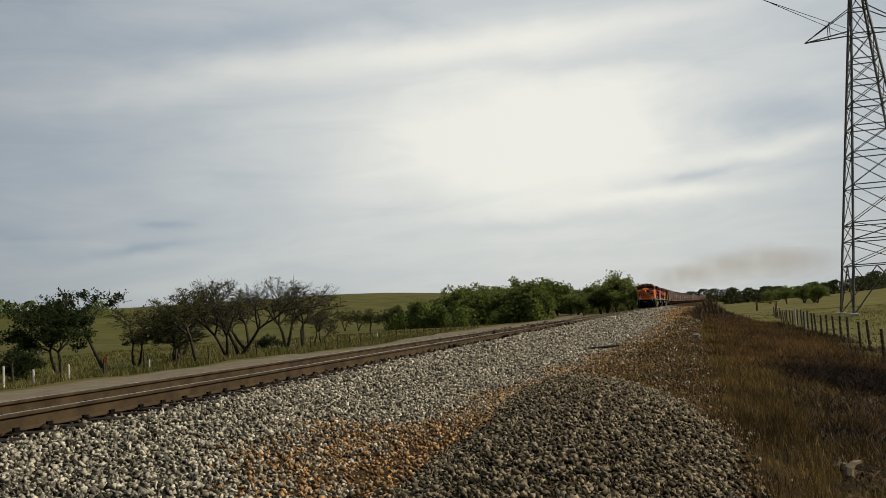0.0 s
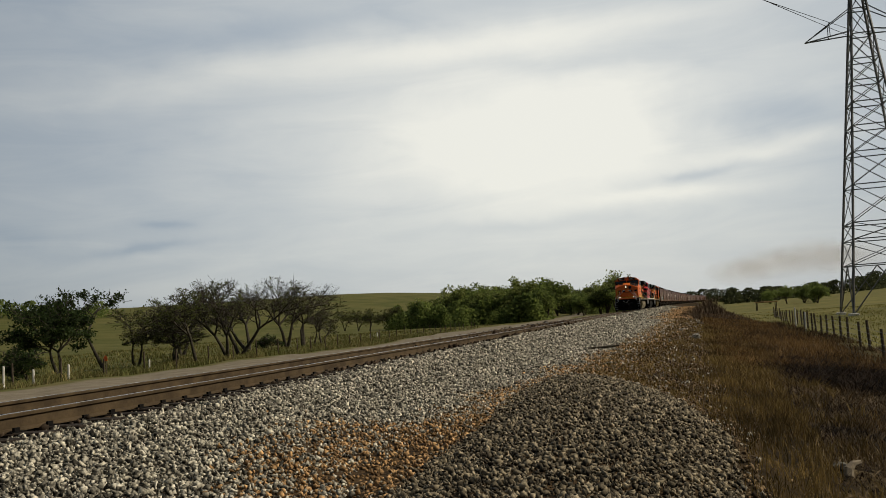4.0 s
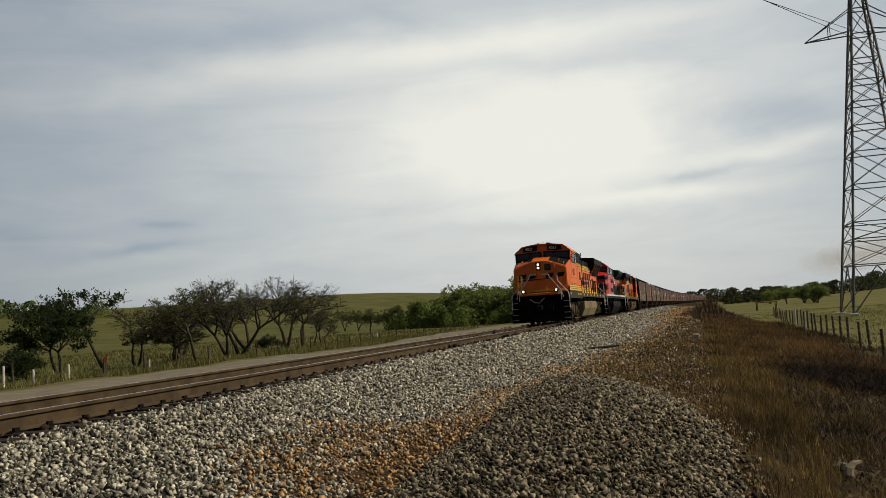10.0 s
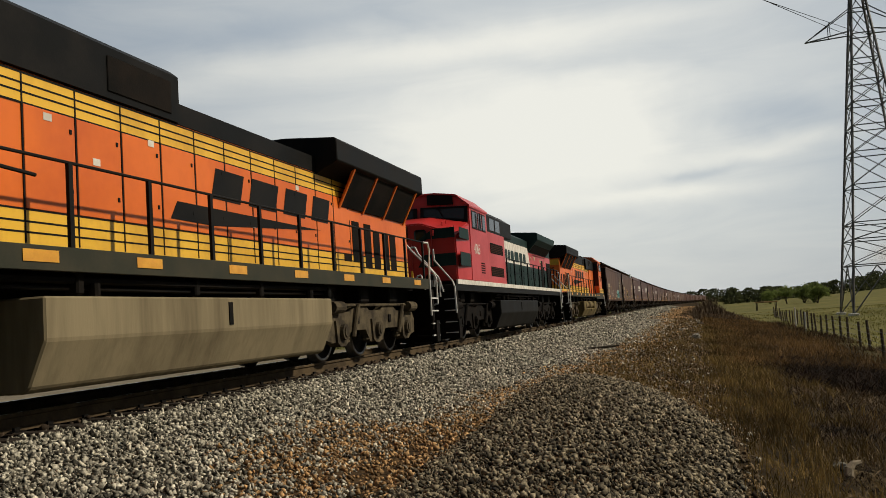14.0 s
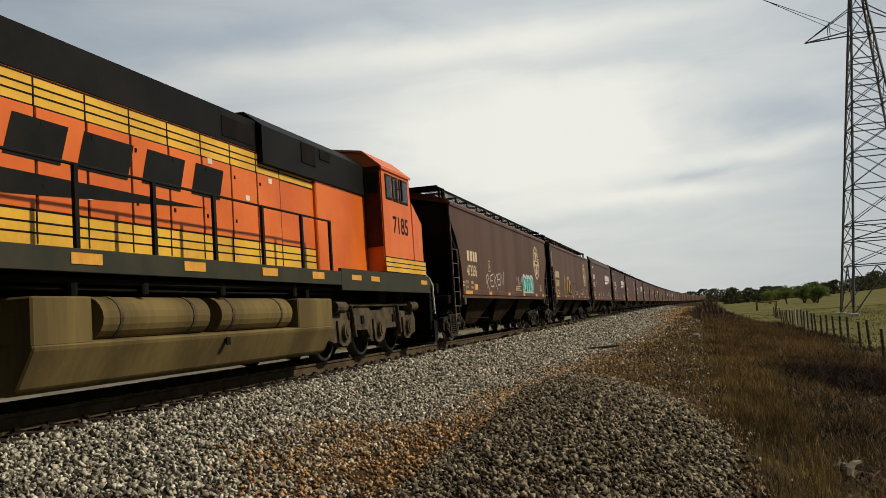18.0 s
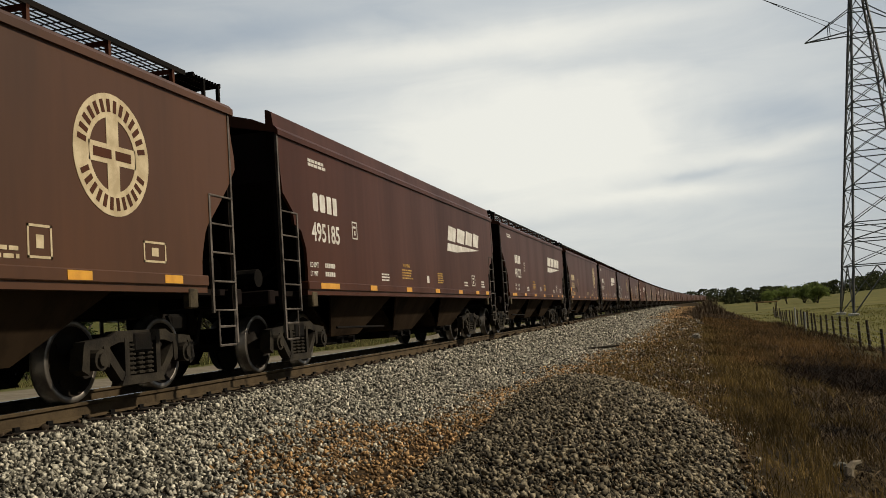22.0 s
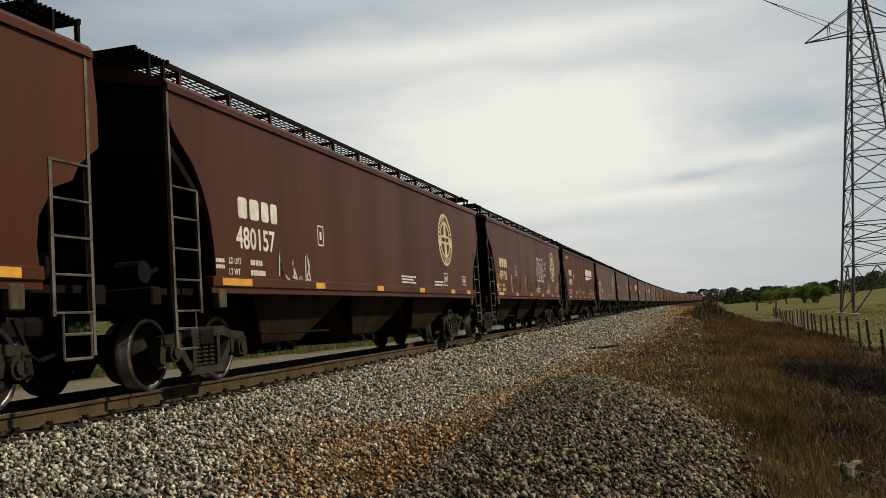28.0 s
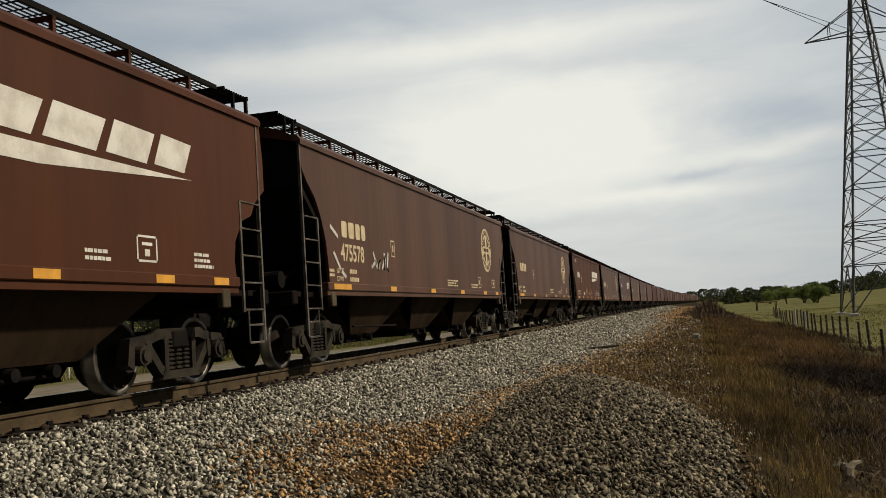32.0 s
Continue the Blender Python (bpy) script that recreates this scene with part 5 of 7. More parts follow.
    part("brake_pipe", bm, M["dark"], car)
    bm = B()
    pipe(bm, [(1.25, 3.6, 0.62), (1.25, 6.2, 0.58)], 0.022)
    part("pull_rod", bm, M["dark"], car)
    for s in (-1, 1):
        for y in (1.78, L - 1.95):
            bm = B()
            box(bm, s * 1.50, s * 1.60, y, y + 0.20, 0.98, 1.22, 0.015)
            part("jacking_pad", bm, M["truck"], car)
    for y in (2.24, L - 2.24):
        car_truck(car, y)
    return car


def repaint(car, paint):
    for o in car.children_recursive:
        for slot in o.material_slots:
            if slot.material == M["brown"]:
                slot.link = "OBJECT"
                slot.material = paint


M["old_amber"] = mat("dusty_amber", (0.50, 0.31, 0.09), (0.32, 0.20, 0.07), 6, 0.7)


def reflectors(car, kind):
    for y in (1.85, 4.9, 7.9, 10.8, 13.6, 15.3) if kind == "curved" else (2.1, 4.5, 6.8, 9.1, 11.4, 13.4, 14.7):
        bm = B()
        box(bm, SX + 0.036, SX + 0.040, y, y + (0.82 if y < 2.2 else 0.38), 1.27, 1.365)
        part("reflector_strip", bm, M["amber"], car, "yellow reflective strip")


def load_lines(car, ink, numbers, y, z):
    """The two painted load lines."""
    for k, (word, num) in enumerate(zip(("LD LMT", "LT WT"), numbers)):
        lettering("load_line", word, 0.115, (SX + 0.001, y, z - 0.145 * k), ink, car, width=0.9)
        if num:
            lettering("load_number", num, 0.115, (SX + 0.001, y + 0.6, z - 0.145 * k), ink, car, width=0.9)


def old_marks(car, number, ink):
    """Block lettering, number, data lines and a round emblem."""
    back = 0.24 if number == "476109" else 0.0
    y = 2.42 - back
    for w in (0.34, 0.36, 0.30, 0.28):                               # name as plain blocks
        bm = B()
        slab(bm, rounded([(y, 2.20), (y + w * 0.78, 2.20), (y + w * 0.78, 2.49), (y, 2.49)], 0.035), SX + 0.001)
        part("name_block", bm, ink, car, "pale lettering block")
        y += w
    lettering("car_number", number, 0.42, (SX + 0.001, 2.34 - back, 1.79), ink, car, width=0.94, label="pale painted car number")
    part("data_stencil", bars(B(), SX + 0.001, 1.76, 1.62, 0.3, 0.05, 2, 0.6), ink, car)
    if number != "473356":
        part("data_stencil", bars(B(), SX + 0.001, 2.72, 1.64, 0.5, 0.075, 2, 0.9), ink, car)
    part("data_stencil", bars(B(), SX + 0.001, 9.6, 1.62, 1.1, 0.035, 3, 0.8), ink, car)
    part("data_stencil", bars(B(), SX + 0.001, 12.2, 1.56, 0.8, 0.04, 2, 0.8), ink, car)
    for a in ((5.15, 1.98, 0.26, 0.34), (13.1, 1.46, 0.34, 0.32), (14.95, 1.50, 0.45, 0.24)):
        y, z, w, h = a
        bm = B()
        box(bm, SX + 0.001, SX + 0.004, y, y + w, z, z + 0.025), box(bm, SX + 0.001, SX + 0.004, y, y + w, z + h - 0.025, z + h)
        box(bm, SX + 0.001, SX + 0.004, y, y + 0.025, z, z + h), box(bm, SX + 0.001, SX + 0.004, y + w - 0.025, y + w, z, z + h)
        box(bm, SX + 0.001, SX + 0.004, y + w * 0.35, y + w * 0.65, z + h * 0.3, z + h * 0.7)
        part("data_plate", bm, ink, car, "small stencilled frame")
    ey = 13.43 if number == "480157" else 14.45
    bm = B()
    ring(bm, SX + 0.001, ey, 2.62, 0.40, 0.66)
    for k in range(2):
        w, l = 0.105, 0.41
        pts = [(-w, -l), (w, -l), (w, l), (-w, l)]
        slab(bm, [(ey + (p[0] if k else p[1]), 2.62 + (p[1] if k else p[0])) for p in pts], SX + 0.001, 0.004 + 0.001 * k)
    load_lines(car, ink, ("224600", "61400") if number == "473356" else ("", ""), 2.10, 1.565)
    emblem = part("round_emblem", bm, M["cream"], car, "round cream emblem with a cross")
    bm = B()
    for k in range(30):                                              # writing round the rim, as bars
        t = 2 * math.pi * k / 30
        if k in (0, 15, 16, 29):
            continue
        pts = [(r * math.cos(t + u), r * math.sin(t + u)) for r, u in ((0.46, -0.062), (0.60, -0.05), (0.60, 0.05), (0.46, 0.062))]
        slab(bm, [(ey + p[0], 2.62 + p[1]) for p in pts], SX + 0.0065, 0.002)
    box(bm, SX + 0.0065, SX + 0.0085, ey - 0.34, ey - 0.03, 2.57, 2.67)
    box(bm, SX + 0.0065, SX + 0.0085, ey + 0.04, ey + 0.32, 2.57, 2.67)
    part("emblem_rim", bm, M["brown3"], emblem, "brown bars round the emblem's rim")


def wedge_marks(car, number, ink, shift=0.0, up=0.0):
    """Plain lettering, number and the slanted emblem over a long wedge."""
    y = 2.02 + shift
    for w in (0.29, 0.31, 0.27, 0.25):
        bm = B()
        slab(bm, rounded([(y, 2.43 + up), (y + w * 0.74, 2.43 + up), (y + w * 0.74, 2.73 + up), (y, 2.73 + up)], 0.035), SX + 0.001)
        part("name_block", bm, ink, car, "white lettering block")
        y += w
    lettering("car_number", number, 0.43, (SX + 0.001, 1.92 + shift, 1.94 + up), ink, car, width=0.96, label="white painted car number")
    y = 9.50 + 0.3 * (shift > 1)
    for w in (0.94, 0.98, 0.90, 0.78):                               # emblem as plain slanted blocks
        bm = B()
        slab(bm, [(y, 2.64), (y + w * 0.84, 2.62), (y + w * 0.86, 2.99), (y, 3.02)], SX + 0.001, slant=0.45)
        part("emblem_block", bm, ink, car, "white slanted emblem block")
        y += w
    bm = B()
    o = 0.3 * (shift > 1)
    slab(bm, [(9.92 + o, 2.36), (10.9 + o, 2.36), (13.6 + o, 2.55), (9.96 + o, 2.56)], SX + 0.001, slant=0.28)
    part("emblem_wedge", bm, ink, car, "long white wedge under the emblem")
    load_lines(car, ink, ("223100", "62900") if number == "491221" else ("", ""), 1.78 + shift, 1.62)
    if number != "491221":
        part("data_stencil", bars(B(), SX + 0.001, 2.40 + shift, 1.70, 0.5, 0.075, 2, 0.9), ink, car)
    part("data_stencil", bars(B(), SX + 0.001, 5.3, 1.62, 0.5, 0.03, 3, 0.9), ink, car)
    part("data_stencil", bars(B(), SX + 0.001, 12.2, 1.60, 0.5, 0.04, 2, 0.9), ink, car)
    part("data_stencil", bars(B(), SX + 0.001, 14.3, 1.66, 0.5, 0.04, 3, 0.8), ink, car)
    for a in ((3.78 + shift, 2.20, 0.26, 0.32), (13.1, 1.50, 0.40, 0.30)):
        y, z, w, h = a
        bm = B()
        box(bm, SX + 0.001, SX + 0.004, y, y + w, z, z + 0.025), box(bm, SX + 0.001, SX + 0.004, y, y + w, z + h - 0.025, z + h)
        box(bm, SX + 0.001, SX + 0.004, y, y + 0.025, z, z + h), box(bm, SX + 0.001, SX + 0.004, y + w - 0.025, y + w, z, z + h)
        box(bm, SX + 0.001, SX + 0.004, y + w * 0.25, y + w * 0.75, z + h * 0.62, z + h * 0.74), box(bm, SX + 0.001, SX + 0.004, y + w * 0.38, y + w * 0.62, z + h * 0.22, z + h * 0.48)
        part("data_plate", bm, ink, car, "small stencilled frame")
    part("data_stencil", bars(B(), SX + 0.001, 1.9, 3.40, 0.9, 0.05, 2, 0.4), ink, car)
    part("sticker", box(B(), SX + 0.001, SX + 0.004, 8.55, 8.73, 1.50, 1.66), ink, car, "small white sticker")
    lettering("warning_word", "WARNING", 0.10, (SX + 0.001, 6.75, 1.80), M["old_amber"], car)
    part("warning_lines", bars(B(), SX + 0.001, 6.65, 1.75, 0.8, 0.030, 4, 0.9), M["old_amber"], car, "small faded amber warning lines")
    part("warning_lines", bars(B(), SX + 0.001, 9.5, 1.76, 0.55, 0.032, 5, 0.7), M["old_amber"], car, "small faded amber warning lines")


def scrawl(car, pts, w, material, label):
    for line in pts:
        part("graffiti", stroke(B(), SX + 0.005, line, w), material, car, label)


def wiggle(y, z, w, h, n, seed):
    """Loose hand-sprayed letter shapes in a row."""
    rnd = random.Random(seed)
    out = []
    for i in range(n):
        y0 = y + i * w
        line = [(y0 + rnd.uniform(0, 0.15) * w, z + rnd.uniform(-0.1, 0.1) * h)]
        for k in range(rnd.randint(3, 5)):
            line.append((y0 + rnd.uniform(0.05, 0.85) * w, z + rnd.choice((0.0, 0.5, 1.0)) * h + rnd.uniform(-0.12, 0.12) * h))
        out.append(line)
    return out


# dusty hopper bays; the shade below the body is put into this dark colour
M["bay"] = mat("dusty_shaded_hopper", (0.042, 0.028, 0.017), (0.020, 0.0135, 0.009), 1.2, 0.85, streak=True)
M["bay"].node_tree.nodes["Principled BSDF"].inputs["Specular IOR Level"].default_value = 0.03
M["faint"] = mat("faint_spray_paint", (0.060, 0.066, 0.040), (0.085, 0.055, 0.035), 3, 0.8)
M["ladder"] = mat("worn_ladder_steel", (0.150, 0.130, 0.112), (0.060, 0.050, 0.042), 4, 0.6)
base_curved, base_notched, base_plain = hopper_car("curved", True), hopper_car("notched", True), hopper_car("notched", False)
CARS = [("curved", "473356", "brown2"), ("curved", "476109", "brown2"), ("notched", "495185", "brown"), ("notched", "491221", "brown"), ("curved", "473660", "brown"),
        ("notched", "490917", "brown"), ("curved", "480157", "brown"), ("curved", "479198", "brown"), ("notched", "497879", "brown3"), ("curved", "475578", "brown2"),
        ("curved", "", "brown2"), ("notched", "", "brown3"), ("curved", "", "brown2"), ("notched", "", "brown"), ("curved", "", "brown2"), ("curved", "", "brown")]
HOPPERS, used = [], set()
for kind, number, paint in CARS:
    base = base_curved if kind == "curved" else base_notched
    if number == "495185":
        car = base_plain
    elif kind in used:
        car = copy_thing(base, pose(0, 0, 0))
    else:
        car = base
        used.add(kind)
    HOPPERS.append((car, kind, number, paint))
HOPPERS_BARE = {k: [c for c, kk, n, p in HOPPERS if kk == k][0] for k in ("curved", "notched")}
# the rest of the train, far off: plain copies
TAIL = [copy_thing(HOPPERS_BARE[("curved", "curved", "notched")[i % 3]], pose(0, 0, 0)) for i in range(22)]
for i, car in enumerate(TAIL):
    repaint(car, M[("brown2", "brown3", "brown")[i % 3]])
    tagged(car, "brown covered hopper car in the long train", "hopper car", "hopper cars of the train")
for car, kind, number, paint in HOPPERS:
    tagged(car, group="hopper cars of the train")
    repaint(car, M[paint])
    reflectors(car, kind)
    ink = M["cream"] if kind == "curved" and number != "480157" else M["white"]
    if kind == "curved":
        old_marks(car, number, ink)
    else:
        wedge_marks(car, number, ink, {"491221": 1.1, "495185": 0.0}.get(number, 0.65), 0.12 if number == "495185" else 0.0)
LABELS = ["faded brown covered hopper car with teal and white graffiti", "brown covered hopper car with black and yellow graffiti and round emblem",
          "brown covered hopper car with white slanted emblem", "clean brown covered hopper car with white slanted emblem",
          "brown covered hopper car with round emblem and orange sticker"]
for (car, *_), text in zip(HOPPERS, LABELS):
    tagged(car, text)

car = HOPPERS[0][0]
TAG = {"R": [[(0.1, 0.0), (0.0, 0.55), (0.12, 0.9), (0.5, 1.0), (0.62, 0.75), (0.15, 0.42), (0.7, -0.15)]],
       "E": [[(0.85, 0.98), (0.25, 0.85), (0.1, 0.4), (0.3, 0.05), (0.9, 0.12)], [(0.1, 0.48), (0.8, 0.52)]],
       "K": [[(0.2, 1.0), (0.25, -0.1)], [(0.95, 0.95), (0.3, 0.45), (0.95, -0.2)]],
       "N": [[(0.05, 0.1), (0.3, 0.95), (0.65, 0.0), (0.95, 1.05)]]}
for k, (letter, y) in enumerate((("R", 4.72), ("E", 5.22), ("K", 5.78), ("E", 6.30), ("N", 6.80))):
    scrawl(car, [[(y + 0.58 * a * (1.25 if letter == "N" else 1.0), 1.47 + 0.03 * k + 0.42 * b) for a, b in line] for line in TAG[letter]], 0.034, M["spray"], "white spray-painted letter")
scrawl(car, wiggle(9.75, 1.66, 0.28, 0.30, 4, 8), 0.035, M["spray"], "thin white spray-painted scrawl")
for k, (y, w) in enumerate(((11.0, 0.70), (11.62, 0.52), (12.08, 0.50), (12.55, 0.72))):
    bm = B()
    slab(bm, rounded([(y - 0.05, 1.38), (y + w + 0.05, 1.36), (y + w + 0.10, 1.95 + 0.06 * (k % 2)), (y + 0.45 * w, 2.12), (y, 1.98)], 0.1), SX + 0.004 + 0.001 * k)
    part("graffiti", bm, M["spray"], car, "white outline of teal graffiti")
    bm = B()
    slab(bm, rounded([(y + 0.02, 1.43), (y + w * 0.38, 1.42), (y + w * 0.50, 1.62), (y + w * 0.62, 1.41), (y + w, 1.40), (y + w + 0.04, 1.92), (y + 0.45 * w, 2.05), (y + 0.05, 1.92)], 0.08), SX + 0.010 + 0.001 * k)
    part("graffiti", bm, M["teal"], car, "teal bubble-lettered graffiti")
    bm = B()
    arch = [(y + w * (0.5 - 0.40 * math.cos(math.pi * i / 8)), 1.62 + 0.30 * math.sin(math.pi * i / 8)) for i in range(9)]
    stroke(bm, SX + 0.016 + 0.001 * k, [(y + 0.10 * w, 1.44)] + arch[: 9 if k != 1 else 6] + ([(y + 0.92 * w, 1.46), (y + 0.55 * w, 1.50), (y + 0.30 * w, 1.60)] if k in (0, 3) else [(y + 0.88 * w, 1.50)]), 0.026)
    part("graffiti", bm, M["black"], car, "black lines in the graffiti")
bm = B()
box(bm, SX + 0.001, SX + 0.004, 3.12, 3.54, 1.40, 1.56)
part("orange_panel", bm, M["amber"], car, "orange sticker")
car = HOPPERS[1][0]
for k, (y, w) in enumerate(((6.2, 0.95), (7.0, 0.9))):
    bm = B()
    slab(bm, rounded([(y - 0.1, 1.27), (y + w, 1.27), (y + w + 0.1, 1.42), (y + w * 0.6, 1.62), (y + w * 0.9, 2.0 - 0.3 * k), (y + w * 0.6, 2.36 - 0.3 * k), (y + 0.05, 2.30 - 0.1 * k), (y - 0.14, 1.8)], 0.12), SX + 0.005 + 0.002 * k)
    part("graffiti", bm, M["yellow"], car, "yellow outline of black graffiti")
    bm = B()
    slab(bm, rounded([(y + 0.02, 1.33), (y + w * 0.86, 1.33), (y + w * 0.9, 1.42), (y + w * 0.48, 1.62), (y + w * 0.8, 1.98 - 0.3 * k), (y + w * 0.52, 2.28 - 0.3 * k), (y + 0.12, 2.22 - 0.1 * k), (y + 0.02, 1.8)], 0.12), SX + 0.012 + 0.002 * k)
    part("graffiti", bm, M["green"], car, "black-green bubble-lettered graffiti")
scrawl(car, wiggle(0.95, 2.70, 0.16, 0.55, 3, 21), 0.035, M["spray"], "white spray-painted scrawl on the end")
scrawl(car, [[(8.6, 2.0), (9.3, 2.04)], [(10.2, 1.7), (10.9, 1.76)], [(9.2, 1.5), (9.8, 1.56)]], 0.06, M["faint"], "faint blue spray paint")
scrawl(car, [[(2.05, 1.55), (2.05, 2.42)], [(4.95, 1.55), (4.98, 1.90)]], 0.07, M["amber"], "yellow stripe")
car = HOPPERS[4][0]
bm = B()
box(bm, SX + 0.001, SX + 0.004, 1.85, 2.25, 1.64, 1.82)
part("orange_panel", bm, M["amber"], car, "orange sticker")
bm = B()
box(bm, SX + 0.001, SX + 0.004, 3.25, 3.62, 1.42, 1.58)
part("orange_panel", bm, M["amber"], car, "faded orange sticker")
scrawl(car, wiggle(3.95, 1.62, 0.22, 0.28, 5, 33), 0.03, M["faint"], "faint spray-painted scrawl")
car = HOPPERS[6][0]
scrawl(car, wiggle(3.6, 1.42, 0.24, 0.36, 5, 40), 0.035, M["spray"], "white spray-painted scrawl")
car = HOPPERS[7][0]
for k in range(3):
    y = 9.9 + 0.62 * k
    scrawl(car, [[(y, 1.92), (y + 0.10, 2.78), (y + 0.42, 2.84), (y + 0.56, 2.5), (y + 0.40, 2.36), (y + 0.58, 2.1), (y + 0.44, 1.90), (y, 1.92)], [(y + 0.2, 2.1), (y + 0.3, 2.62)]], 0.055, M["spray"], "white outlined bubble-letter graffiti")
scrawl(car, wiggle(11.8, 2.62, 0.22, 0.16, 4, 51) + wiggle(11.8, 2.36, 0.22, 0.16, 4, 52) + wiggle(11.85, 2.12, 0.22, 0.14, 3, 53), 0.03, M["spray"], "small white spray-painted scrawl")
scrawl(car, [[(y, 1.42), (y + 0.06, 1.95)] for y in (4.3, 7.1, 10.05, 12.8, 15.7, 1.95)], 0.09, M["amber"], "yellow stripe")
scrawl(car, wiggle(7.4, 1.5, 0.5, 0.4, 5, 61) + wiggle(4.6, 1.5, 0.45, 0.35, 4, 62), 0.05, M["faint"], "faint green spray paint")
car = HOPPERS[9][0]
scrawl(car, wiggle(3.9, 1.72, 0.3, 0.3, 4, 71) + [[(1.9, 2.35), (2.2, 2.2)], [(2.0, 1.9), (2.3, 1.6), (2.5, 1.5)]], 0.07, M["spray"], "white spray paint and scraped patches")


# ---- locomotives ----
LOCO_LEN = 22.9
LOCO_R = 0.53
LOCO_WHEEL = wheelset_mesh(LOCO_R, "wheelset")


def loco_truck(parent, y, axles, material):
    """Three-axle truck: deep cast side frame with pockets, bearing boxes, springs and dampers."""
    bm = B()
    box(bm, -0.6, 0.6, axles[0] - 0.3, axles[2] + 0.3, 0.45, 0.85, 0.03)
    tr = part("truck", bm, M["dark"], parent, "dusty three-axle locomotive truck")
    for s in (-1, 1):
        bm = B()
        x0, x1 = s * 1.02, s * 1.18
        a, m, b = axles
        top = [(a - 0.75, 0.70), (a - 0.60, 0.86), (a + 0.55, 0.90), (a + 0.8, 1.0), (m - 0.5, 1.0), (m - 0.35, 0.92), (m + 0.35, 0.92), (m + 0.5, 1.0), (b - 0.8, 1.0), (b - 0.55, 0.90), (b + 0.60, 0.86), (b + 0.75, 0.70)]
        low = [(b + 0.72, 0.40), (b + 0.36, 0.34), (b - 0.34, 0.44), (b - 0.6, 0.54), (m + 0.6, 0.54), (m + 0.38, 0.30), (m - 0.38, 0.30), (m - 0.6, 0.54), (a + 0.6, 0.54), (a + 0.34, 0.44), (a - 0.36, 0.34), (a - 0.72, 0.40)]
        prism(bm, top + low, x0, x1)
        part("side_frame", bm, material, tr, "dusty cast side frame")
        for ax in axles:
            bm = B()
            prism(bm, [(ax - 0.30, 0.74), (ax + 0.30, 0.74), (ax + 0.26, 0.34), (ax + 0.12, 0.27), (ax - 0.12, 0.27), (ax - 0.26, 0.34)], s * 1.0, s * 1.22)
            rod(bm, (s * 1.20, ax, 0.53), (s * 1.29, ax, 0.53), 0.15, 14)
            rod(bm, (s * 1.28, ax, 0.53), (s * 1.31, ax, 0.53), 0.09, 12)
            part("bearing_box", bm, material, tr)
            for k in (-0.42, 0.42):
                bm = B()
                rod(bm, (s * 1.09, ax + k, 0.33), (s * 1.09, ax + k, 0.62), 0.06, 8)
                for i in range(5):
                    rod(bm, (s * 1.09, ax + k, 0.34 + 0.055 * i), (s * 1.09, ax + k, 0.375 + 0.055 * i), 0.09, 10)
                part("coil_spring", bm, material, tr)
        for k in (a + 0.55, b - 0.55):
            bm = B()
            rod(bm, (s * 1.22, k, 0.42), (s * 1.25, k + 0.25, 1.02), 0.045, 8)
            part("damper", bm, material, tr)
        bm = B()
        rod(bm, (s * 1.20, a - 0.2, 1.02), (s * 1.20, b + 0.2, 1.02), 0.03, 6)
        part("brake_pipe", bm, material, tr)
        for k in (a - 0.55, b + 0.05):
            bm = B()
            rod(bm, (s * 1.24, k, 0.98), (s * 1.24, k + 0.5, 0.98), 0.11, 12)
            part("brake_cylinder", bm, material, tr)
        for k in (a + 0.9, m + 0.9):
            bm = B()
            box(bm, s * 1.17, s * 1.21, k - 0.09, k + 0.05, 0.66, 0.82, 0.01)
            part("frame_pocket", bm, M["dark"], tr)
    for ax in axles:
        w = child("wheelset", LOCO_WHEEL, tr, (0, ax, LOCO_R), "steel wheels with bright treads")
    return tr


def striped(bm_name, parent, x, y0, y1, z0, z1):
    """A yellow band with dark pinstripes on a side."""
    s, h = (1 if x > 0 else -1), z1 - z0
    bm = B()
    box(bm, x - 0.001 * s, x + 0.003 * s, y0, y1, z0, z1)
    band = part(bm_name, bm, M["yellow"], parent, "yellow band")
    for f in (0.0, 0.36, 0.66, 1.0):
        bm = B()
        box(bm, x, x + 0.006 * s, y0, y1, z0 + f * h - 0.010, z0 + f * h + 0.010)
        part("pinstripe", bm, M["black"], band)
    return band


def handrail(parent, x, ys, z0, z1, material, drop=True):
    bm = B()
    rod(bm, (x, ys[0], z1), (x, ys[-1], z1), 0.018, 6)
    part("handrail", bm, material, parent)
    for y in ys:
        bm = B()
        box(bm, x - 0.02, x + 0.02, y - 0.032, y + 0.032, z0, z1 + 0.01)
        part("rail_post", bm, material, parent)


def stairs(parent, y, s, flip):
    """Corner steps in the end plate, with pale worn edges; at the rear they face the side."""
    for k, z in enumerate((0.28, 0.56, 0.86, 1.16)):
        bm = B()
        if flip:
            box(bm, min(s * 1.10, s * 1.50), max(s * 1.10, s * 1.50), y - 0.62, y, z - 0.03, z, 0, 0)
            box(bm, min(s * 1.49, s * 1.53), max(s * 1.49, s * 1.53), y - 0.62, y - 0.02 * k, z - 0.025, z + 0.006, 0, 1)
        else:
            box(bm, min(s * 1.14, s * 1.52), max(s * 1.14, s * 1.52), y + 0.02, y + 0.42, z - 0.03, z, 0, 0)
            box(bm, min(s * 1.20, s * 1.525), max(s * 1.20, s * 1.525), y - 0.006, y + 0.016, z - 0.02, z + 0.005, 0, 1)
        part("step", bm, [M["dark"], M["silver"]], parent, "black step with a pale edge")


END_IN = 0.7                                                         # the rear platform stands back from the coupler


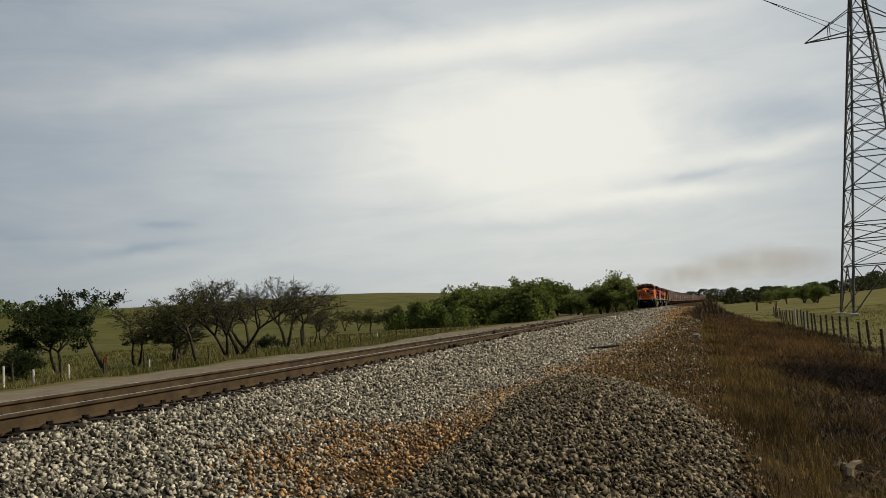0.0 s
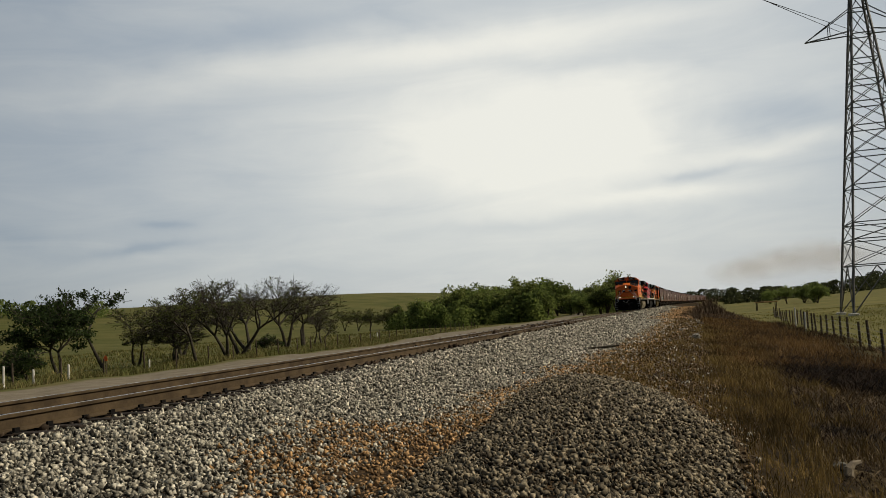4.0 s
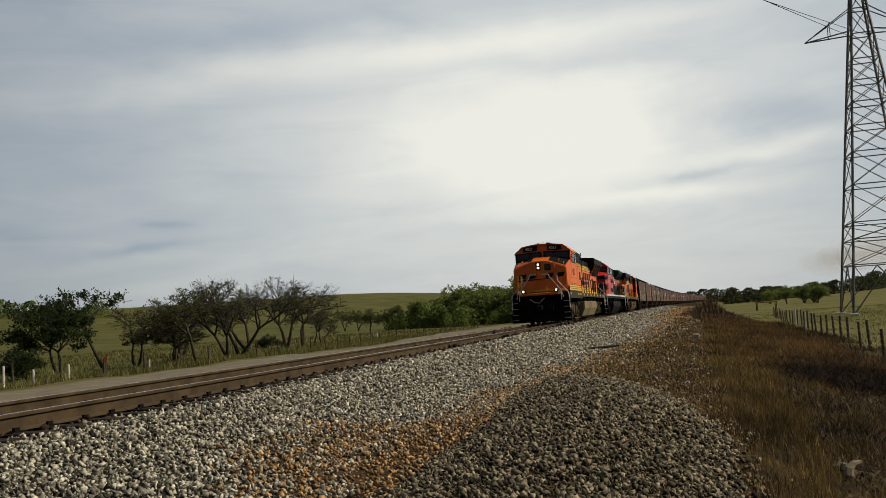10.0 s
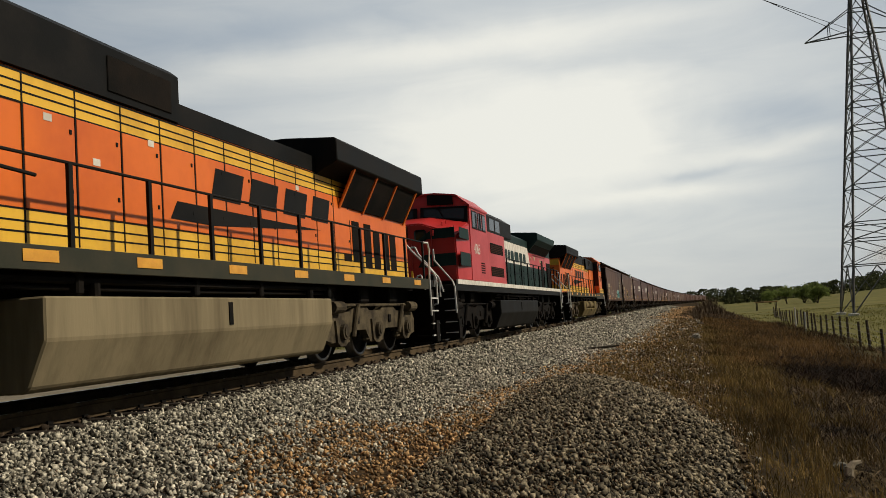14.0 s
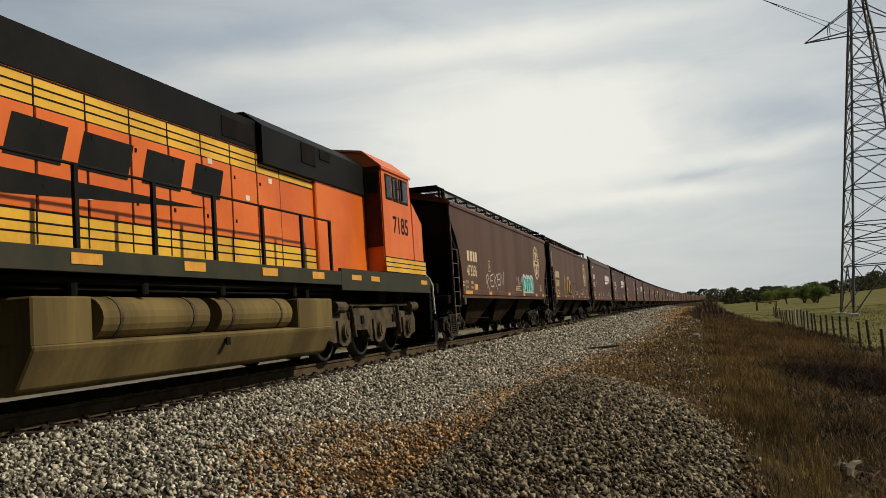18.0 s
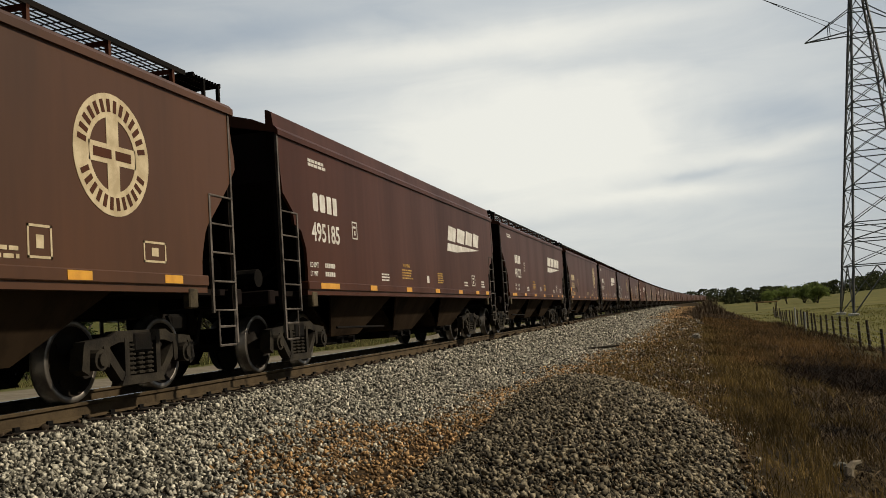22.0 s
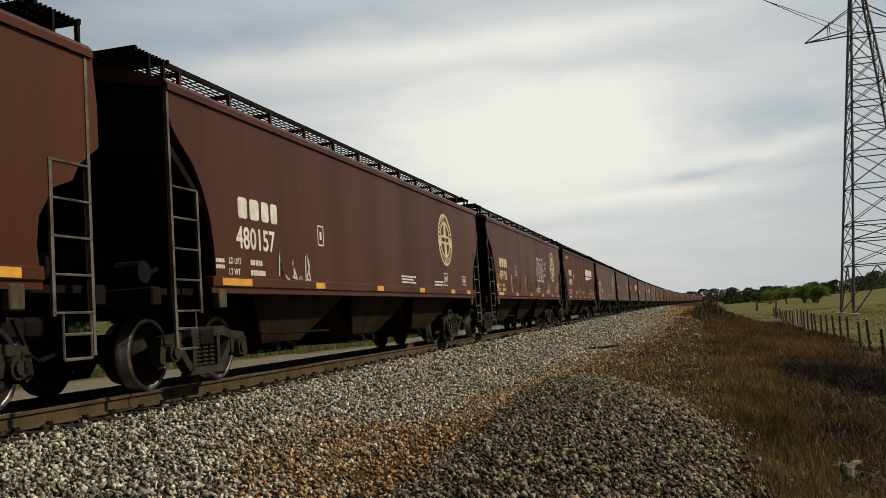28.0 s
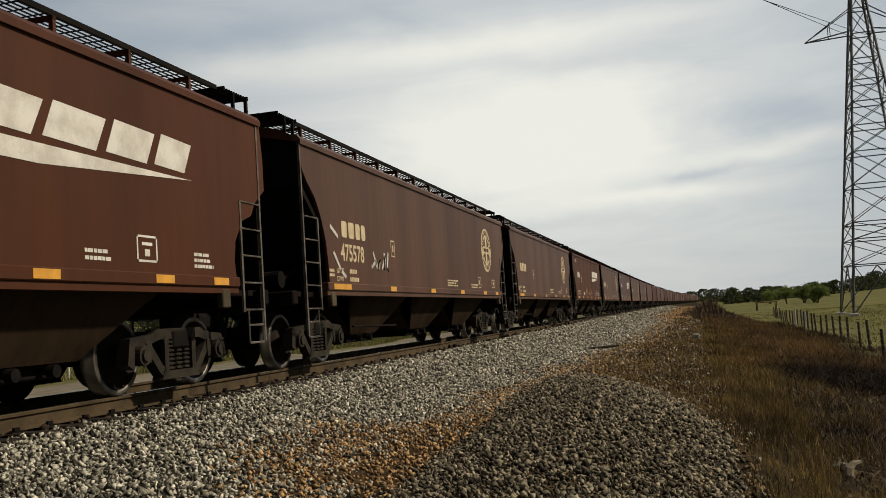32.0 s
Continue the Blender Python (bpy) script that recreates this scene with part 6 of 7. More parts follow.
def end_works(e, flip, L, lights, slit, paint, lit=False):
    """Pilot, coupler, hoses, end rails and ditch lights at one end."""
    def Y(y):
        return L - END_IN - y if flip else y
    bm = B()
    pl = [(-1.56, 0.62), (1.56, 0.62), (1.56, 0.90), (0.0, 0.46 if lights else 0.62), (-1.56, 0.90)]
    prism(bm, [(x, Y(y)) for x, y in pl], 0.12, 0.62, "z")
    box(bm, -1.5, 1.5, min(Y(0.78), Y(0.95)), max(Y(0.78), Y(0.95)), 0.40, 1.36, 0.02)
    part("pilot", bm, M["dark"], e, "black snow plough pilot")
    bm = B()
    box(bm, -1.05, 1.05, min(Y(0.55), Y(0.98)), max(Y(0.55), Y(0.98)), 1.50, 1.64, 0.04)
    part("anticlimber", bm, paint, e)
    bm = B()
    tip = Y(-END_IN) if flip else 0.0
    box(bm, -0.16, 0.16, min(tip, Y(0.7)), max(tip, Y(0.7)), 0.70, 0.98, 0.06)
    box(bm, -0.26, 0.26, min(Y(0.45), Y(0.7)), max(Y(0.45), Y(0.7)), 0.62, 1.06, 0.03)
    part("coupler", bm, M["dark"], e)
    for s in (-1, 1):
        bm = B()
        for k in range(3):
            x = s * (0.38 + 0.13 * k)
            pipe(bm, [(x, Y(0.75), 1.06), (x, Y(0.52), 0.92), (x + s * 0.03, Y(0.45), 0.66), (x, Y(0.55), 0.48)], 0.024, 6)
        part("air_hoses", bm, M["black"], e)
    bm = B()
    pipe(bm, [(-0.55, Y(0.60), 1.34), (-0.30, Y(0.56), 1.14), (-0.05, Y(0.55), 1.10), (0.10, Y(0.56), 1.26), (0.22, Y(0.6), 1.36)], 0.022, 6)
    part("jumper_cable", bm, M["silver"], e)
    for s in (-1, 1):
        stairs(e, Y(0.60) if not flip else Y(0.48), s, flip)
        bm = B()                                                     # folded hose on the end rail
        pipe(bm, [(s * 0.98, Y(0.50), 1.50), (s * 1.02, Y(0.44), 1.72), (s * 1.12, Y(0.44), 1.74), (s * 1.16, Y(0.46), 1.60), (s * 1.22, Y(0.50), 1.34)], 0.022, 6)
        part("brake_hose", bm, M["silver"], e, "pale looped hose")
        bm = B()
        if flip:
            pipe(bm, [(s * 0.45, Y(0.50), 2.52), (s * 0.80, Y(0.50), 2.52), (s * 0.90, Y(0.50), 2.38), (s * 1.44, Y(0.46), 1.78), (s * 1.50, Y(0.46), 1.62), (s * 1.50, Y(0.46), 1.02), (s * 1.36, Y(0.46), 0.98)], 0.024, 7)
        else:
            pipe(bm, [(s * 0.15, Y(0.62), 2.58), (s * 0.48, Y(0.62), 2.58), (s * 0.56, Y(0.62), 2.40), (s * 1.06, Y(0.60), 1.76), (s * 1.10, Y(0.60), 1.66), (s * 1.10, Y(0.60), 1.22)], 0.024, 7)
        part("end_handrail", bm, M["silver"], e, "pale bent end handrail")
        bm = B()
        if flip:
            pipe(bm, [(s * 1.48, Y(1.36), 2.46), (s * 1.51, Y(1.10), 2.46), (s * 1.52, Y(1.02), 2.30), (s * 1.52, Y(1.14), 1.66), (s * 1.52, Y(1.14), 0.74)], 0.024, 7)
        else:
            pipe(bm, [(s * 0.90, Y(0.90), 2.52), (s * 0.91, Y(0.90), 2.22), (s * 1.44, Y(0.66), 1.62), (s * 1.50, Y(0.62), 1.46), (s * 1.51, Y(0.62), 0.78)], 0.024, 7)
        part("corner_handrail", bm, M["silver"], e, "pale bent corner handrail")
        for x in () if flip else ((0.36,) if s > 0 else (-0.95, -1.13)):
            bm = B()
            box(bm, x - 0.025, x + 0.025, Y(0.62) - 0.02, Y(0.62) + 0.02, 1.6, 1.95 if s > 0 else 2.58)
            part("gate_post", bm, M["yellow"], e, "yellow gate post")
        if lights:
            bm = B()
            rod(bm, (s * 0.86, Y(0.52), 1.74), (s * 0.86, Y(0.78), 1.74), 0.105, 16)
            can = part("ditch_light", bm, M["black"], e)
            bm = B()
            rod(bm, (s * 0.86, Y(0.512), 1.74), (s * 0.86, Y(0.522), 1.74), 0.062, 16)
            part("lens", bm, M["lamp"] if lit else M["glass"], can, "lit ditch light lens" if lit else "dark ditch light lens")


def roof_shape(w, zs, zt, top):
    return [(-w, zs), (w, zs), (w, zt - 0.38), (w - 0.38, zt - 0.06), (top, zt), (-top, zt), (-w + 0.38, zt - 0.06), (-w, zt - 0.38)]


def wide_cab(e, paint, side_paint=None, number="", lower=1.66, brand=True, lit=True, nose_band=True, L=LOCO_LEN):
    """Wide-nosed cab, its nose at y = 1.05 and its back wall at y = 4.75."""
    bm = B()
    # nose: upright front, gabled top that rises to the windscreen
    zf = [(-1.40, lower), (1.40, lower), (1.40, 2.94), (0.42, 3.30), (-0.42, 3.30), (-1.40, 2.94)]
    zb = [(-1.50, lower), (1.50, lower), (1.50, 3.34), (0.42, 3.60), (-0.42, 3.60), (-1.50, 3.34)]
    va, vb = [bm.verts.new((x, 1.05, z)) for x, z in zf], [bm.verts.new((x, 2.36, z)) for x, z in zb]
    bm.faces.new(va), bm.faces.new(vb[::-1])
    for i in range(6):
        bm.faces.new((va[i], vb[i], vb[(i + 1) % 6], va[(i + 1) % 6]))
    bmesh.ops.recalc_face_normals(bm, faces=bm.faces)
    bmesh.ops.bevel(bm, geom=[d for d in bm.edges], offset=0.035, segments=2, affect="EDGES")
    part("nose", bm, paint, e)
    for s in (-1, 1) if brand else ():                                                # black anti-glare panels on the sloping nose top
        bm = B()
        corners = [(s * 0.46, 1.22, 3.330), (s * 1.34, 1.22, 3.012), (s * 1.44, 2.34, 3.352), (s * 0.46, 2.34, 3.590)]
        face_a, face_b = [bm.verts.new(c) for c in corners], [bm.verts.new((x, y, z + 0.012)) for x, y, z in corners]
        bm.faces.new(face_a), bm.faces.new(face_b[::-1])
        for i in range(4):
            bm.faces.new((face_a[i], face_b[i], face_b[(i + 1) % 4], face_a[(i + 1) % 4]))
        bmesh.ops.recalc_face_normals(bm, faces=bm.faces)
        part("antiglare_panel", bm, M["black"], e, "dull black panel on the nose top")
    bm = B()
    shell = [(-1.50, lower), (1.50, lower), (1.50, 3.86), (1.12, 4.18), (0.5, 4.27), (-0.5, 4.27), (-1.12, 4.18), (-1.50, 3.86)]
    prism(bm, shell, 2.36, 4.80, "y")
    for v in bm.verts:                                              # windscreen leans back
        if v.co.y < 2.4:
            v.co.y += max(0.0, v.co.z - 3.3) * 0.16
    bmesh.ops.bevel(bm, geom=[d for d in bm.edges], offset=0.03, segments=2, affect="EDGES")
    part("cab", bm, paint, e)
    bm = B()
    prism(bm, [(-1.53, 3.80), (-1.53, 3.86), (-1.12, 4.21), (-0.5, 4.30), (0.5, 4.30), (1.12, 4.21), (1.53, 3.86), (1.53, 3.80), (1.12, 4.165), (0.5, 4.255), (-0.5, 4.255), (-1.12, 4.165)], 2.42, 4.85, "y")
    part("cab_roof", bm, paint, e)
    # windscreens in black surrounds
    for s in (-1, 1):
        bm = B()
        pts = [(s * 0.05, 3.60), (s * 1.46, 3.37), (s * 1.46, 3.84), (s * 0.05, 3.90)]
        va = [bm.verts.new((x, 2.352 + max(0, z - 3.3) * 0.16, z)) for x, z in pts]
        vb = [bm.verts.new((x, 2.36 + 0.03 + max(0, z - 3.3) * 0.16, z)) for x, z in pts]
        bm.faces.new(va), bm.faces.new(vb[::-1])
        for i in range(4):
            bm.faces.new((va[i], vb[i], vb[(i + 1) % 4], va[(i + 1) % 4]))
        bmesh.ops.recalc_face_normals(bm, faces=bm.faces)
        sur = part("windscreen_surround", bm, M["black"], e)
        bm = B()
        pts = [(s * 0.16, 3.62), (s * 1.36, 3.46), (s * 1.38, 3.78), (s * 0.16, 3.84)]
        va = [bm.verts.new((x, 2.340 + max(0, z - 3.3) * 0.16, z)) for x, z in pts]
        vb = [bm.verts.new((x, 2.350 + max(0, z - 3.3) * 0.16, z)) for x, z in pts]
        bm.faces.new(va), bm.faces.new(vb[::-1])
        for i in range(4):
            bm.faces.new((va[i], vb[i], vb[(i + 1) % 4], va[(i + 1) % 4]))
        bmesh.ops.recalc_face_normals(bm, faces=bm.faces)
        part("windscreen", bm, M["glass"], sur, "dark windscreen pane")
        bm = B()
        rod(bm, (s * 0.75, 2.32, 3.56), (s * 0.62, 2.36, 3.80), 0.012, 5)
        rod(bm, (s * 0.55, 2.35, 3.80), (s * 0.72, 2.36, 3.80), 0.010, 5)
        part("wiper", bm, M["dark"], sur)
        bm = B()
        prism(bm, [(s * 0.28, 3.95), (s * 1.04, 3.92), (s * 1.02, 4.17), (s * 0.28, 4.24)], 2.40, 2.62, "y")
        nb = part("number_board", bm, M["black"], e, "black number board")
        if number:
            lettering("board_number", number, 0.22, (0.36 if s > 0 else -0.93, 2.395, 3.99), M["white"], nb, "front", 0.98, "white number")
        # side windows
        for y0, y1 in ((2.70, 3.42), (3.50, 3.98), (4.06, 4.52)):
            bm = B()
            box(bm, s * 1.502 - 0.012, s * 1.502 + 0.012, y0, y1, 3.20, 3.74, 0.01)
            w = part("side_window", bm, M["black"], e, "side window in a dark frame")
            bm = B()
            box(bm, s * 1.515 - 0.004, s * 1.515 + 0.004, y0 + 0.05, y1 - 0.05, 3.25, 3.69)
            part("pane", bm, M["glass"], w)
        bm = B()
        box(bm, s * 1.56, s * 1.60, 3.44, 3.50, 3.24, 3.70, 0.01)
        rod(bm, (s * 1.5, 3.47, 3.5), (s * 1.58, 3.47, 3.5), 0.01)
        part("mirror", bm, M["black"], e)
    # headlights and nose window
    bm = B()
    box(bm, -0.20, 0.06, 1.005, 1.06, 2.82, 3.26, 0.03)
    hl = part("headlight_box", bm, M["rust"], e, "dark headlight housing")
    for z in (2.95, 3.13):
        bm = B()
        rod(bm, (-0.07, 0.995, z), (-0.07, 1.012, z), 0.062, 18)
        part("headlight", bm, M["lamp"] if lit else M["whitepost"], hl, "lit headlight lens" if lit else "unlit headlight lens")
    bm = B()
    box(bm, 0.24, 0.58, 1.035, 1.06, 2.80, 3.12, 0.05)
    part("nose_door_window", bm, M["glass"], e, "dark rounded window in the nose door")
    bm = B()
    rod(bm, (0.72, 1.02, 2.1), (0.72, 1.02, 3.08), 0.014), rod(bm, (0.14, 1.03, 1.72), (0.14, 1.03, 2.75), 0.010)
    rod(bm, (-0.26, 1.03, 1.72), (-0.26, 1.03, 2.75), 0.010), rod(bm, (0.78, 1.0, 2.92), (0.78, 1.0, 3.08), 0.03)
    for s in (-1, 1):
        pipe(bm, [(s * 0.98, 1.3, 3.20), (s * 0.98, 1.3, 3.30), (s * 0.98, 1.7, 3.40), (s * 0.98, 1.7, 3.30)], 0.014)
        pipe(bm, [(s * 1.25, 1.2, 3.06), (s * 1.25, 1.2, 3.14), (s * 1.25, 1.5, 3.22), (s * 1.25, 1.5, 3.15)], 0.014)
    pipe(bm, [(-0.25, 2.5, 4.27), (-0.25, 2.5, 4.36), (0.12, 2.5, 4.36), (0.12, 2.5, 4.27)], 0.014)
    part("grab_irons", bm, paint, e)
    bm = B()
    rod(bm, (0.2, 3.4, 4.3), (0.2, 3.4, 4.42), 0.12, 14), box(bm, -0.5, -0.2, 3.0, 3.5, 4.28, 4.36, 0.02)
    part("roof_fittings", bm, M["black"], e)


def hood_loco(number, lit=True, tanks=False, shown=1):
    """Orange road locomotive with a long hood and overhanging radiators; front coupler at y = 0."""
    e = tagged(new("locomotive"), "orange and yellow freight locomotive with black emblem on the railway track", "locomotive", "locomotives of the train")
    L, O = LOCO_LEN, M["orange"]
    wide_cab(e, O, number=number, lit=lit)
    back = 4.80
    if tanks:                                                        # a shorter cab
        back = 4.05
        for o in e.children:
            o.scale.y = 0.84
    # deck, sills and cab-wide locker
    bm = B()
    box(bm, -1.5, 1.5, 0.75, L - 0.75 - END_IN, 1.42, 1.58, 0.01)
    part("deck", bm, M["black"], e)
    for s in (-1, 1):
        bm = B()
        box(bm, s * 1.46, s * 1.52, 0.9, 6.6, 1.27, 1.66, 0.005)
        box(bm, s * 1.46, s * 1.515, 6.6, L - 1.85, 1.36, 1.60, 0.005)
        part("side_sill", bm, M["sill"], e, "dark green side sill")
        for y in (1.15, 4.55, 5.6, 7.4, 9.2, 11.3, 13.4, 15.5, 17.6, 19.8):
            bm = B()
            box(bm, s * 1.522 - 0.002, s * 1.522 + 0.002, y, y + 0.5, 1.46 if y < 6.6 else 1.44, 1.555)
            part("reflector_strip", bm, M["amber"], e, "yellow reflective strip")
        striped("lower_band", e, s * 1.503, 1.12, 6.58 if not tanks else 4.02, 1.68, 1.99)
        if not tanks:
            striped("nose_band", e, s * 1.502, 4.95, 6.56, 3.08, 3.26)
    bm = B()
    box(bm, -1.5 if not tanks else -1.12, 1.5 if not tanks else 1.12, back, 6.60, 1.6, 3.30, 0.02)
    locker = part("equipment_locker", bm, O, e)
    bm = B()
    cw, ct = (1.16, 4.10) if tanks else (1.5, 4.10)
    prism(bm, [(-cw, 3.26), (cw, 3.26), (cw, 3.86), (cw - 0.3, ct), (-cw + 0.3, ct), (-cw, 3.86)], back + 0.02, 8.75 if tanks else 6.62, "y")
    if not tanks:
        prism(bm, [(-1.09, 3.45), (1.09, 3.45), (1.09, 4.06), (0.98, 4.15), (-0.98, 4.15), (-1.09, 4.06)], 6.60, 10.95, "y")
    part("roof_cabinet", bm, M["black"], e, "dark roof cabinet")
    for s in (-1, 1) if tanks else ():
        for y0, y1, z0, z1 in ((8.87, 9.85, 3.50, 3.81), (6.66, 7.26, 3.48, 3.84), (5.95, 6.45, 3.66, 3.84)):
            bm = B()
            box(bm, s * 1.05, s * (1.175 if y1 < 8.7 else 1.07), y0, y1, z0, z1, 0.005)
            part("screen", bm, M["dark"], e, "dark air screen")
        # door in the orange cab back; the wall's shade is painted as dark red
        bm = B()
        box(bm, s * 1.13, s * 1.48, back, back + 0.015, 2.2, 3.86)
        dr = part("cab_door", bm, M["rust"], e, "cab back door with shade in its dark red")
        bm = B()
        box(bm, s * 1.2, s * 1.42, back + 0.015, back + 0.022, 3.3, 3.72)
        part("pane", bm, M["glass"], dr)
    for s in (-1, 1) if not tanks else ():
        bm = B()
        for k in range(9):
            z = 3.32 + k * 0.055
            prism(bm, [(s * 1.495, z), (s * 1.53, z), (s * 1.53, z + 0.012), (s * 1.50, z + 0.045)], 4.86, 5.40, "y")
        part("louvre", bm, M["black"], e)
        bm = B()
        box(bm, s * 1.088, s * 1.105, 9.4, 10.75, 3.53, 3.96, 0.01)
        part("screen", bm, M["dark"], e, "dark air screen")
        bm = B()
        box(bm, s * 1.5, s * 1.512, 5.10, 6.48, 2.22, 3.0, 0.004)
        d = part("locker_door", bm, O, locker)
        bm = B()
        box(bm, s * 1.512, s * 1.518, 5.72, 6.40, 2.32, 2.78)
        part("grille", bm, M["rust"], d, "dark red-brown grille")
        bm = B()
        for z in (2.36, 2.06):
            box(bm, s * 1.5, s * 1.507, 2.3, 4.6, z, z + 0.015)
        pipe(bm, [(s * 1.58, 6.70, 3.9), (s * 1.58, 6.70, 2.35), (s * 1.56, 6.9, 2.28), (s * 1.52, 7.6, 2.26)], 0.02)
        part("side_trim", bm, M["black"], e)
    # long hood
    HX = 1.06
    bm = B()
    prism(bm, [(-HX, 1.58), (HX, 1.58), (HX, 3.42), (HX - 0.04, 3.46), (-HX + 0.04, 3.46), (-HX, 3.42)], 6.6, 20.9, "y")
    hood = part("long_hood", bm, O, e)
    bm = B()
    zr = 4.04 if tanks else 3.84
    prism(bm, [(-HX, 3.44), (HX, 3.44), (HX, zr - 0.12), (0.8, zr), (-0.8, zr), (-HX, zr - 0.12)], 8.7, 15.6, "y")
    part("hood_roof", bm, M["black"], e, "dark hood roof")
    bm = B()
    box(bm, -0.5, 0.5, 13.0, 14.1, 3.76, 3.92, 0.04), box(bm, -0.3, 0.3, 10.9, 11.7, 3.76, 3.84, 0.03)
    part("exhaust_stack", bm, M["dark"], e)
    for s in (-1, 1):
        striped("upper_band", e, s * (HX + 0.002), 6.62, 17.4, 3.10, 3.41)
        striped("hood_band", e, s * (HX + 0.002), 6.62, 20.88, 1.66, 2.02)
        # hood doors, with gaps between them, hinges and latches
        y = 8.0
        while y < 16.4:
            bm = B()
            box(bm, s * HX, s * (HX + 0.016), y + 0.015, y + 0.80, 2.03, 3.09, 0.004)
            dr = part("hood_door", bm, O, hood)
            bm = B()
            for z in (2.25, 2.9):
                box(bm, s * (HX + 0.014), s * (HX + 0.026), y + 0.71, y + 0.745, z, z + 0.05)
            part("latch", bm, M["black"], dr)
            bm = B()
            box(bm, s * (HX + 0.004), s * (HX + 0.012), y - 0.010, y + 0.010, 1.68, 3.40)
            part("door_gap", bm, M["black"], hood)
            y += 0.83
        # grilles near the radiators
        for y in (16.62, 17.12, 17.72, 18.28, 18.84, 19.40, 20.25) if tanks else (16.75, 17.25, 17.95, 18.5, 19.1, 19.6):
            bm = B()
            box(bm, s * HX, s * (HX + 0.012), y, y + 0.40, 1.88 if y < 17.6 else 1.80, 2.70 if y < 18.4 else 2.58, 0.004)
            part("grille", bm, M["dark"], hood, "dark air grille")
        for y, z in ((8.3, 2.98), (9.1, 2.62), (10.2, 3.02), (12.9, 2.22), (14.6, 3.0), (15.9, 2.78)):
            bm = B()
            box(bm, s * (HX + 0.017), s * (HX + 0.021), y, y + 0.13, z, z + 0.08)
            part("notice", bm, M["white"], hood, "small white notice")
        # emblem as plain slanted blocks over a wedge
        y, blocks = 10.95, []
        for w in (1.12, 1.22, 1.15, 1.0):
            blocks.append([(y, 2.54), (y + w * 0.76, 2.53), (y + w * 0.78, 2.97), (y + 0.02, 2.98)])
            y += w
        blocks.append([(10.0, 2.16), (11.1, 2.15), (14.9, 2.38), (10.1, 2.40)])
        for pts in blocks if s == shown else ():
            bm = B()
            slab(bm, pts, HX + 0.018, slant=0.30)
            if s < 0:                                                # the other side, read from there
                for v in bm.verts:
                    v.co = Vector((-v.co.x, 26.0 - v.co.y, v.co.z))
                bmesh.ops.recalc_face_normals(bm, faces=bm.faces)
            part("emblem_block", bm, M["black"], e, "black slanted emblem block")
    # radiator wings: a deep overhanging box over slanted screens
    bm = B()
    prism(bm, [(-1.5, 3.62), (-1.5, 4.00), (-1.46, 4.04), (-0.5, 4.12), (0.5, 4.12), (1.46, 4.04), (1.5, 4.00), (1.5, 3.62), (HX, 3.40), (-HX, 3.40)], 15.55, 21.0, "y")
    bmesh.ops.bevel(bm, geom=[d for d in bm.edges], offset=0.015, segments=1, affect="EDGES")
    part("radiator", bm, M["black"], e, "dark overhanging radiator housing")
    for s in (-1, 1):
        for y in (16.55, 17.85, 19.15, 20.6):
            bm = B()
            prism(bm, [(s * HX, 2.88), (s * (HX + 0.03), 2.88), (s * 1.47, 3.62), (s * 1.41, 3.62)], y, y + 0.07, "y")
            part("radiator_brace", bm, O, e)
        for y in (16.64, 17.94, 19.24):
            bm = B()
            prism(bm, [(s * (HX + 0.01), 2.93), (s * (HX + 0.04), 2.93), (s * 1.43, 3.61), (s * 1.38, 3.61)], y, y + (1.19 if y < 19 else 1.34), "y")
            part("radiator_screen", bm, M["dark"], e, "dark slanted radiator screen")
        handrail(e, s * 1.48, [6.95, 8.15, 9.55, 10.95, 12.35, 13.75, 15.15, 16.55, 17.95, 19.35, 20.75], 1.5, 2.46, M["black"])
    # hood end
    bm = B()
    for z0, z1 in ((3.05, 3.34), (1.70, 2.0)):
        bm = B()
        box(bm, -1.04, -0.10, 20.9, 20.93, z0, z1)
        part("end_band", bm, M["yellow"], e, "yellow band on the hood end")
    bm = B()
    box(bm, -0.08, 1.05, 20.9, 20.94, 1.62, 3.40, 0.01)
    part("end_door", bm, M["rust"], e, "dark sooty door in the hood end")
    end_works(e, False, L, True, True, M["orange"], lit)
    end_works(e, True, L, False, True, M["black"])
    # emblem on the nose, as plain dark shapes
    bm = B()
    for x in (-1.15, -0.62, 0.28, 0.86):
        prism(bm, [(x, 2.40), (x + 0.36, 2.43), (x + 0.46, 2.66), (x + 0.08, 2.64)], 1.010, 1.016, "y")
    prism(bm, [(-1.2, 2.28), (1.0, 2.38), (-1.15, 2.36)], 1.010, 1.016, "y")
    part("nose_emblem", bm, M["black"], e, "dark emblem across the nose")
    bm = B()
    box(bm, -1.3, 1.3, 1.00, 1.012, 1.70, 1.80)
    part("nose_stripe", bm, M["yellow"], e)
    if shown > 0:
        lettering("cab_number", number, 0.52, (1.502, 2.85, 2.52), M["black"], e, width=0.92, label="black cab number")
    else:
        lettering("cab_number", number, 0.50, (-1.502, 3.42, 2.53), M["black"], e, "left", 1.10, "black cab number")
        lettering("end_number", number, 0.26, (-0.30, 20.905, 2.74), M["black"], e, "back", 0.92, "black number on the hood end")
    fuel_tank(e, *((7.05, 14.45) if tanks else (7.7, 14.9)), M["tank_dark"] if tanks else M["tank"], tanks)
    loco_truck(e, 0, (1.95, 3.90, 5.85), M["truck"])
    loco_truck(e, 0, (16.05, 18.0, 19.95), M["truck"])
    under(e, L)
    return e


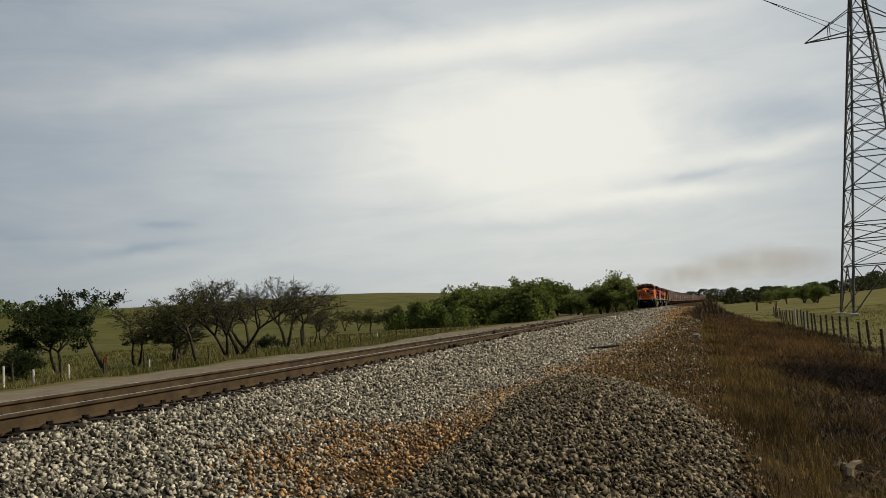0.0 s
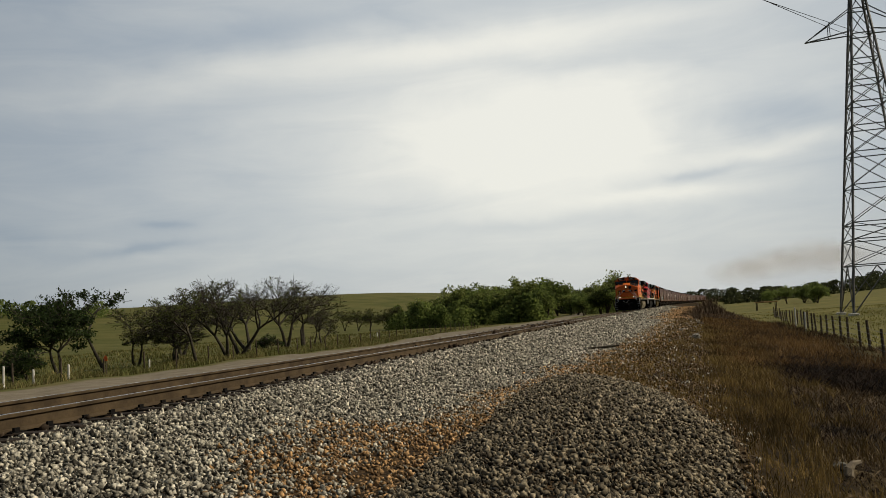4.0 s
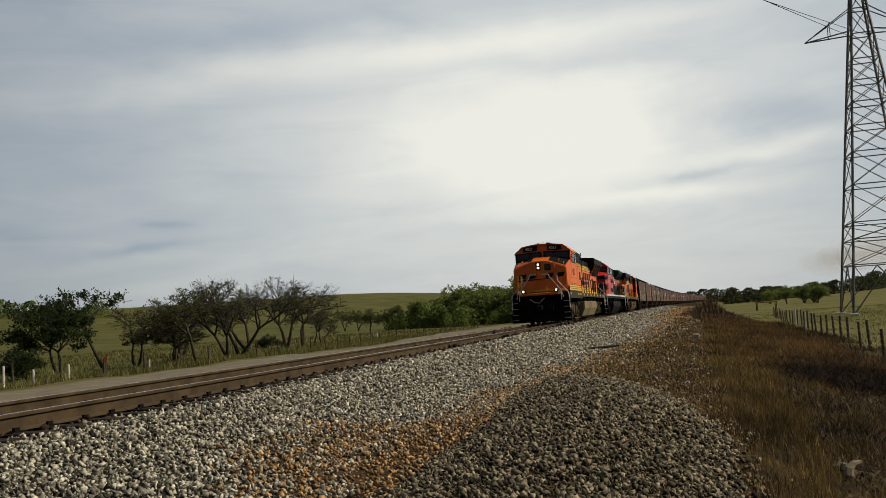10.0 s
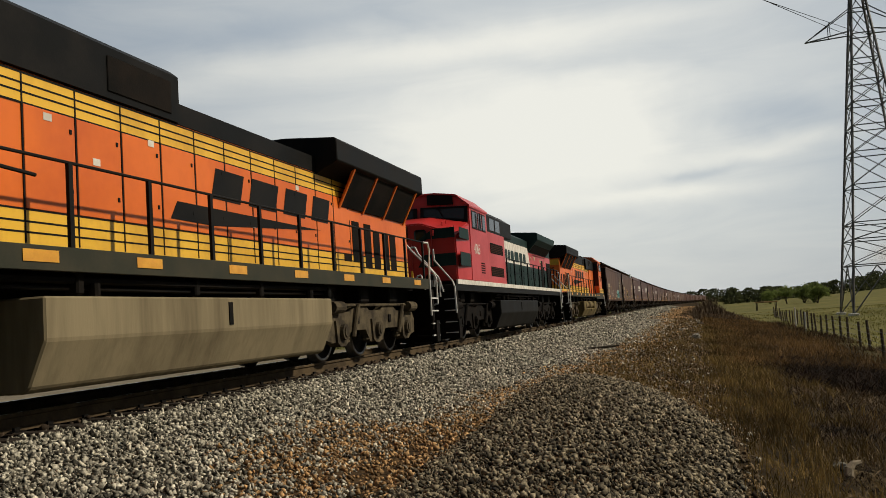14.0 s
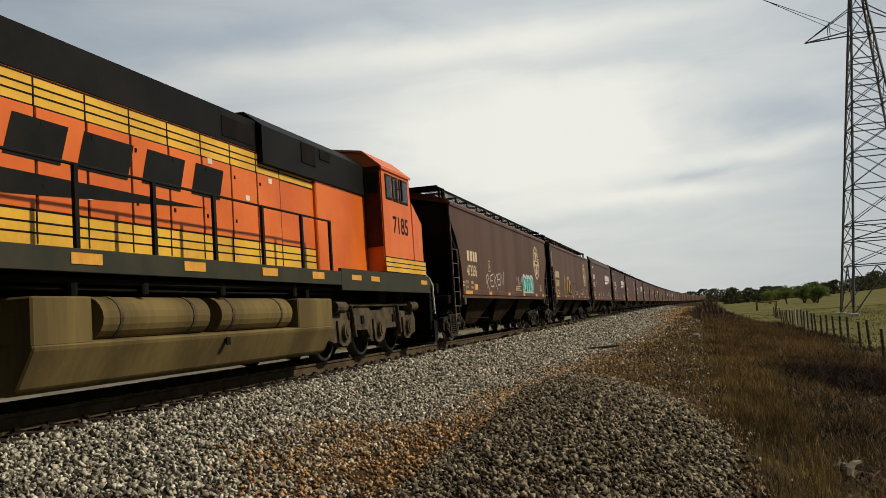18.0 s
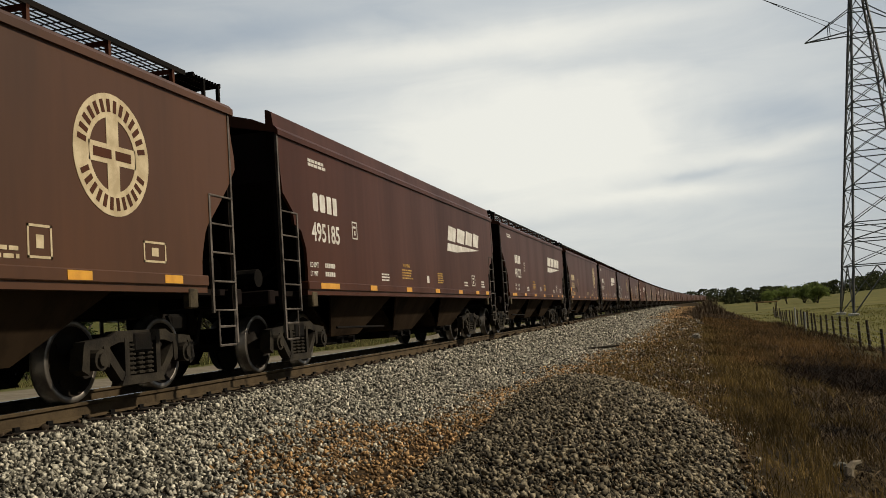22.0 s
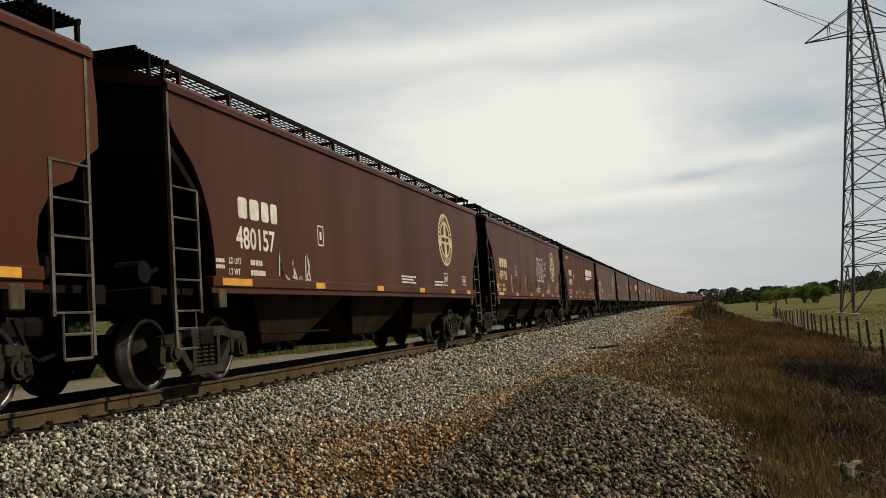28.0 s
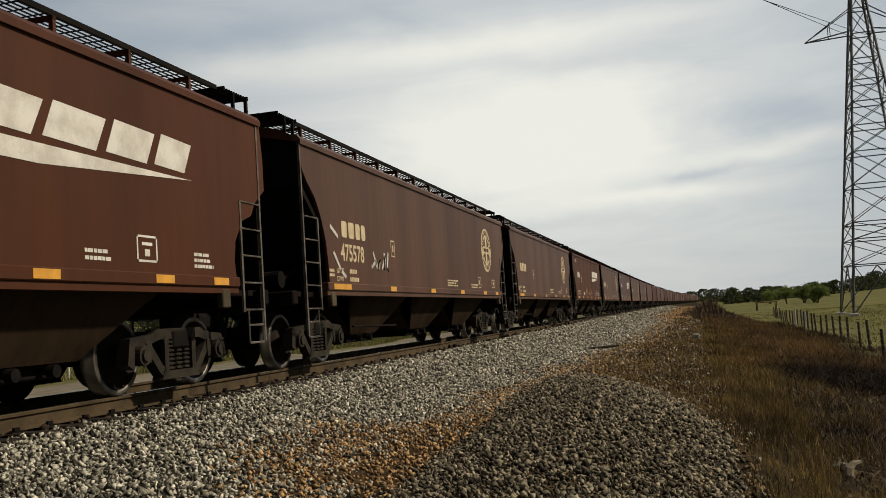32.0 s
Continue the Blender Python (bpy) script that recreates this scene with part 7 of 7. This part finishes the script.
def fuel_tank(e, y0, y1, material, reservoirs):
    bm = B()
    o = [(-1.22, 0.20), (1.22, 0.20), (1.30, 0.25), (1.50, 0.70), (1.50, 1.12), (-1.50, 1.12), (-1.50, 0.70), (-1.30, 0.25)]
    if reservoirs:
        o = [(-1.2, 0.19), (1.2, 0.19), (1.30, 0.24), (1.50, 0.62), (1.50, 0.66), (1.10, 0.70), (1.0, 1.12), (-1.0, 1.12), (-1.10, 0.70), (-1.50, 0.66), (-1.50, 0.62), (-1.30, 0.24)]
    prism(bm, o, y0, y1, "y")
    bmesh.ops.bevel(bm, geom=[d for d in bm.edges], offset=0.02, segments=1, affect="EDGES")
    t = part("fuel_tank", bm, material, e, "dusty olive-tan fuel tank")
    bm = B()
    for s in (-1, 1):
        box(bm, s * 1.498, s * 1.512, (y0 + y1) / 2 - 0.03, (y0 + y1) / 2 + 0.07, 0.76 if not reservoirs else 0.5, 1.06 if not reservoirs else 0.6)
        for y in (y0 + 0.9, y1 - 0.7):
            rod(bm, (s * 1.40, y, 1.1), (s * 1.40, y, 1.26), 0.06, 10)
    part("sight_gauge", bm, M["dark"], t)
    if reservoirs:
        for s in (-1, 1):
            for a in (y0 + 1.6, y0 + 4.1):
                bm = B()
                rod(bm, (s * 1.24, a, 0.90), (s * 1.24, a + 2.2, 0.90), 0.235, 20)
                part("air_reservoir", bm, material, t, "tan air reservoir drum")
                bm = B()
                for y in (a + 0.35, a + 1.85):
                    rod(bm, (s * 1.24, y, 0.90), (s * 1.24, y + 0.06, 0.90), 0.245, 20)
                part("tank_strap", bm, M["truck"], t)
            for ya, yb in ((y0, y0 + 1.4), (y1 - 0.9, y1)):
                bm = B()
                box(bm, s * 1.05, s * 1.49, ya, yb, 0.64, 1.12, 0.02)
                part("tank_end_box", bm, material, t)


def under(e, L):
    bm = B()
    box(bm, -0.9, 0.9, 1.2, L - 1.2, 1.0, 1.44, 0.02)
    for y in (2.2, 3.4, 6.4, 15.2, 17.0, 18.8):
        box(bm, -1.25, 1.25, y, y + 0.5, 1.06, 1.42, 0.03)
    part("underframe", bm, M["dark"], e)
    for s in (-1, 1):
        bm = B()
        pipe(bm, [(s * 1.35, 6.6, 1.30), (s * 1.38, 11.0, 1.28), (s * 1.35, 15.4, 1.30)], 0.04)
        pipe(bm, [(s * 1.30, 6.6, 1.22), (s * 1.33, 11.0, 1.20), (s * 1.30, 15.4, 1.22)], 0.025)
        for y in (8.3, 10.6, 12.4, 15.0):
            box(bm, s * 1.26, s * 1.42, y, y + 0.12, 1.14, 1.40, 0.02)
        part("pipework", bm, M["dark"], e)


def red_loco():
    """Red, white and green road locomotive with a tall flared radiator at the rear."""
    e = tagged(new("locomotive"), "red, white and dark green freight locomotive on the railway track", "locomotive", "locomotives of the train")
    L, R, G = LOCO_LEN, M["red"], M["green"]
    wide_cab(e, R, number="", brand=False, lit=False)
    for o in e.children:                                             # the nose stands further back
        o.location.y = 0.42
    bm = B()
    box(bm, -1.5, 1.5, 0.75, L - 0.75 - END_IN, 1.36, 1.54, 0.01)
    part("deck", bm, M["black"], e)
    bm = B()                                                         # green flashes that run from the nose round its corners
    for s in (-1, 1):
        prism(bm, [(s * 0.30, 2.84), (s * 1.38, 2.84), (s * 1.38, 3.12), (s * 0.78, 3.12)], 1.448, 1.462, "y")
        prism(bm, [(s * 0.30, 2.08), (s * 1.38, 2.08), (s * 1.38, 2.42), (s * 0.50, 2.42)], 1.448, 1.462, "y")
    part("nose_flash", bm, G, e, "dark green flashes on the red nose")
    for s in (-1, 1):
        bm = B()
        box(bm, s * 1.47, s * 1.52, 0.95, L - 1.50, 1.54, 1.67, 0.004)
        part("side_sill", bm, M["white"], e, "white side sill stripe")
        for z0, z1, y1 in ((2.82, 3.12, 2.62), (2.06, 2.44, 2.70)):
            bm = B()
            prism(bm, [(1.49, z0), (y1, z0), (y1 - 0.02, z1), (1.52, z1)], s * 1.496, s * 1.508)
            part("cab_flash", bm, G, e, "dark green flash on the red cab")
    bm = B()
    box(bm, -1.48, 1.48, 5.22, 8.0, 1.6, 3.30, 0.03)
    lk = part("equipment_locker", bm, R, e)
    bm = B()
    prism(bm, [(-1.47, 3.28), (1.47, 3.28), (1.47, 3.80), (1.12, 4.05), (-1.12, 4.05), (-1.47, 3.80)], 5.24, 9.4, "y")
    part("roof_cabinet", bm, M["black"], e, "dark roof cabinet")
    for s in (-1, 1):
        for y, y1, z0, z1 in ((5.60, 7.60, 2.61, 2.94), (5.56, 7.56, 1.88, 2.18)):
            bm = B()
            box(bm, s * 1.48, s * 1.492, y, y1, z0, z1, 0.01)
            part("grille", bm, M["dark"], lk, "dark air grille")
            bm = B()
            for k in range(5):
                box(bm, s * 1.488, s * 1.50, y + 0.03, y1 - 0.03, z0 + 0.03 + 0.055 * k, z0 + 0.045 + 0.055 * k)
            part("slats", bm, M["rust"], lk)
        for y in (5.70, 6.60):
            bm = B()
            box(bm, s * 1.468, s * 1.482, y, y + 0.72, 3.34, 3.74, 0.01)
            part("screen", bm, M["glass"], e, "dark upper air screen")
        bm = B()
        box(bm, s * 1.478, s * 1.490, 3.55 + 0.4, 4.75, 1.82, 2.34, 0.006)
        dr = part("locker_door", bm, R, e)
        bm = B()
        for k in range(5):
            box(bm, s * 1.500, s * 1.508, 4.05, 4.55, 1.92 + 0.07 * k, 1.955 + 0.07 * k)
        part("louvre", bm, M["dark"], dr)
    HX = 1.06
    bm = B()
    prism(bm, [(-HX, 1.54), (HX, 1.54), (HX, 2.56), (-HX, 2.56)], 7.9, 21.44, "y")
    hood = part("long_hood", bm, G, e, "dark green lower hood")
    bm = B()
    prism(bm, [(7.9, 2.56), (15.62, 2.56), (15.22, 3.34), (7.9, 3.34)], -HX, HX, "x")
    part("hood_upper", bm, M["white"], hood, "white upper hood panel with a slanted end")
    bm = B()
    prism(bm, [(15.63, 2.56), (21.44, 2.56), (21.44, 3.17), (15.31, 3.17)], -HX, HX, "x")
    part("hood_rear", bm, R, hood, "red rear hood panel")
    bm = B()
    prism(bm, [(-HX, 3.34), (HX, 3.34), (HX, 3.62), (0.8, 3.78), (-0.8, 3.78), (-HX, 3.62)], 7.9, 15.3, "y")
    part("hood_roof", bm, G, e, "dark green hood roof")
    bm = B()
    for y in (9.6, 10.6, 12.6):
        box(bm, -0.5, 0.5, y, y + 0.6, 3.76, 3.90, 0.03)
    part("exhaust_stack", bm, M["dark"], e)
    # flared radiator: dark slanted intakes under a deep green housing
    bm = B()
    prism(bm, [(-1.5, 3.68), (-1.5, 3.93), (-1.44, 3.98), (-0.6, 4.05), (0.6, 4.05), (1.44, 3.98), (1.5, 3.93), (1.5, 3.68), (HX, 3.17), (-HX, 3.17)], 15.28, 20.46, "y")
    for v in bm.verts:                                               # its rear is cut back below
        if v.co.y > 20 and v.co.z < 3.9:
            v.co.y -= 0.42 if v.co.z > 3.4 else 0.5
    part("radiator", bm, G, e, "dark green flared radiator housing")
    bm = B()
    prism(bm, [(-HX, 3.17), (HX, 3.17), (HX, 3.84), (HX - 0.05, 3.90), (-HX + 0.05, 3.90), (-HX, 3.84)], 19.9, 21.44, "y")
    rear = part("rear_hood_top", bm, G, e, "dark green louvred rear panel")
    for s in (-1, 1):
        bm = B()
        prism(bm, [(s * (HX + 0.02), 3.20), (s * (HX + 0.05), 3.20), (s * 1.475, 3.67), (s * 1.44, 3.67)], 15.42, 19.95, "y")
        part("radiator_intake", bm, M["dark"], e, "dark slanted radiator intake")
        for k in range(4):
            bm = B()
            for i in range(6):
                box(bm, s * HX, s * (HX + 0.008), 20.62 + 0.20 * k, 20.77 + 0.20 * k, 3.52 + 0.05 * i, 3.535 + 0.05 * i)
            part("louvre", bm, M["dark"], rear)
        for y in (8.2, 9.15, 10.1, 11.05, 12.0, 12.95, 13.9, 14.85, 15.8, 16.75, 17.6):
            bm = B()
            box(bm, s * HX, s * (HX + 0.015), y, y + (0.90 if y < 17 else 0.80), 1.62, 2.50, 0.005)
            dr = part("hood_door", bm, G, hood)
            bm = B()
            for z in (1.78, 2.02, 2.30):
                box(bm, s * (HX + 0.012), s * (HX + 0.03), y + 0.76, y + 0.82, z, z + 0.09)
            part("latch", bm, M["black"], dr)
        for y, y1, z0, z1 in ((18.53, 19.04, 1.66, 2.97), (20.15, 21.32, 1.70, 2.92)):
            bm = B()
            box(bm, s * HX, s * (HX + 0.018), y, y1, z0, z1, 0.004)
            part("grille", bm, M["dark"], hood, "dark tall grille")
        for y, w, z in ((15.75, 0.16, 2.88), (16.55, 0.30, 2.90), (18.2, 0.26, 2.86), (19.5, 0.22, 2.84), (13.2, 0.16, 2.10)):
            bm = B()
            box(bm, s * (HX + 0.004), s * (HX + 0.019), y, y + w, z, z + 0.13)
            part("notice", bm, M["cream"], hood, "small pale notice")
        bm = B()
        pipe(bm, [(s * (HX + 0.03), 16.2, 3.12), (s * (HX + 0.03), 19.9, 3.12)], 0.02)
        part("grab_rail", bm, R, hood)
        handrail(e, s * 1.48, [8.2, 9.6, 11.0, 12.4, 13.8, 15.2, 16.6, 17.6, 18.6, 19.6, 20.6, 21.2], 1.6, 2.55, M["black"])
    # name on the white panel, as plain dark shapes
    bm = B()
    y = 8.9
    for w in (0.62, 0.66, 0.55, 0.55, 0.80, 1.05, 0.85, 0.72):
        slab(bm, rounded([(y, 2.64), (y + w * 0.80, 2.64), (y + w * 0.80, 3.04), (y, 3.04)], 0.09), HX + 0.003)
        y += w
    part("name_blocks", bm, G, hood, "dark name on the white panel")
    lettering("cab_number", "4065", 0.42, (1.502, 3.25, 2.48), M["white"], e, width=0.9, label="white cab number")
    end_works(e, False, L, True, True, M["black"])
    end_works(e, True, L, False, True, M["black"])
    fuel_tank(e, 6.6, 14.2, M["black"], False)
    loco_truck(e, 0, (2.1, 4.0, 5.9), M["dark"])
    loco_truck(e, 0, (16.3, 18.2, 20.1), M["dark"])
    under(e, L)
    return e


M["sill"] = mat("dark_olive_sill", (0.030, 0.032, 0.022), (0.045, 0.042, 0.028), 2.0, 0.6)
# rust of the grilles, and the painted shade on the cab back door
M["rust"] = mat("rust_and_shade_brown", (0.075, 0.022, 0.012), (0.045, 0.016, 0.010), 5, 0.8)
lead = hood_loco("4021")
second = red_loco()
third = hood_loco("7185", lit=False, tanks=True, shown=-1)
tagged(third, "orange freight locomotive with tan air tanks, coupled backwards")


# ---- motion: the train rolls past on one track ----
TRAVEL = [(0, -151.4), (1, -139.7), (2, -128.1), (3, -116.5), (4.5, -98.9), (6, -81.1), (7, -69.3), (8, -57.9), (9, -46.5), (10, -35.2), (11, -23.4), (12, -11.8), (13, 0.0), (13.5, 5.6),
          (14, 11.66), (14.5, 17.0), (15.5, 28.5), (16.5, 40.38), (17, 46.51), (17.5, 52.38), (18, 58.48), (18.5, 64.3), (19, 70.62), (20, 81.3), (21, 92.94), (22, 104.37),
          (23, 116.44), (24, 128.35), (25, 140.39), (26.5, 158.1), (28, 175.88), (29, 187.76), (30, 200.05), (31, 212.23), (32, 224.55)]


def on_track(y0, length, turned):
    """The pose of a vehicle whose ends stand on the track at y0 and y0 + length."""
    a, b = Vector((float(track_x(y0)), y0, 0)), Vector((float(track_x(y0 + length)), y0 + length, 0))
    ang = math.degrees(math.atan2(-(b.x - a.x), b.y - a.y))
    return pose(b.x, b.y, 0, 0, 0, ang + 180) if turned else pose(a.x, a.y, 0, 0, 0, ang)


TRAIN = [(lead, 11.3, LOCO_LEN, False), (second, 34.2, LOCO_LEN, False), (third, 57.2, LOCO_LEN, True)]
stand = 80.5
for car, kind in [(c[0], c[1]) for c in HOPPERS] + [(car, ("curved", "curved", "notched")[i % 3]) for i, car in enumerate(TAIL)]:
    TRAIN.append((car, stand, CAR_LEN[kind], False))
    stand += CAR_LEN[kind]


def spun(wheel, radius, step, sign):
    """Rows that roll a wheelset along the rail."""
    at = wheel.location.copy()
    rows = []
    for k in range(int(32.0 / step) + 2):
        t = min(32.0, k * step)
        d = float(np.interp(t, [a for a, b in TRAVEL], [b for a, b in TRAVEL]))
        rows.append((t, Matrix.Translation(at) @ Matrix.Rotation(sign * d / radius, 4, "X")))
        if t >= 32.0:
            break
    walk(wheel, rows)


def motions():
    for puff, at, size in HAZE:
        puff.scale = (size, size, size)
        walk(puff, [(t, Matrix.Translation(at + Vector((3.2 * t, 0.6 * t, 0.10 * t)))) for t in (0.0, 8.0, 16.0, 24.0, 32.0)])
    for i, (thing, y0, length, turned) in enumerate(TRAIN):
        walk(thing, [(t, on_track(y0 - d, length, turned)) for t, d in TRAVEL])
        if i < 8:
            for wheel in thing.children_recursive:
                if wheel.name.startswith("wheelset"):
                    spun(wheel, LOCO_R if i < 3 else CAR_R, 0.055, -1 if turned else 1)


motions()
